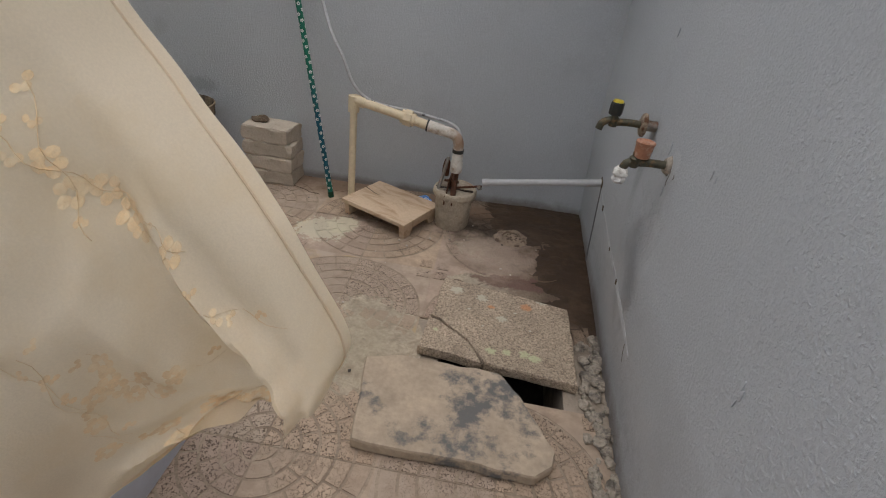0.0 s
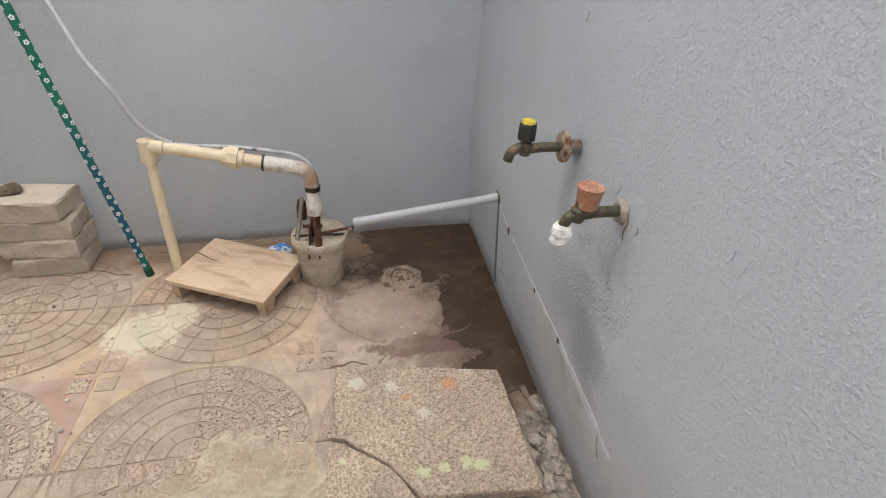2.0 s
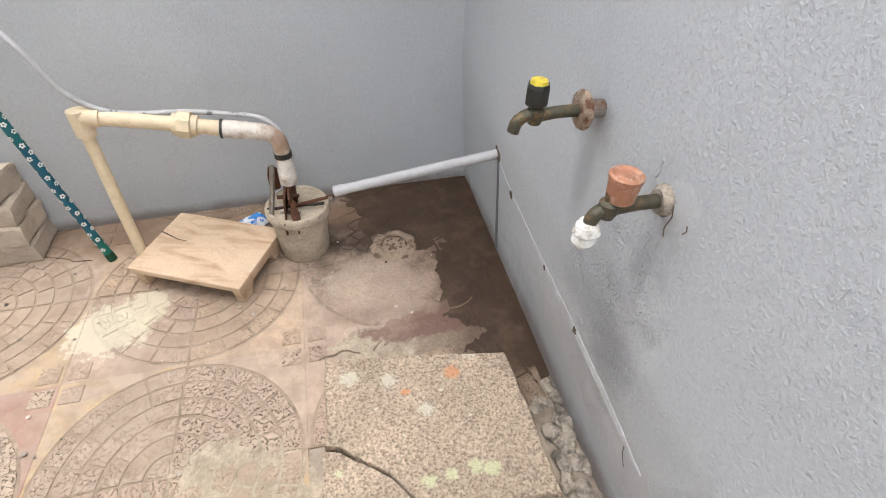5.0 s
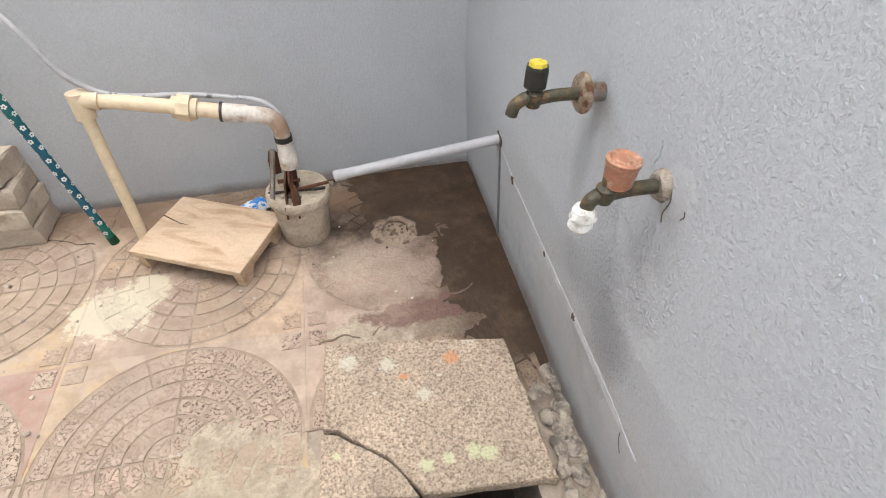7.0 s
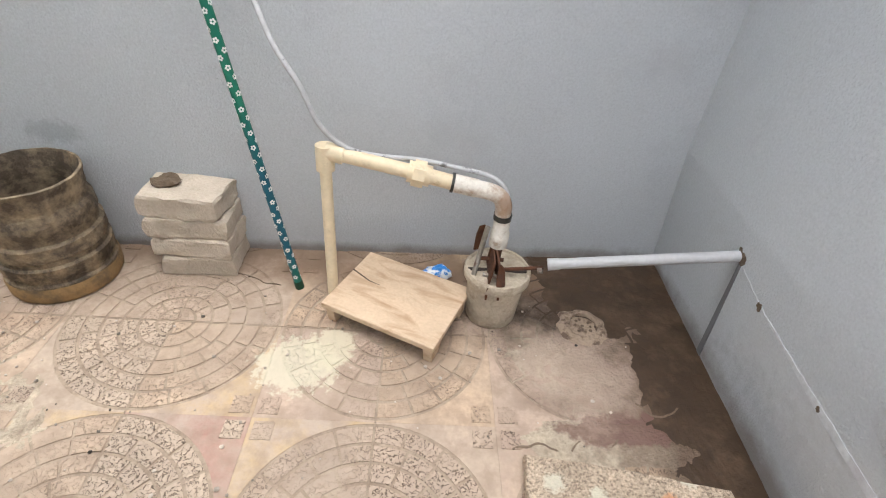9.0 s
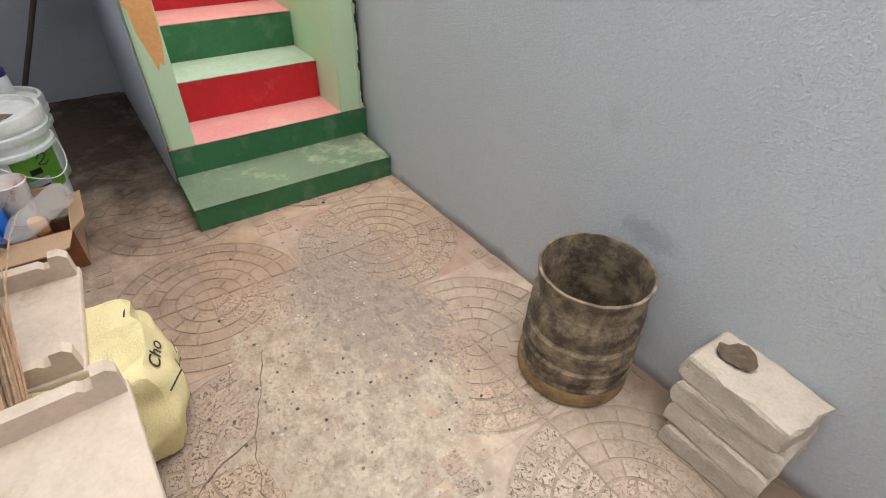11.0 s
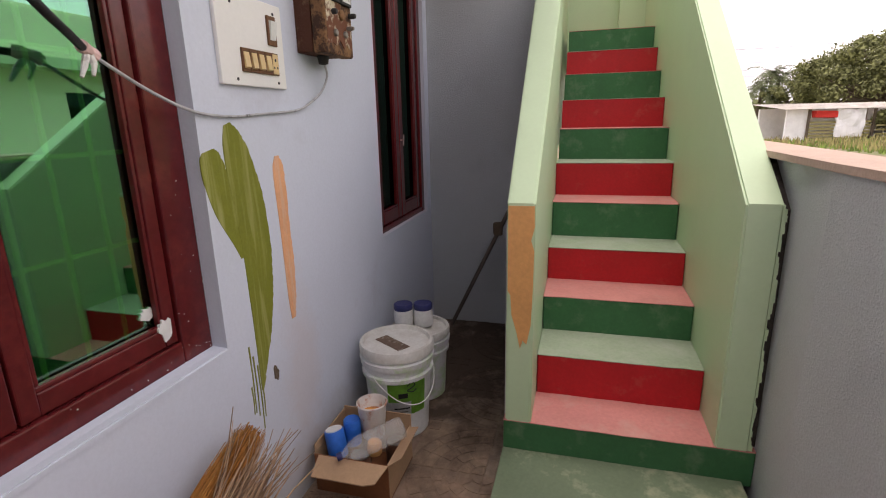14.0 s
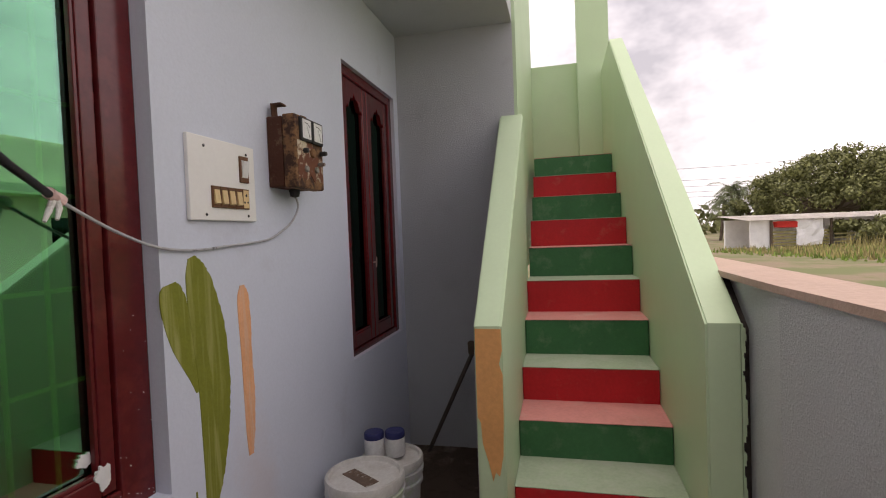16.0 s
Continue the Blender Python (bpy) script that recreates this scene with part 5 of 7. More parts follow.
M["mug_paint"] = mat("orange_and_rust_paint_dregs", (0.60, 0.25, 0.05), 0.6, 0.2, 20, 0.2, 60, stain=(0.25, 0.08, 0.05), stain_scale=18, stain_at=(0.48, 0.6))
mug = thing("plastic_mug", "paint-stained white plastic mug in the cardboard box", "mug", (-2.655, 1.43, 0.14))
part("body", lathe([(0, 0), (0.042, 0), (0.047, 0.006), (0.062, 0.155), (0.066, 0.158), (0.062, 0.162), (0.058, 0.155), (0.044, 0.01), (0, 0.008)], 32), M["mug_plastic"], mug, shade=True)
part("paint", lathe([(0, 0.105), (0.0535, 0.105), (0.0565, 0.13), (0.0575, 0.142)], 32), M["mug_paint"], mug, "dried orange paint inside", shade=True)
def can(at, mt, lid_mt, label, r=0.037, h=0.10, tilt=(0, 0, 0)):
    c = thing("paint_can", label, "can", at, group="small cans in the box")
    c.matrix_world = pose(*at, *tilt)
    part("body", lathe([(0, 0), (r - 0.002, 0), (r, 0.004), (r, h - 0.004), (r - 0.003, h), (0, h)], 28), mt, c, shade=True)
    part("lid", lathe([(0, h - 0.002), (r * 0.86, h - 0.002), (r * 0.84, h + 0.004), (0, h + 0.003)], 28), lid_mt, c, shade=True)


can((-2.515, 1.335, 0.125), M["blue"], M["white_plastic"], "bright blue can with white lid in box", 0.04, 0.11, (12, -8, 0))
can((-2.60, 1.36, 0.13), M["blue"], M["blue"], "blue can with a yellow and green band", 0.036, 0.11)
can((-2.57, 1.47, 0.12), M["orange"], M["orange"], "small orange tub lying in the box", 0.03, 0.05)
can((-2.49, 1.52, 0.03), M["card_in"], M["ink"], "dark brown tin low in the box", 0.035, 0.07)
for p, c in ((( -2.60, 1.29, 0.006), "dark rusty tin low in the box"), ((-2.66, 1.53, 0.006), "dark rusty tin low in the box"), ((-2.535, 1.42, 0.006), "dark rusty tin low in the box")):
    can(p, M["rust"], M["iron"], c, 0.045, 0.12)
bo = thing("plastic_bottle", "clear plastic drink bottle with blue cap on box", "bottle")
pa_, pb_ = Vector((-2.425, 1.385, 0.192)), Vector((-2.60, 1.592, 0.245))
prof = [(0, 0.0), (0.013, 0.0), (0.013, 0.016), (0.017, 0.024), (0.034, 0.052), (0.043, 0.075), (0.045, 0.10), (0.045, 0.15), (0.0425, 0.155), (0.045, 0.16), (0.045, 0.2), (0.0425, 0.205), (0.045, 0.21), (0.045, 0.255), (0.040, 0.27), (0.015, 0.272), (0, 0.266)]
rot = (pb_ - pa_).to_track_quat("Z", "Y").to_matrix().to_4x4()
bo.matrix_world = Matrix.Translation(pa_) @ rot
part("shell", lathe(prof, 32), M["clear"], bo, shade=True)
part("cap", lathe([(0, -0.008), (0.0145, -0.008), (0.0155, -0.006), (0.0155, 0.012), (0, 0.012)], 20), M["navy"], bo, "blue screw cap", shade=True)

# ---- brooms, upturned boards, sacks, mop ----
def sack(at, sx, sy, sz, seed, label):
    bm = bmesh.new()
    bmesh.ops.create_cube(bm, size=2)
    bmesh.ops.subdivide_edges(bm, edges=bm.edges[:], cuts=23, use_grid_fill=True)
    for v in bm.verts:
        p = v.co.copy()
        q = p.normalized() * max(abs(c) for c in p)
        p = p.lerp(q, 0.5)
        h_ = (p.z + 1) / 2
        p.x, p.y = p.x * (1.12 - 0.2 * h_), p.y * (1.12 - 0.2 * h_)
        v.co = Vector((p.x * sx / 2, p.y * sy / 2, h_ * sz))
        w = Vector((seed, 0, 0))
        cr = 1 - abs(noise.noise(v.co * 8 + w)) * 2
        v.co += 0.030 * noise.noise_vector(v.co * 6 + w) + 0.016 * noise.noise_vector(v.co * 15 + w) + 0.014 * cr * p.normalized()
        v.co.z = max(0.0, v.co.z)
    s = thing("cement_sack", label, "sack", at)
    part("cloth", bm, M["sack"], s, shade=True)
    return s


s1 = sack((-1.66, 1.515, 0.0), 0.42, 0.47, 0.285, 3.0, "full yellow woven sack with dark printed words")
s2_ = sack((-1.06, 1.46, 0.0), 0.56, 0.36, 0.36, 8.0, "full yellow woven sack under an upturned board")
stool("wooden_stool", "upturned pale wooden stool lying on the yellow sack", (-1.785, 1.425, 0.278), -3, 0.41, 0.36, -1, (1.5, 2.5), material=M["pale_wood"])
stool("wooden_stool", "upturned pale wooden stool lying on a second sack", (-1.10, 1.50, 0.365), 3, 0.60, 0.40, -1, (0, 0), material=M["pale_wood"])


def text(body, size, m4, parent, material, name="print"):
    cu = bpy.data.curves.new(name, "FONT")
    cu.body, cu.size, cu.extrude = body, size, 0.0006
    ob = bpy.data.objects.new(name, cu)
    scene.collection.objects.link(ob)
    bpy.context.view_layer.update()
    me = bpy.data.meshes.new_from_object(ob.evaluated_get(bpy.context.evaluated_depsgraph_get()))
    bpy.data.objects.remove(ob)
    me.materials.append(material)
    o = new(name, me)
    o.parent = parent
    o.matrix_local = m4
    return o


def print_on(sack_, ob, local):
    """Lay a flat print on the sack's cloth at the point nearest to local, reading away from the wall."""
    cloth_ = sack_.children[0]
    hit, loc, nrm, _ = cloth_.closest_point_on_mesh(Vector(local))
    x_ = Vector((-1, 0.15, 0)).cross(nrm).cross(nrm).normalized() * -1
    y_ = nrm.cross(x_)
    m = Matrix((x_, y_, nrm)).transposed().to_4x4()
    m.translation = loc + nrm * 0.004
    ob.matrix_local = m


bpy.context.view_layer.update()
print_on(s1, text("Cho", 0.052, Matrix(), s1, M["ink"], "printed_word"), (0.10, 0.20, 0.22))
for k, (a_, b_, w_, h_) in enumerate([(-0.08, 0.16, 0.06, 0.004), (-0.07, 0.18, 0.05, 0.003), (-0.10, 0.20, 0.05, 0.003), (0.14, 0.21, 0.06, 0.004), (0.06, 0.215, 0.04, 0.003), (-0.02, 0.22, 0.06, 0.003), (0.02, 0.23, 0.05, 0.003), (0.12, 0.17, 0.05, 0.003)]):
    print_on(s1, part("print_bar", box((0, 0, -0.001), (w_, h_, 0.0008)), M["ink"], s1), (a_, b_, 0.24 - 0.02 * k))


def bundle(name, label, base, tip, r0, r1, n, rad, material, flare, curl, seed, spread=(0.8, 1.06), taper=0.0):
    """Bundle of grass or sticks, each one a thin bar, tied near its foot."""
    rnd = random.Random(seed)
    b = thing(name, label, "broom")
    base, tip = Vector(base), Vector(tip)
    ax_ = (tip - base).normalized()
    u_ = ax_.cross(Vector((0, 1, 0))).normalized()
    w_ = u_.cross(ax_)
    bm = bmesh.new()
    for _ in range(n):
        a = rnd.random() * 2 * math.pi
        q = math.sqrt(rnd.random())
        ln = rnd.uniform(*spread)
        pts = []
        dv = flare * Vector((rnd.uniform(-1, 1), rnd.uniform(-1, 1), 0))
        for s in (0, 0.3, 0.6, 0.85, 1.0):
            s_ = s * ln
            r = (r0 + (r1 - r0) * math.sin(min(1, s_) * math.pi * 0.62)) * (1 - taper * s_ ** 3)
            off = u_ * (math.cos(a) * q * r + dv.x * s_ ** 3) + w_ * (math.sin(a) * q * r + dv.y * s_ ** 3)
            pts.append(base.lerp(tip, s_) + off + curl * s_ ** 3 * Vector((0, 0, -1)))
        bm_tube_fast(bm, pts, rad * rnd.uniform(0.6, 1.25))
    part("bristles", bm, material, b)
    return b, base, tip, ax_


def bm_tube_fast(bm, pts, rad):
    rings = []
    for i, p in enumerate(pts):
        d = (pts[min(i + 1, len(pts) - 1)] - pts[max(i - 1, 0)]).normalized()
        u_ = d.cross(Vector((0, 1, 0.2))).normalized()
        w_ = u_.cross(d)
        r = rad * (1 - 0.6 * i / (len(pts) - 1))
        rings.append([bm.verts.new(p + r * (math.cos(k * 2.0944) * u_ + math.sin(k * 2.0944) * w_)) for k in range(3)])
    for r0, r1 in zip(rings, rings[1:]):
        for k in range(3):
            bm.faces.new((r0[k], r0[(k + 1) % 3], r1[(k + 1) % 3], r1[k]))


br, ba, ti, ax_ = bundle("grass_broom", "golden grass broom leaning against the house wall", (-1.40, 1.385, 0.335), (-2.0, 1.335, 0.575), 0.036, 0.056, 1100, 0.0028, M["straw"], 0.012, 0.02, 5, (0.82, 1.06), 0.34)
for s in (0.13, 0.36):
    c = ba.lerp(ti, s)
    part("binding", tube([c - ax_ * 0.003, c + ax_ * 0.003], 0.036 + 0.028 * s, 18), mat("broom_twine", (0.3, 0.17, 0.06), 0.8), br)
sb, ba, ti, ax_ = bundle("stick_broom", "dry coconut-stick broom leaning beside the grass broom", (-1.40, 1.47, 0.345), (-1.98, 1.415, 0.545), 0.04, 0.062, 210, 0.0032, M["stick"], 0.075, 0.0, 9, (0.7, 1.1))
c = ba.lerp(ti, 0.06)
part("binding", tube([c - ax_ * 0.008, c + ax_ * 0.008], 0.047, 18), M["rust"], sb, "thin rusty wire binding")

mop = thing("mop", "long thin pole with dark pad in the alcove", "mop")
ma, mb = Vector((-4.2, 1.38, 0.0)), Vector((-3.95, 1.945, 1.15))
part("pole", tube([ma, mb], 0.0135, 12), mat("worn_pole", (0.11, 0.085, 0.07), 0.7, 0.2, 20), mop, shade=True)
pc = ma.lerp(mb, 0.66)
part("pad", rough_up(box(pc - Vector((0.02, 0.04, 0.045)), pc + Vector((0.02, 0.02, 0.045)), 0.01), 0.012, 30), M["mud"], mop, "dark brown pad tied to the pole")

# ---- cloth blowing at the house corner ----
M["cloth"] = mat("cream_cotton", (0.95, 0.84, 0.67), 0.85, 0.06, 5, 0.12, 300, stain=(0.85, 0.68, 0.44), stain_scale=5, stain_at=(0.52, 0.8))
M["bloom"] = mat("faded_tan_print", (0.80, 0.60, 0.36), 0.85, 0.2, 25, 0.1, 300, stain=(0.85, 0.70, 0.48), stain_scale=30, stain_at=(0.45, 0.65))
nt = M["cloth"].node_tree
bs = nt.nodes["Principled BSDF"]
# thin cotton lets some light through
tl = nd(nt, "ShaderNodeBsdfTranslucent", Color=(0.75, 0.62, 0.42, 1))
ms = nd(nt, "ShaderNodeMixShader", Fac=0.5)
nt.links.new(bs.outputs[0], ms.inputs[1])
nt.links.new(tl.outputs[0], ms.inputs[2])
nt.links.new(ms.outputs[0], nt.nodes["Material Output"].inputs["Surface"])
edge = smooth_path([(-0.185, 0.93, 1.72), (-0.125, 0.94, 1.40), (-0.022, 0.95, 1.152), (0.061, 0.95, 1.057), (0.14, 0.95, 0.973), (0.221, 0.95, 0.876), (0.274, 0.95, 0.77), (0.298, 0.95, 0.675), (0.278, 0.95, 0.60)], 10)
low = smooth_path([(-0.19, 0.86, 1.72), (-0.2, 0.78, 1.4), (-0.2, 0.74, 1.1), (-0.2, 0.70, 0.75), (-0.2, 0.70, 0.5), (-0.2, 0.82, 0.26), (-0.10, 0.92, 0.31), (0.02, 0.95, 0.45), (0.14, 0.95, 0.53)], 10)
bm = bmesh.new()
NU, NV = len(edge), 80
rows_ = []
for i in range(NU):
    s = i / (NU - 1)
    row = []
    for j in range(NV):
        t = j / (NV - 1)
        p = low[i].lerp(edge[i], t)
        on = min(1.0, 3.0 * s)
        # a pinched ridge and its groove run beside the blown edge, broad billows fill the rest
        ridge = 0.85 - 0.08 * s + 0.02 * math.sin(9 * s)
        f = -0.052 * math.exp(-((t - ridge) / 0.034) ** 2) * min(1.0, max(0.0, (s - 0.38) * 4))
        f += 0.045 * math.exp(-((t - ridge + 0.10) / 0.05) ** 2) * min(1.0, max(0.0, (s - 0.36) * 3))
        f += 0.030 * math.sin(6 * t + 5.5 * s + 0.6) * on + 0.014 * math.sin(15 * t - 9 * s + 1.0) * on * (1 - 0.5 * t)
        p = p + Vector((0.0, f, 0)) + 0.016 * noise.noise_vector((2.5 * p.x, s * 5, t * 5)) * on
        crumple = (1 - abs(noise.noise((3.1 + 3 * p.x, s * 6.0, t * 4.5))) * 3.0)
        p.y -= 0.013 * max(0.0, crumple) * on * min(1.0, max(0.0, (0.92 - t) * 4))
        p.y += (0.006 * noise.noise((7 * p.x, s * 19, t * 13)) - 0.007 * max(0.0, 1 - abs(noise.noise((9.0, s * 9 + 3 * t, t * 7))) * 3.0)) * on * min(1.0, (1 - t) * 5)
        hem_ = max(0.0, (t - 0.86) / 0.14)
        p.y += 0.085 * hem_ * hem_
        p.x = max(p.x, XC + 0.006)
        row.append(bm.verts.new(p))
    rows_.append(row)
for a, c in zip(rows_, rows_[1:]):
    for k in range(NV - 1):
        bm.faces.new((a[k], a[k + 1], c[k + 1], c[k]))


def on_cloth(u, w, lift=0.0012):
    """Point of the curtain at u (down its edge) and w (across), lifted towards the yard door."""
    a_, b_ = min(max(u, 0), 0.999) * (NU - 1), min(max(w, 0), 0.999) * (NV - 1)
    i_, j_ = int(a_), int(b_)
    top = rows_[i_][j_].co.lerp(rows_[i_][j_ + 1].co, b_ - j_)
    bot = rows_[i_ + 1][j_].co.lerp(rows_[i_ + 1][j_ + 1].co, b_ - j_)
    return top.lerp(bot, a_ - i_) + Vector((0, -lift, 0))


rnd = random.Random(8)
pr = bmesh.new()
for sprig in range(16):
    u0, w0 = 0.28 + 0.60 * rnd.random(), 0.22 + 0.56 * rnd.random()
    du, dw = rnd.uniform(0.10, 0.2), rnd.uniform(-0.16, 0.16)
    for k in range(5):
        u, w = u0 + du * k / 5 + rnd.uniform(-0.012, 0.012), w0 + dw * k / 5 + rnd.uniform(-0.03, 0.03)
        if not (0.05 < u < 0.96 and 0.02 < w < 0.92):
            continue
        lu = max(0.15, (on_cloth(u + 0.02, w) - on_cloth(u - 0.02, w)).length / 0.04)
        lw = max(0.10, (on_cloth(u, w + 0.02) - on_cloth(u, w - 0.02)).length / 0.04)
        big = rnd.choice([0.007, 0.009, 0.013])
        for q in range(5 if big > 0.012 else 3):
            aa = q * 1.257 + k
            px, py = big * math.cos(aa), big * math.sin(aa)
            ring = [(px + 0.62 * big * (1.0 + 0.2 * rnd.random()) * math.cos(b_), py + 0.62 * big * math.sin(b_)) for b_ in [math.pi * m / 4 for m in range(8)]]
            pr.faces.new([pr.verts.new(on_cloth(u + y / lu, w + x / lw, 0.0012 + 0.0002 * q)) for x, y in ring])
    stem = [on_cloth(u0 + du * k / 12, w0 + dw * k / 12 + 0.012 * math.sin(k * 1.1)) for k in range(13)]
    for a, c in zip(stem, stem[1:]):
        pr.faces.new([pr.verts.new(v) for v in (a, c, c + Vector((0.0016, 0, 0.0012)), a + Vector((0.0016, 0, 0.0012)))])
hem = [on_cloth(k / 60, 0.985, 0.003) for k in range(8, 60)]
cl = thing("door_curtain", "cream cotton curtain with tan flowers blowing in wind", "curtain")
part("fabric", bm, M["cloth"], cl, shade=True)
tagged(part("flower_print", pr, M["bloom"], cl, "faded tan printed flowers and stems"), kind="stuff")
part("hem", tube(hem, 0.0028, 6), M["cloth"], cl, "stitched rolled hem", shade=True)
part("hook", tube([(XC - 0.01, 0.9, 1.73), (-0.19, 0.9, 1.73), (-0.185, 0.9, 1.715)], 0.005, 8), M["iron"], cl)

M["worn"] = mat("worn_cement_patch", (0.43, 0.36, 0.275), 0.92, 0.26, 13, 0.8, 75, stain=(0.25, 0.20, 0.15), stain_scale=17, stain_at=(0.5, 0.68), fine=0.22)
M["grit"] = mat("dark_gritty_cement", (0.38, 0.31, 0.26), 0.95, 0.3, 28, 0.9, 90, stain=(0.19, 0.16, 0.135), stain_scale=26, stain_at=(0.5, 0.62))

M["drain_cement"] = mat("dirty_drain_cement", (0.33, 0.25, 0.185), 0.95, 0.25, 14, 0.9, 70, stain=(0.13, 0.09, 0.065), stain_scale=28, stain_at=(0.5, 0.62))
# ---- far side of the wall: shed, trees, wires, neighbour house ----
def leaf_cloud(bm, centre, radii, n, size, rnd, hollow=0.15):
    for _ in range(n):
        d = Vector((rnd.gauss(0, 1), rnd.gauss(0, 1), rnd.gauss(0, 1))).normalized()
        q = hollow + (1 - hollow) * rnd.random()
        p = Vector(centre) + Vector((d.x * radii[0], d.y * radii[1], d.z * radii[2])) * q
        nrm = (d + 0.9 * Vector((rnd.uniform(-1, 1), rnd.uniform(-1, 1), rnd.uniform(-1, 1)))).normalized()
        a = nrm.orthogonal().normalized()
        b_ = nrm.cross(a)
        th = rnd.random() * 6.28
        a, b_ = a * math.cos(th) + b_ * math.sin(th), b_ * math.cos(th) - a * math.sin(th)
        s = size * rnd.uniform(0.6, 1.3)
        bm.faces.new([bm.verts.new(p + s * v) for v in (a * -1, b_ * 0.55, a, b_ * -0.55)])


def tree(at, height, spread, clumps, leaves, size, seed, label):
    rnd = random.Random(seed)
    t = thing("tree", label, "tree", at)
    bm = bmesh.new()
    bm_tube(bm, smooth_path([(0, 0, -0.2), (0.2, 0.1, height * 0.2), (0.1, -0.1, height * 0.42)]), [0.34 - 0.008 * k for k in range(17)], 10)
    crowns = []
    for k in range(clumps):
        a = 2 * math.pi * k / clumps + rnd.uniform(-0.3, 0.3)
        q = math.sqrt(rnd.random()) * spread
        z = height * rnd.uniform(0.42, 0.9) * (1 - 0.25 * (q / spread) ** 2)
        c = Vector((q * math.cos(a), q * math.sin(a), z))
        crowns.append(c)
        if k % 3 == 0:
            bm_tube(bm, smooth_path([(0.15, 0, height * 0.3), c * 0.5 + Vector((0, 0, height * 0.12)), c]), [0.16 - 0.007 * i for i in range(17)], 6)
    part("trunk", bm, M["bark"], t)
    bm = bmesh.new()
    for c in crowns:
        r = rnd.uniform(0.4, 1.3) * spread / 5.4
        leaf_cloud(bm, c, (r, r, r * 0.72), leaves, size, rnd)
    part("crown", bm, M["leaf"], t)
    return t


tree((-52.3, 26.0, -0.3), 8.6, 6.4, 130, 330, 0.15, 3, "large spreading leafy tree behind the shed")
tree((-55.0, 33.5, -0.3), 7.2, 5.0, 70, 260, 0.17, 4, "leafy tree beside the large tree behind shed")
tree((-58.0, 22.2, -0.3), 5.2, 3.6, 50, 200, 0.17, 6, "low bushy tree beside the shed")


def palm(at, h, seed):
    rnd = random.Random(seed)
    t = thing("palm_tree", "slender coconut palm far behind the shed", "palm tree", at, group="palms")
    part("trunk", tube(smooth_path([(0, 0, -0.2), (0.3, 0.2, h * 0.5), (0.2, 0.4, h)]), 0.16, 8), M["bark"], t)
    bm = bmesh.new()
    for k in range(20):
        a = k * 2.4
        el_ = rnd.uniform(-0.5, 1.0)
        base_ = Vector((0.2, 0.4, h))
        pts = [base_ + Vector((math.cos(a) * r, math.sin(a) * r, el_ * r - 0.32 * r * r)) for r in (0, 0.6, 1.2, 1.8, 2.3)]
        side = Vector((-math.sin(a), math.cos(a), 0))
        for p, q in zip(pts, pts[1:]):
            for m in range(4):
                c = p.lerp(q, m / 4)
                for sg in (-1, 1):
                    tip_ = c + sg * side * 0.5 + Vector((0, 0, -0.25)) + (q - p) * 0.5
                    bm.faces.new([bm.verts.new(x) for x in (c, c + (q - p) * 0.18, tip_)])
    part("fronds", bm, M["leaf_palm"], t)


palm((-60.5, 19.8, -0.3), 5.5, 2)
palm((-63.0, 21.2, -0.3), 5.2, 5)
palm((-59.0, 18.6, -0.3), 4.2, 7)

shed = thing("farm_shed", "low shed with corrugated roof and white sheet walls", "shed")
def shed_pt(s, z, out=0.0):
    """s metres along the shed's front from its near corner."""
    a_, b_ = Vector((-37.9, 14.5)), Vector((-41.0, 24.9))
    d = (b_ - a_).normalized()
    nrm = Vector((-d.y, d.x))
    p = a_ + d * s + nrm * -out
    return Vector((p.x, p.y, z))


def shed_box(s0, s1, z0, z1, o0, o1):
    bm = bmesh.new()
    v = [bm.verts.new(shed_pt(s, z, o)) for z in (z0, z1) for s, o in ((s0, o0), (s1, o0), (s1, o1), (s0, o1))]
    for f in ((0, 1, 2, 3), (4, 5, 6, 7), (0, 1, 5, 4), (1, 2, 6, 5), (2, 3, 7, 6), (3, 0, 4, 7)):
        bm.faces.new([v[i] for i in f])
    bmesh.ops.recalc_face_normals(bm, faces=bm.faces)
    return bm


GZ = -0.32
bm = bmesh.new()
for k in range(130):
    s0 = -0.4 + k * 0.125
    z = 1.57 + 0.03 * (k % 2)
    f = [shed_pt(s0, z, 0.5), shed_pt(s0 + 0.125, 1.57 + 0.03 * ((k + 1) % 2), 0.5), shed_pt(s0 + 0.125, 1.95 + 0.03 * ((k + 1) % 2), -3.0), shed_pt(s0, z + 0.38, -3.0)]
    bm.faces.new([bm.verts.new(p) for p in f])
bmesh.ops.solidify(bm, geom=bm.faces[:], thickness=0.03)
part("roof", bm, M["roofing"], shed, "weathered corrugated sheet roof")
part("side_wall", shed_box(0.0, 1.3, GZ, 1.55, 0.0, -0.12), M["white_sheet"], shed)
part("back_wall", shed_box(0.0, 16, GZ, 1.65, -2.7, -2.85), M["white_sheet"], shed)
for s in (1.32, 4.9, 5.5, 8.7, 12, 15.5):
    part("post", shed_box(s, s + 0.12, GZ, 1.56, 0.02, 0.14), M["bark"], shed)
bm = shed_box(2.95, 4.85, GZ + 0.15, 1.5, 0.28, 0.22)
bmesh.ops.subdivide_edges(bm, edges=bm.edges[:], cuts=7, use_grid_fill=True)
rough_up(bm, 0.16, 1.6)
part("hanging_sheet", bm, M["white_sheet"], shed, "white sheet hanging over the opening")
part("red_cloth", rough_up(shed_box(1.6, 3.0, 1.05, 1.45, 0.3, 0.05), 0.1, 3), M["red_cloth"], shed, "red cloth under the eave")
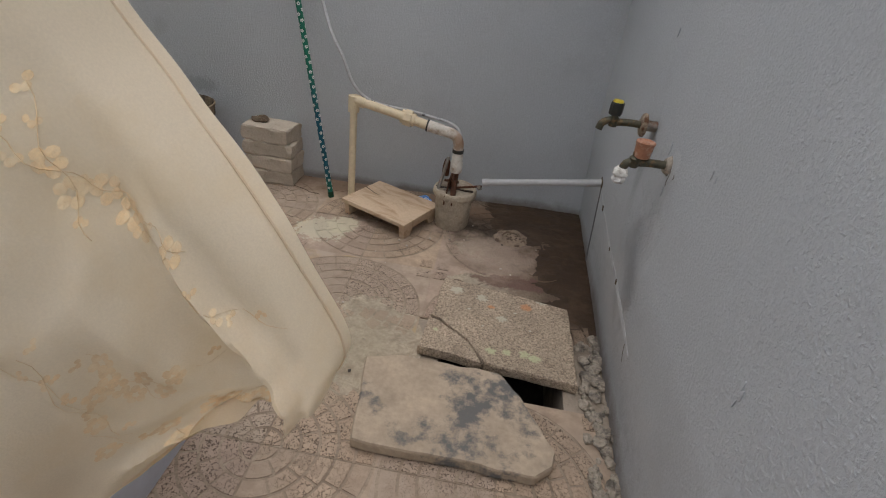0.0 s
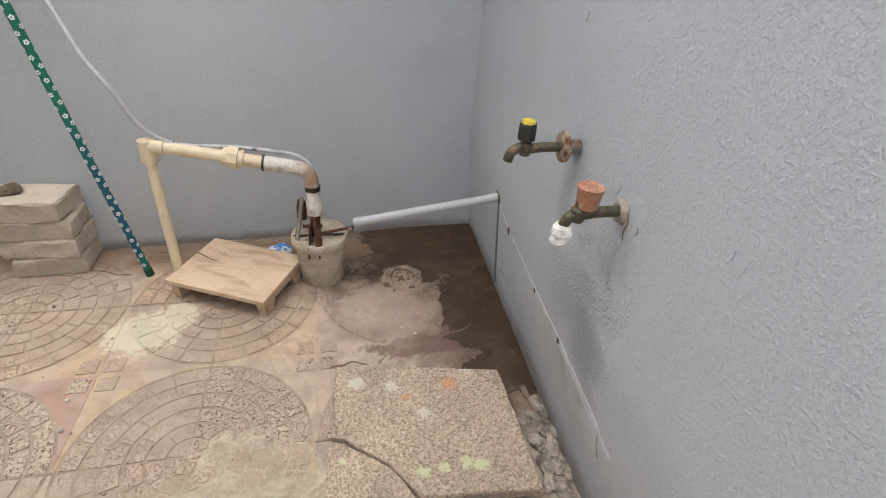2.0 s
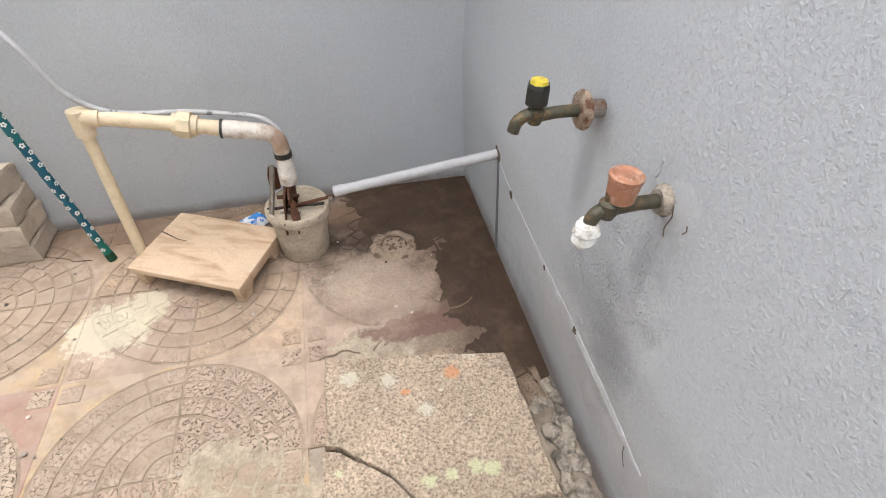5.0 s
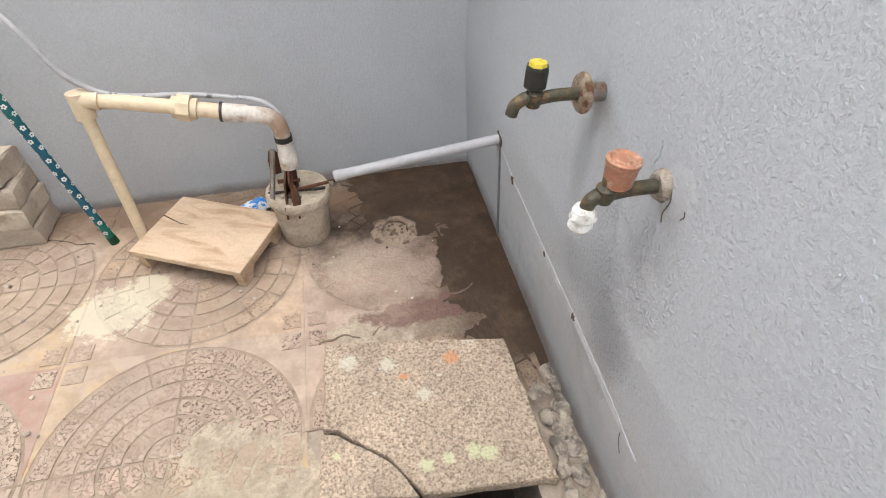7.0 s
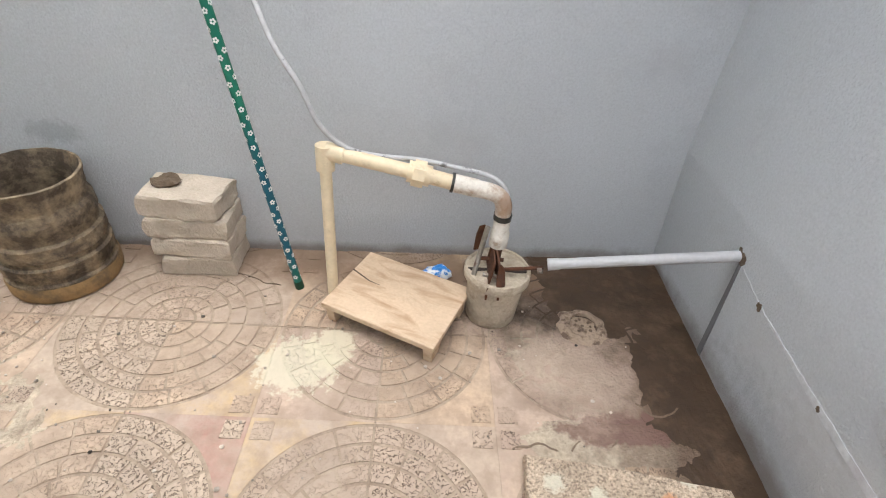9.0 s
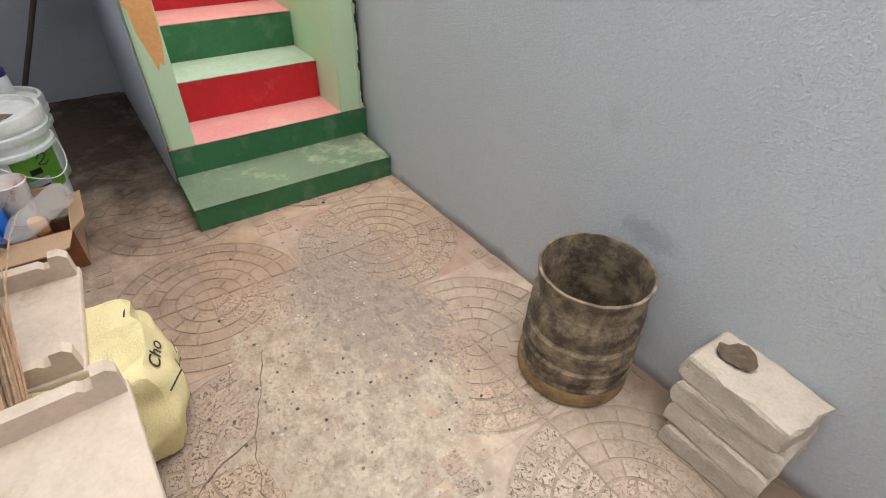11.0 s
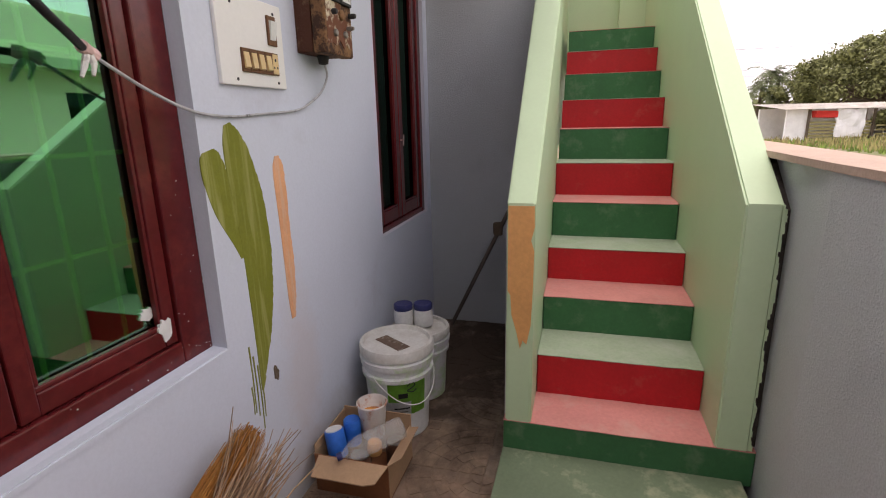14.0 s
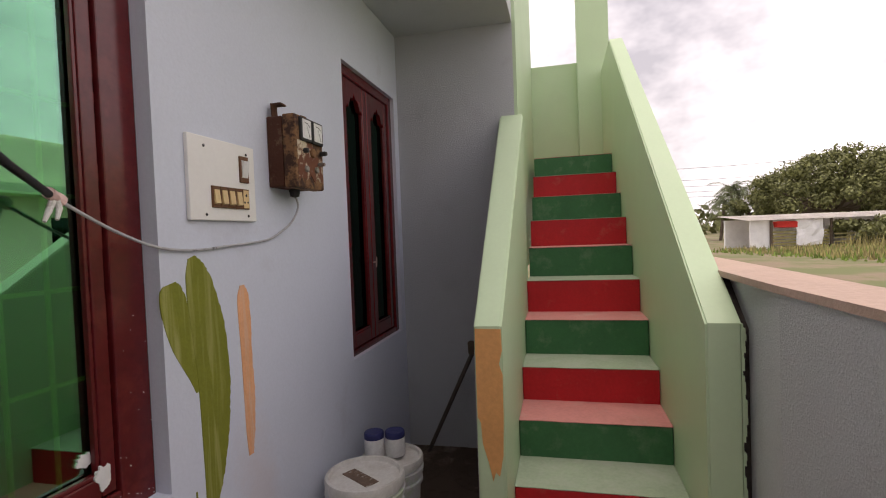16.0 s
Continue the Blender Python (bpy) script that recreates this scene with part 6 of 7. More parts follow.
for k in range(5):
    part("rail", shed_box(1.4, 5.3, -0.1 + 0.2 * k, 0.02 + 0.2 * k, 0.16, 0.2), M["leaf_dry"], shed)
for k in range(3):
    part("rail", shed_box(5.4, 8.6, -0.05 + 0.26 * k, 0.05 + 0.26 * k, 0.5, 0.55), M["leaf_dry"], shed)

rnd = random.Random(11)
bm = bmesh.new()
for k in range(60):
    s = rnd.uniform(5.4, 15)
    leaf_cloud(bm, shed_pt(s, rnd.uniform(0.1, 1.3), rnd.uniform(-1.5, 3.5)), (0.7, 0.7, 0.5), 130, 0.15, rnd, 0.3)
tagged(solid("bush", bm, M["leaf"], "green bushes growing in and before the shed", "bush", kind="stuff"))
bm = bmesh.new()
for k in range(5200):
    s, o = rnd.uniform(-3, 16), rnd.uniform(1.0, 16)
    p = shed_pt(s, GZ, o)
    h = rnd.uniform(0.3, 1.1) * (1.0 if s > 5 else 0.4)
    d = Vector((rnd.uniform(-0.3, 0.3), rnd.uniform(-0.3, 0.3), 1)) * h
    w = Vector((rnd.uniform(-1, 1), rnd.uniform(-1, 1), 0)).normalized() * 0.055
    bm.faces.new([bm.verts.new(x) for x in (p - w, p + w, p + d)])
tagged(solid("tall_grass", bm, M["leaf_dry"], "dry yellow grass growing in front of the shed", "grass", kind="stuff"))
bm = bmesh.new()
for k in range(1500):
    s, o = rnd.uniform(-4, 6.5), rnd.uniform(1.0, 14)
    p = shed_pt(s, GZ, o)
    h = rnd.uniform(0.08, 0.3)
    d = Vector((rnd.uniform(-0.3, 0.3), rnd.uniform(-0.3, 0.3), 1)) * h
    w = Vector((rnd.uniform(-1, 1), rnd.uniform(-1, 1), 0)).normalized() * 0.06
    bm.faces.new([bm.verts.new(x) for x in (p - w, p + w, p + d)])
tagged(solid("green_grass", bm, M["leaf_bright"], "fresh green grass growing before the shed", "grass", kind="stuff"))
for z in (7.9, 6.6, 5.9, 5.3, 4.75):
    solid("power_line", tube([(-66, -10, z + 0.2), (-60, 20, z - 0.35), (-56, 60, z + 0.3)], 0.022, 6), M["black_cable"], "overhead power line crossing the sky", "power line", group="power lines")
bm = bmesh.new()
for k in range(90):
    a = radians(100 + 130 * k / 90)
    rr_ = rnd.uniform(95, 130)
    leaf_cloud(bm, (rr_ * math.cos(a), rr_ * math.sin(a), rnd.uniform(0.5, 3.5)), (6, 6, 3), 110, 0.8, rnd, 0.3)
tagged(solid("tree_line", bm, M["leaf"], "distant line of green trees at the horizon", "tree line", kind="stuff"))

# neighbour's house, seen mirrored in the window
nb = thing("neighbour_house", "pale green flat-roofed house across the lane", "house")
bm = wall_with_holes(-8.9, 1.5, GZ, 3.1, 8.0, 8.25, [(-8.2, -7.4, 1.0, 2.0), (-5.2, -4.4, 1.0, 2.0), (-2.4, -1.6, 1.0, 2.0)])
part("wall", bm, M["facade"], nb)
for x in (-8.2, -5.2, -2.4):
    part("window", box((x, 8.12, 1.0), (x + 0.8, 8.16, 2.0)), M["glass_dark"], nb)
part("parapet", box((-9.0, 7.75, 2.45), (1.6, 8.0, 3.12)), M["facade"], nb)
part("sunshade", box((-9.0, 7.5, 2.30), (1.6, 8.0, 2.45)), M["mint"], nb)
part("side_wall", box((1.25, 8.25, GZ), (1.5, 16, 3.1)), M["facade"], nb)
part("side_wall", box((-8.9, 8.25, GZ), (-8.65, 16, 3.1)), M["facade"], nb)
part("roof", box((-9.0, 7.9, 3.1), (1.6, 16, 3.2)), M["facade"], nb)

# ---- stone covers over the pit ----
def slab(name, pts, z0, z1, material, label, seed):
    bm = bmesh.new()
    c = sum((Vector(p) for p in pts), Vector((0, 0))) / len(pts)
    ring = []
    for p, q in zip(pts, pts[1:] + pts[:1]):
        for k in range(9):
            v = Vector(p).lerp(Vector(q), k / 9)
            ring.append(v + 0.009 * Vector(noise.noise_vector((v.x * 14 + seed, v.y * 14, 0))[:2]))
    layers = []
    for z, s in ((z0, 0.985), (z0 + 0.006, 1.0), (z1 - 0.007, 1.0), (z1, 0.985)):
        layers.append([bm.verts.new((*(c + (v - c) * s), z)) for v in ring])
    n = len(ring)
    for a, b_ in zip(layers, layers[1:]):
        for k in range(n):
            bm.faces.new((a[k], a[(k + 1) % n], b_[(k + 1) % n], b_[k]))
    inner = layers[-1]
    for s in (0.75, 0.5, 0.25):
        nx = [bm.verts.new((*(c + (v - c) * s), z1 + 0.004 * noise.noise((v.x * 12 * s, v.y * 12 * s, seed)))) for v in ring]
        for k in range(n):
            bm.faces.new((inner[k], inner[(k + 1) % n], nx[(k + 1) % n], nx[k]))
        inner = nx
    bm.faces.new(inner)
    bm.faces.new(layers[0][::-1])
    bmesh.ops.recalc_face_normals(bm, faces=bm.faces)
    return solid(name, bm, material, label, "stone slab", group="pit covers")


sl1 = slab("stone_slab", [(0.362, 1.872), (0.40, 1.862), (0.45, 1.822), (0.52, 1.77), (0.585, 1.672), (0.902, 1.640), (0.905, 1.85), (0.893, 2.055), (0.64, 2.10), (0.380, 2.136)], 0.004, 0.044, M["slab"], "grey pitted stone slab with paint splashes over pit", 1.0)
slab("stone_slab", [(0.356, 1.866), (0.343, 1.70), (0.45, 1.69), (0.577, 1.670), (0.514, 1.762), (0.445, 1.813), (0.398, 1.853)], 0.003, 0.041, M["slab"], "broken-off corner of the grey stone slab", 2.0)
slab("stone_slab", [(0.180, 1.60), (0.30, 1.635), (0.43, 1.632), (0.55, 1.64), (0.635, 1.632), (0.70, 1.56), (0.75, 1.48), (0.812, 1.36), (0.80, 1.31), (0.750, 1.268), (0.60, 1.272), (0.40, 1.272), (0.230, 1.278)], 0.005, 0.045, M["slab_tan"], "tan weathered stone slab with dark stains over pit", 3.0)
# dried paint splashes on the slab
SPLASH = {"cream": (0.60, 0.57, 0.46), "orange": (0.62, 0.30, 0.15), "lime": (0.56, 0.58, 0.36)}
smears(M["slab"], [((x, y, 0.045), (r, r * 0.9, BIG), SPLASH[c], 0.3, 0.85, None, 75.0) for x, y, r, c in [(0.44, 2.06, 0.025, "cream"), (0.545, 2.03, 0.022, "cream"), (0.585, 1.985, 0.012, "orange"), (0.725, 2.02, 0.020, "orange"), (0.79, 2.075, 0.020, "cream"), (0.63, 1.92, 0.02, "cream"), (0.60, 1.735, 0.017, "lime"), (0.655, 1.74, 0.015, "lime"), (0.72, 1.745, 0.018, "lime"), (0.755, 1.735, 0.02, "lime"), (0.39, 1.80, 0.009, "lime"), (0.50, 1.95, 0.006, "cream"), (0.68, 1.97, 0.006, "cream"), (0.74, 1.88, 0.005, "cream"), (0.56, 1.86, 0.005, "cream")]])
bm = bmesh.new()
rnd = random.Random(21)
for k in range(110):
    y = rnd.uniform(1.12, 2.0)
    c = Vector((rnd.uniform(0.925, 1.01) if y < 1.9 else rnd.uniform(0.97, 1.015), y, rnd.uniform(-0.004, 0.008)))
    s = rnd.uniform(0.006, 0.023)
    r_ = bmesh.ops.create_icosphere(bm, subdivisions=2, radius=s)
    for v in r_["verts"]:
        v.co = c + Vector((v.co.x, v.co.y * 1.3, v.co.z * 0.7)) + 0.5 * s * noise.noise_vector(v.co / s * 1.4 + c * 30)
tagged(solid("plaster_rubble", bm, M["rubble"], "broken plaster crumbs along the foot of the wall", "rubble", kind="stuff"))

drain = thing("floor_drain", "round pitted cement floor drain", "drain", (0.655, 2.635, 0))
part("rim", rough_up(lathe([(0.095, -0.006), (0.08, 0.004), (0.066, 0.012), (0.052, 0.011), (0.048, 0.004), (0.048, -0.002)], 40), 0.010, 26), M["drain_cement"], drain, shade=True)
part("cover", rough_up(lathe([(0.05, 0.0), (0.042, 0.004), (0.03, 0.005), (0.015, 0.004), (0.0, 0.005)], 32), 0.004, 60), M["drain_cement"], drain, shade=True)
rnd2 = random.Random(4)
for k in range(9):
    a, r = k * 0.785 + rnd2.uniform(-0.2, 0.2), (0.029 if k < 8 else 0.0) + rnd2.uniform(-0.003, 0.003)
    part("hole", prism(blob(r * math.cos(a), r * math.sin(a), rnd2.uniform(0.004, 0.0062), k, 14, 0.5), 2, 0.002, 0.0068), M["mud"], drain)

# dirt, spills, patches and the alcove's painted shade on the tiles
def patch(name, cx, cy, r, seed, top, material, label, sx=1.0, sy=1.0, rot=0.0, rough=1.0):
    """Low uneven spread of cement that sinks into the tiles round its rim."""
    bm = bmesh.new()
    n, m = (72, 16) if rough == 1.0 else (144, 40)
    c_, s_ = math.cos(rot), math.sin(rot)
    rings = [[bm.verts.new((cx, cy, top))]]
    for i in range(1, m + 1):
        q = i / m
        ring = []
        for k in range(n):
            a = 2 * math.pi * k / n
            u, v = r * q * math.cos(a) * sx, r * q * math.sin(a) * sy
            x, y = cx + u * c_ - v * s_, cy + u * s_ + v * c_
            z = top * (1 - q ** 2.2) + 0.0036 * noise.noise((x * 9 + seed, y * 9, seed)) + rough * 0.0022 * noise.noise((x * 31, y * 31 + seed, 0)) + (rough - 1.0) * 0.0022 * noise.noise((x * 75, y * 75, seed)) - 0.007 * max(0, q - 0.6)
            ring.append(bm.verts.new((x, y, z)))
        rings.append(ring)
    for k in range(n):
        bm.faces.new((rings[0][0], rings[1][k], rings[1][(k + 1) % n]))
    for a, b_ in zip(rings[1:], rings[2:]):
        for k in range(n):
            bm.faces.new((a[k], b_[k], b_[(k + 1) % n], a[(k + 1) % n]))
    return structure(name, bm, material, label, "floor")


M["wet"] = mat("wet_mud_film", (0.052, 0.031, 0.018), 0.5, 0.3, 7, 0.3, 50, stain=(0.115, 0.074, 0.045), stain_scale=8, stain_at=(0.5, 0.74), spec=0.4)
patch("mud_film", 0.86, 2.84, 0.36, 31.0, 0.0045, M["wet"], "wet dark mud in the yard corner", 1.15, 0.85)
patch("mud_film", 0.95, 2.40, 0.40, 33.0, 0.0035, M["wet"], "wet dark mud along the foot of the wall", 0.55, 1.1)
patch("worn_patch", 0.62, 2.47, 0.26, 7.0, 0.0014, M["worn"], "worn cement spread beside the drain", 1.0, 0.8)
patch("worn_patch", -1.40, 2.14, 0.46, 9.0, 0.0022, M["worn"], "rough worn cement spread covering the tiles", 1.2, 0.8, 0.0, 1.7)
patch("worn_patch", -1.66, 2.36, 0.28, 12.0, 0.0030, M["grit"], "dark gritty patch of bare floor", 1.4, 0.8, 0.3, 2.4)
patch("worn_patch", 0.12, 1.72, 0.24, 17.0, 0.0014, M["worn"], "worn cement beside the stone slabs", 1.0, 1.1)
patch("worn_patch", 0.62, 2.19, 0.14, 19.0, 0.0035, M["worn"], "broken cement beside the stone slab", 2.1, 0.6)
DUST = [((-1.0, 2.0, 9.0), (60, 60, BIG), (0.43, 0.345, 0.27), 0.25, 0.42, None, 5.0), ((-1.0, 2.0, 9.6), (60, 60, BIG), (0.27, 0.20, 0.15), 0.18, 0.45, None, 13.0)]
SPOTS = [((-2.3, 2.0, 0), (0.75, 0.85, BIG), (0.26, 0.138, 0.075), 0.9, 0.5, None, 3.0),
         ((0.80, 2.90, 0), (0.52, 0.42, BIG), (0.045, 0.027, 0.016), 0.38, 0.96, 0.5),
         ((0.96, 2.40, 0), (0.24, 0.5, BIG), (0.068, 0.043, 0.026), 0.45, 0.92, 0.55),
         ((0.86, 2.44, 0), (0.22, 0.30, BIG), (0.17, 0.115, 0.08), 0.55, 0.8, 0.6, 9.0),
         ((0.95, 2.72, 0), (0.05, 0.045, BIG), (0.40, 0.33, 0.27), 0.6, 0.7, None, 20.0),
         ((0.50, 2.32, 0), (0.10, 0.035, BIG), (0.17, 0.115, 0.085), 0.4, 0.6, None, 22.0),
         ((0.70, 2.24, 0), (0.20, 0.05, BIG), (0.16, 0.085, 0.07), 0.15, 0.75, None, 18.0),
         ((0.58, 2.44, 0), (0.20, 0.15, BIG), (0.43, 0.325, 0.26), 0.3, 0.6, None, 11.0),
         ((-0.27, 2.42, 0), (0.12, 0.10, BIG), (0.60, 0.56, 0.43), 0.10, 0.72, None, 28.0),
         ((-0.18, 2.49, 0), (0.07, 0.08, BIG), (0.60, 0.55, 0.41), 0.12, 0.75, None, 30.0),
         ((-1.03, 1.92, 0), (0.04, 0.03, BIG), (0.55, 0.52, 0.40), 0.15, 0.8, None, 30.0),
         ((0.10, 1.70, 0), (0.18, 0.2, BIG), (0.36, 0.31, 0.215), 0.6, 0.4, None, 14.0),
         ((-1.75, 2.35, 0), (0.38, 0.22, BIG), (0.24, 0.195, 0.16), 0.25, 0.55, None, 22.0),
         # alcove floor: dark brown dirt, with the alcove's shade painted in
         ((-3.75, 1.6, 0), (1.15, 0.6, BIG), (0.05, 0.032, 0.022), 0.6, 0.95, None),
         ((0.1, 2.87, 0), (0.8, 0.10, BIG), (0.20, 0.13, 0.085), 0.5, 0.85, None),
         ((-0.7, 2.95, 0), (0.7, 0.09, BIG), (0.19, 0.13, 0.09), 0.6, 0.8, None)]
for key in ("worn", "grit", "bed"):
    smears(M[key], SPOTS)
M["crack_dirt"] = mat("crack_dirt", (0.17, 0.125, 0.09), 0.95, 0.3, 30, 0.6, 90)
CRACKS = [[(-1.70, 1.98), (-1.56, 1.93), (-1.41, 1.87), (-1.27, 1.84), (-1.16, 1.85), (-1.04, 1.825), (-0.98, 1.86)], [(-1.41, 1.87), (-1.36, 1.74), (-1.22, 1.62)], 
          [(0.36, 2.17), (0.43, 2.185), (0.50, 2.165), (0.57, 2.20), (0.63, 2.19), (0.70, 2.23)], [(-0.62, 2.83), (-0.52, 2.80), (-0.45, 2.77), (-0.40, 2.76)], [(0.74, 2.33), (0.80, 2.29), (0.86, 2.31), (0.91, 2.37)]]
for c_ in CRACKS:
    wide = 0.004 if c_[0][0] > 0.3 else 0.0018
    line = [(x + 0.012 * noise.noise((x * 23, y * 23, 1)), y + 0.012 * noise.noise((x * 23, y * 23, 7))) for x, y, _ in smooth_path([(*p, 0) for p in c_], 5)]
    structure("floor_crack", prism(ribbon(line, [wide * (0.55 + 0.8 * abs(noise.noise((k * 0.7, 2, wide)))) for k in range(len(line))], 0.003, 3), 2, -0.006, 0.0026), M["crack_dirt"], "dark dirt-filled crack across the floor", "floor")
bm = bmesh.new()
for k in range(620):
    x, y = rnd.uniform(-2.6, 0.9), rnd.uniform(1.35, 2.85)
    if k > 240:
        x, y = rnd.gauss(-1.5, 0.3), rnd.gauss(2.2, 0.22)
        if y < 1.75 or y > 2.75 or x < -2.4:
            continue
    if x > 0.16 and y < 2.15:
        continue
    s = rnd.choice([0.002, 0.003, 0.003, 0.005, 0.007]) * (0.8 if k > 240 else 1.0)
    r_ = bmesh.ops.create_icosphere(bm, subdivisions=1, radius=s)
    for v in r_["verts"]:
        v.co = Vector((x, y, 0.004)) + Vector((v.co.x, v.co.y, v.co.z * 0.6)) + 0.35 * s * noise.noise_vector(v.co / s * 1.5 + Vector((k, 0, 0)))
tagged(solid("floor_grit", bm, mat("grit_mix", (0.3, 0.26, 0.22), 0.9, 0.2, 20, island=True, rand=0.95), "small stones and crumbs scattered on the floor", "grit", kind="stuff"))

# ---- floor tiles: quarter-circle paving, four to a circle ----
TS, OX, OY = 0.3335, -0.017, 1.902


def tile_mat(name, cell):
    m = mat(name, (0.485, 0.38, 0.295) if not cell else (0.455, 0.352, 0.272), 0.88, 0.13, 5, 0.0, 70, stain=(0.34, 0.265, 0.21), stain_scale=3.2, stain_at=(0.44, 0.66), fine=0.12)
    nt = m.node_tree
    bs = nt.nodes["Principled BSDF"]
    old = bs.inputs["Base Color"].links[0].from_socket
    info = nt.nodes.new("ShaderNodeObjectInfo")
    ramp = nt.nodes.new("ShaderNodeValToRGB")
    ramp.color_ramp.interpolation = "CONSTANT"
    cols = [(0.0, (1.0, 1.0, 1.0)), (0.3, (1.05, 1.0, 0.92)), (0.48, (1.0, 1.02, 1.02)), (0.66, (1.05, 1.02, 0.97)), (0.84, (0.98, 0.95, 0.96))]
    while len(ramp.color_ramp.elements) < len(cols):
        ramp.color_ramp.elements.new(0.5)
    for e, (p, c) in zip(ramp.color_ramp.elements, cols):
        e.position, e.color = p, (*c, 1)
    mul = nt.nodes.new("ShaderNodeMix")
    mul.data_type, mul.blend_type = "RGBA", "MULTIPLY"
    mul.inputs["Factor"].default_value = 1.0
    nt.links.new(info.outputs["Random"], ramp.inputs["Fac"])
    nt.links.new(old, mul.inputs["A"])
    nt.links.new(ramp.outputs["Color"], mul.inputs["B"])
    out = mul.outputs["Result"]
    geo = nt.nodes.new("ShaderNodeNewGeometry")
    bp = nd(nt, "ShaderNodeBump", Strength=0.8, Distance=0.006)
    if cell:
        # short worm-like pits pressed into the cells, worn away in places
        no = nd(nt, "ShaderNodeTexNoise", Scale=92.0, Detail=0.4, Distortion=0.9)
        br_ = nd(nt, "ShaderNodeTexNoise", Scale=120.0, Detail=0.0)
        for n_ in (no, br_):
            nt.links.new(geo.outputs["Position"], n_.inputs["Vector"])
        dev = nt.nodes.new("ShaderNodeMath")
        dev.operation = "SUBTRACT"
        dev.inputs[1].default_value = 0.5
        nt.links.new(no.outputs["Fac"], dev.inputs[0])
        ab = nt.nodes.new("ShaderNodeMath")
        ab.operation = "ABSOLUTE"
        nt.links.new(dev.outputs[0], ab.inputs[0])
        gap = nt.nodes.new("ShaderNodeMapRange")
        gap.inputs["From Min"].default_value, gap.inputs["From Max"].default_value, gap.inputs["To Max"].default_value = 0.56, 0.64, 0.2
        nt.links.new(br_.outputs["Fac"], gap.inputs["Value"])
        sumd = nt.nodes.new("ShaderNodeMath")
        nt.links.new(ab.outputs[0], sumd.inputs[0])
        nt.links.new(gap.outputs["Result"], sumd.inputs[1])
        pit = nt.nodes.new("ShaderNodeMapRange")
        pit.inputs["From Min"].default_value, pit.inputs["From Max"].default_value = 0.018, 0.062
        nt.links.new(sumd.outputs[0], pit.inputs["Value"])
        wear = nd(nt, "ShaderNodeTexNoise", Scale=5.0, Detail=4.0)
        nt.links.new(geo.outputs["Position"], wear.inputs["Vector"])
        wr_ = nt.nodes.new("ShaderNodeMapRange")
        wr_.inputs["From Min"].default_value, wr_.inputs["From Max"].default_value, wr_.inputs["To Max"].default_value = (0.24, 0.48, 0.95) if cell > 1 else (0.36, 0.62, 0.75)
        nt.links.new(wear.outputs["Fac"], wr_.inputs["Value"])
        inv = nt.nodes.new("ShaderNodeMath")
        inv.operation = "SUBTRACT"
        inv.inputs[0].default_value = 1.0
        nt.links.new(pit.outputs["Result"], inv.inputs[1])
        k_ = nt.nodes.new("ShaderNodeMath")
        k_.operation = "MULTIPLY"
        nt.links.new(inv.outputs[0], k_.inputs[0])
        nt.links.new(wr_.outputs["Result"], k_.inputs[1])
        mx_ = nt.nodes.new("ShaderNodeMix")
        mx_.data_type = "RGBA"
        mx_.inputs["B"].default_value = (0.135, 0.10, 0.075, 1)
        nt.links.new(k_.outputs[0], mx_.inputs["Factor"])
        nt.links.new(out, mx_.inputs["A"])
        out = mx_.outputs["Result"]
        h = nt.nodes.new("ShaderNodeMath")
        h.operation = "MULTIPLY"
        h.inputs[1].default_value = -1.0
        nt.links.new(k_.outputs[0], h.inputs[0])
        nt.links.new(h.outputs[0], bp.inputs["Height"])
    else:
        no = nd(nt, "ShaderNodeTexNoise", Scale=70.0, Detail=3.0)
        nt.links.new(geo.outputs["Position"], no.inputs["Vector"])
        nt.links.new(no.outputs["Fac"], bp.inputs["Height"])
        bp.inputs["Strength"].default_value = 0.2
    nt.links.new(bp.outputs["Normal"], bs.inputs["Normal"])
    nt.links.new(out, bs.inputs["Base Color"])
    return m


M["cell"], M["cell_pit"], M["plate"] = tile_mat("worn_paving_cell", 1), tile_mat("pitted_paving_cell", 2), tile_mat("paving_plate", 0)
M["joint"] = mat("dusty_joint", (0.36, 0.285, 0.215), 0.95, 0.25, 8, 0.6, 90, stain=(0.20, 0.15, 0.11), stain_scale=12, stain_at=(0.48, 0.66))
M["tile_red"] = mat("red_oxide_tile", (0.35, 0.19, 0.155), 0.85, 0.15, 9, 0.2, 60, stain=(0.42, 0.33, 0.27), stain_scale=6, stain_at=(0.38, 0.62))
M["tile_yellow"] = mat("yellow_oxide_tile", (0.50, 0.36, 0.20), 0.85, 0.12, 9, 0.2, 60, stain=(0.44, 0.35, 0.28), stain_scale=6, stain_at=(0.4, 0.62))


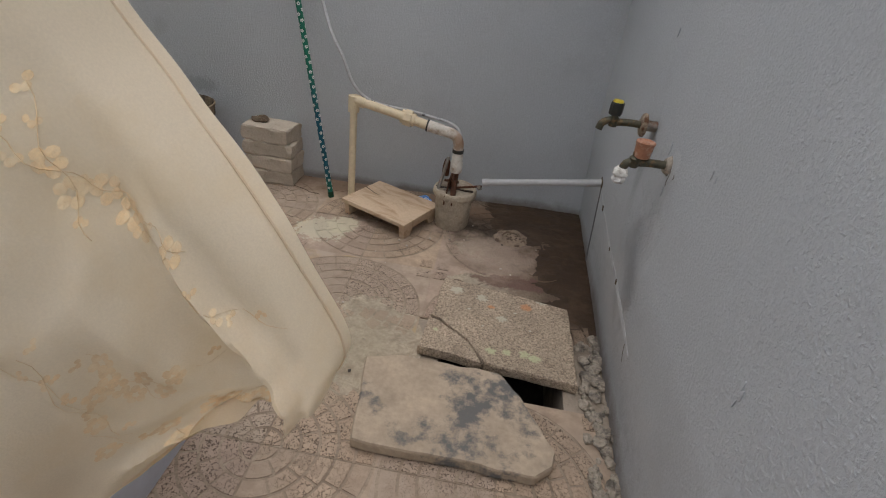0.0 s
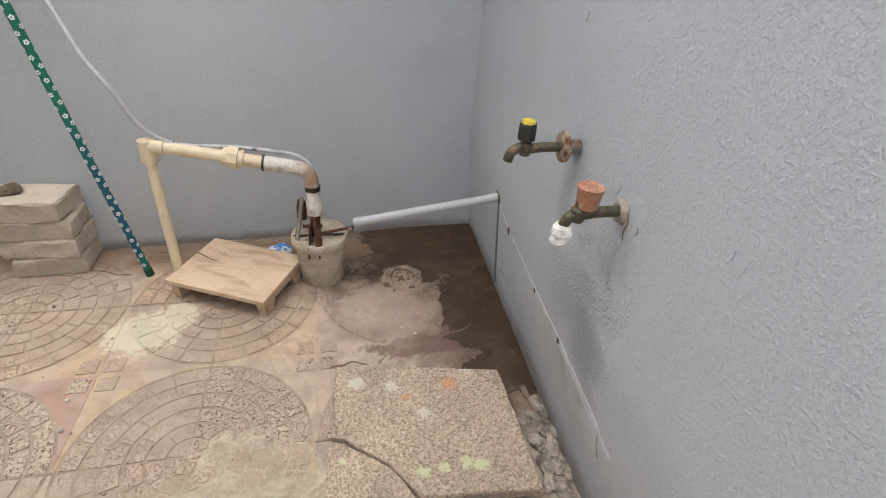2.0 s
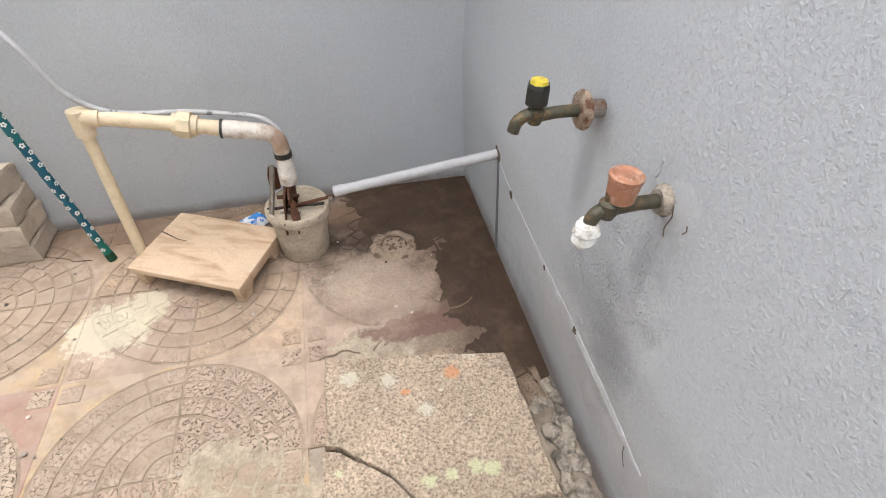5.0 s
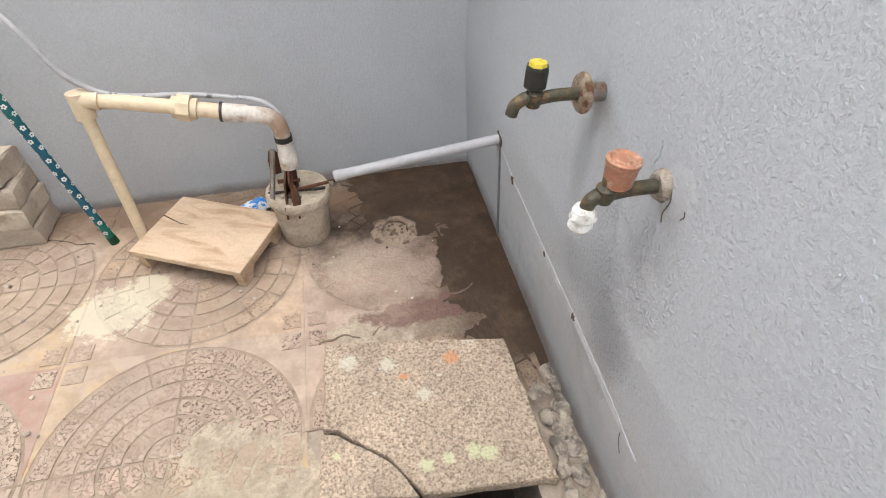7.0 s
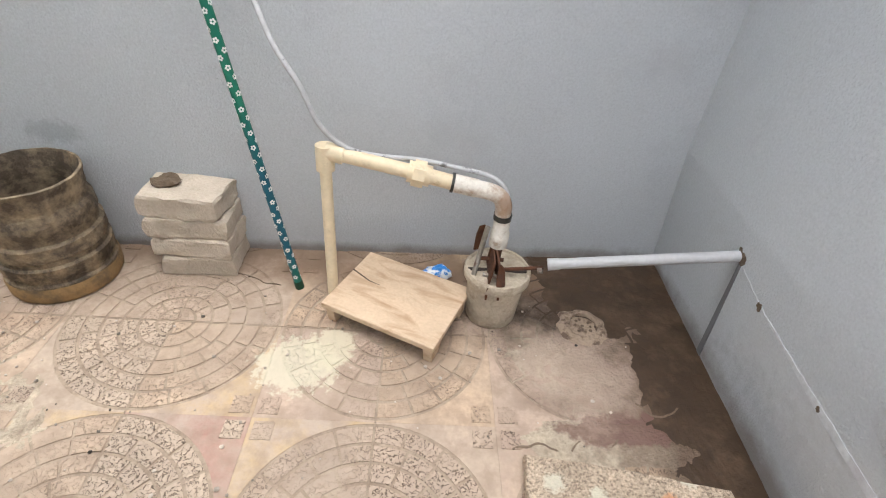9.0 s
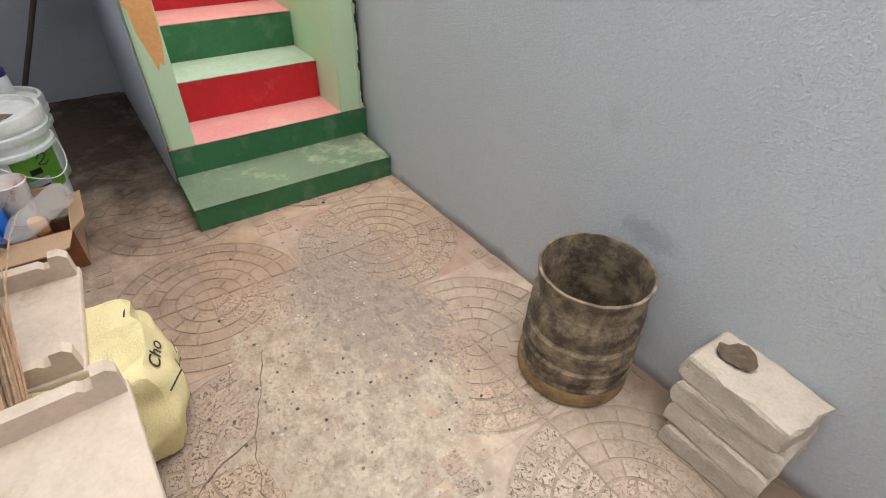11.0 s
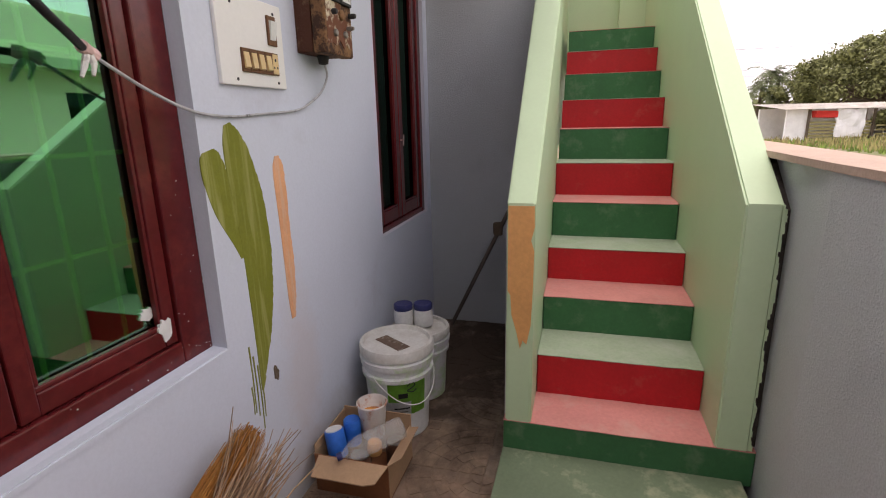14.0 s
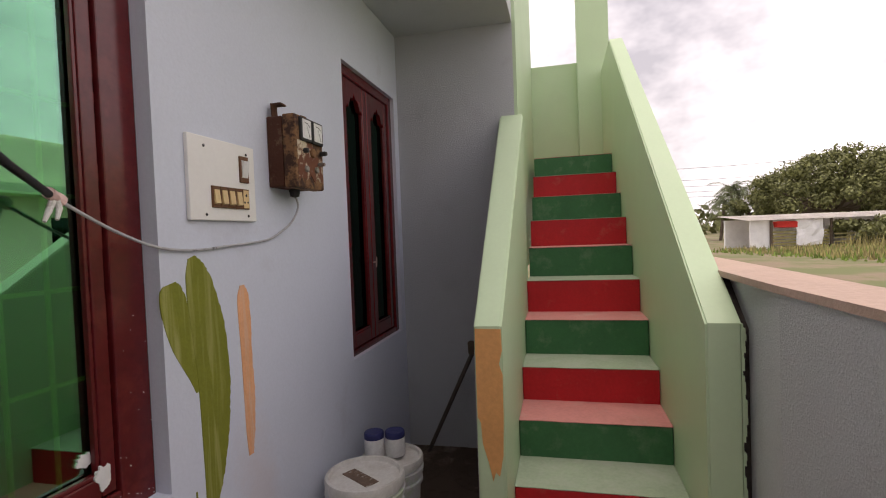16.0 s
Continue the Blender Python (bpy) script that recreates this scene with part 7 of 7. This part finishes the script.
def tile_mesh(seed, plate, cell):
    rnd = random.Random(seed)
    bm = bmesh.new()
    bm_box(bm, (0.0003, 0.0003, -0.03), (TS - 0.0003, TS - 0.0003, -0.0026))
    for f in bm.faces:
        f.material_index = 2
    n0 = len(bm.faces)
    # raised field outside the circle
    arc = [(0.3285 * math.cos(a), 0.3285 * math.sin(a)) for a in [radians(90 * k / 20) for k in range(21)]]
    pts = [(TS - 0.0002, 0.004)] + [(TS - 0.0002, TS - 0.0002)] + [(0.004, TS - 0.0002)] + arc[::-1]
    bm_prism(bm, pts, 2, -0.006, -0.0012)
    bm.faces.ensure_lookup_table()
    for f in bm.faces[n0:]:
        f.material_index = 1
    n0 = len(bm.faces)
    # stamped square in the outer corner
    bm_box(bm, (0.268, 0.268, -0.002), (0.322, 0.322, 0.0012))
    rings = [(0.008, 0.052, 1), (0.061, 0.105, 2), (0.114, 0.158, 3), (0.167, 0.211, 4), (0.220, 0.264, 5), (0.273, 0.319, 5)]
    for r0, r1, n in rings:
        sh = rnd.uniform(-0.12, 0.12)
        cuts = [0] + [(k + sh + rnd.uniform(-0.06, 0.06)) / n for k in range(1, n)] + [1]
        for a, c in zip(cuts, cuts[1:]):
            a0, a1 = radians(90 * a) + 0.0042 / r1, radians(90 * c) - 0.0042 / r1
            if r0 < 0.02:
                a0, a1 = a0 + 0.05, a1 - 0.05
            m = 5
            z = rnd.uniform(-0.0013, 0.0008)
            out = [(r1 * math.cos(a0 + (a1 - a0) * k / m), r1 * math.sin(a0 + (a1 - a0) * k / m)) for k in range(m + 1)]
            inn = [(r0 * math.cos(a0 + (a1 - a0) * k / m), r0 * math.sin(a0 + (a1 - a0) * k / m)) for k in range(m + 1)]
            bm_prism(bm, out + inn[::-1], 2, -0.006, z)
    bm.faces.ensure_lookup_table()
    for f in bm.faces[n0:]:
        f.material_index = 0
    return finish(bm, "paving_tile", [cell, plate, M["joint"]])


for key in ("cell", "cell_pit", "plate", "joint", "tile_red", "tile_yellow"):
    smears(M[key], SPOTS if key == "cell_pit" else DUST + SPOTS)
KINDS = {}
for pit_ in ("cell", "cell_pit"):
    for plate_ in ("plate", "tile_red", "tile_yellow"):
        KINDS[pit_, plate_] = [tile_mesh(len(KINDS) * 5 + s, M[plate_], M[pit_]) for s in range(2)]
PITTED = {(-3, 1), (-2, 0), (0, 0), (-7, 1), (-6, 2), (-6, 0), (-6, 1), (-3, -1)}
SMOOTH = {(-3, 0), (-2, 1), (-1, 0), (1, 1), (-2, 2), (-7, 2), (-7, -1), (-8, -1), (-9, -1), (-7, 0), (-8, 0), (-1, 2), (-1, -1)}
RED, YELLOW = {(-2, 0), (-7, 1), (-6, 2)}, {(-1, 0), (-7, 0), (-2, 1)}
floor = thing("floor", "stamped cement paving tiles in circles, dusty and worn", "floor", kind="structure")
rnd = random.Random(33)
for i in range(-14, 3):
    for j in range(-7, 4):
        x, y = OX + i * TS, OY + j * TS
        cx, cy = x + TS / 2, y + TS / 2
        if cx < XC - 0.1 and cy < YH - 0.15 or cx < -2.7 and cy > 2.05 or cy > yn(cx) + 0.16 or cx > XE + 0.14 or cx < XW - 0.1:
            continue
        if 0.4 < cx < 0.9 and 1.45 < cy < 2.0:
            continue
        mirror = (i % 2, j % 2)
        rz = {(0, 0): 0, (1, 0): 90, (1, 1): 180, (0, 1): 270}[mirror]
        dx, dy = {0: (0, 0), 90: (TS, 0), 180: (TS, TS), 270: (0, TS)}[rz]
        q, w = rnd.random(), rnd.random()
        pit_ = "cell_pit" if (i, j) in PITTED or (i, j) not in SMOOTH and w < 0.3 else "cell"
        plate_ = "tile_red" if (i, j) in RED or q < 0.04 else "tile_yellow" if (i, j) in YELLOW or q < 0.18 else "plate"
        o = new("tile", KINDS[pit_, plate_][rnd.randrange(2)])
        o.parent = floor
        o.matrix_local = pose(x + dx, y + dy, rnd.uniform(-0.0006, 0.0006), rnd.uniform(-0.06, 0.06), rnd.uniform(-0.06, 0.06), rz)
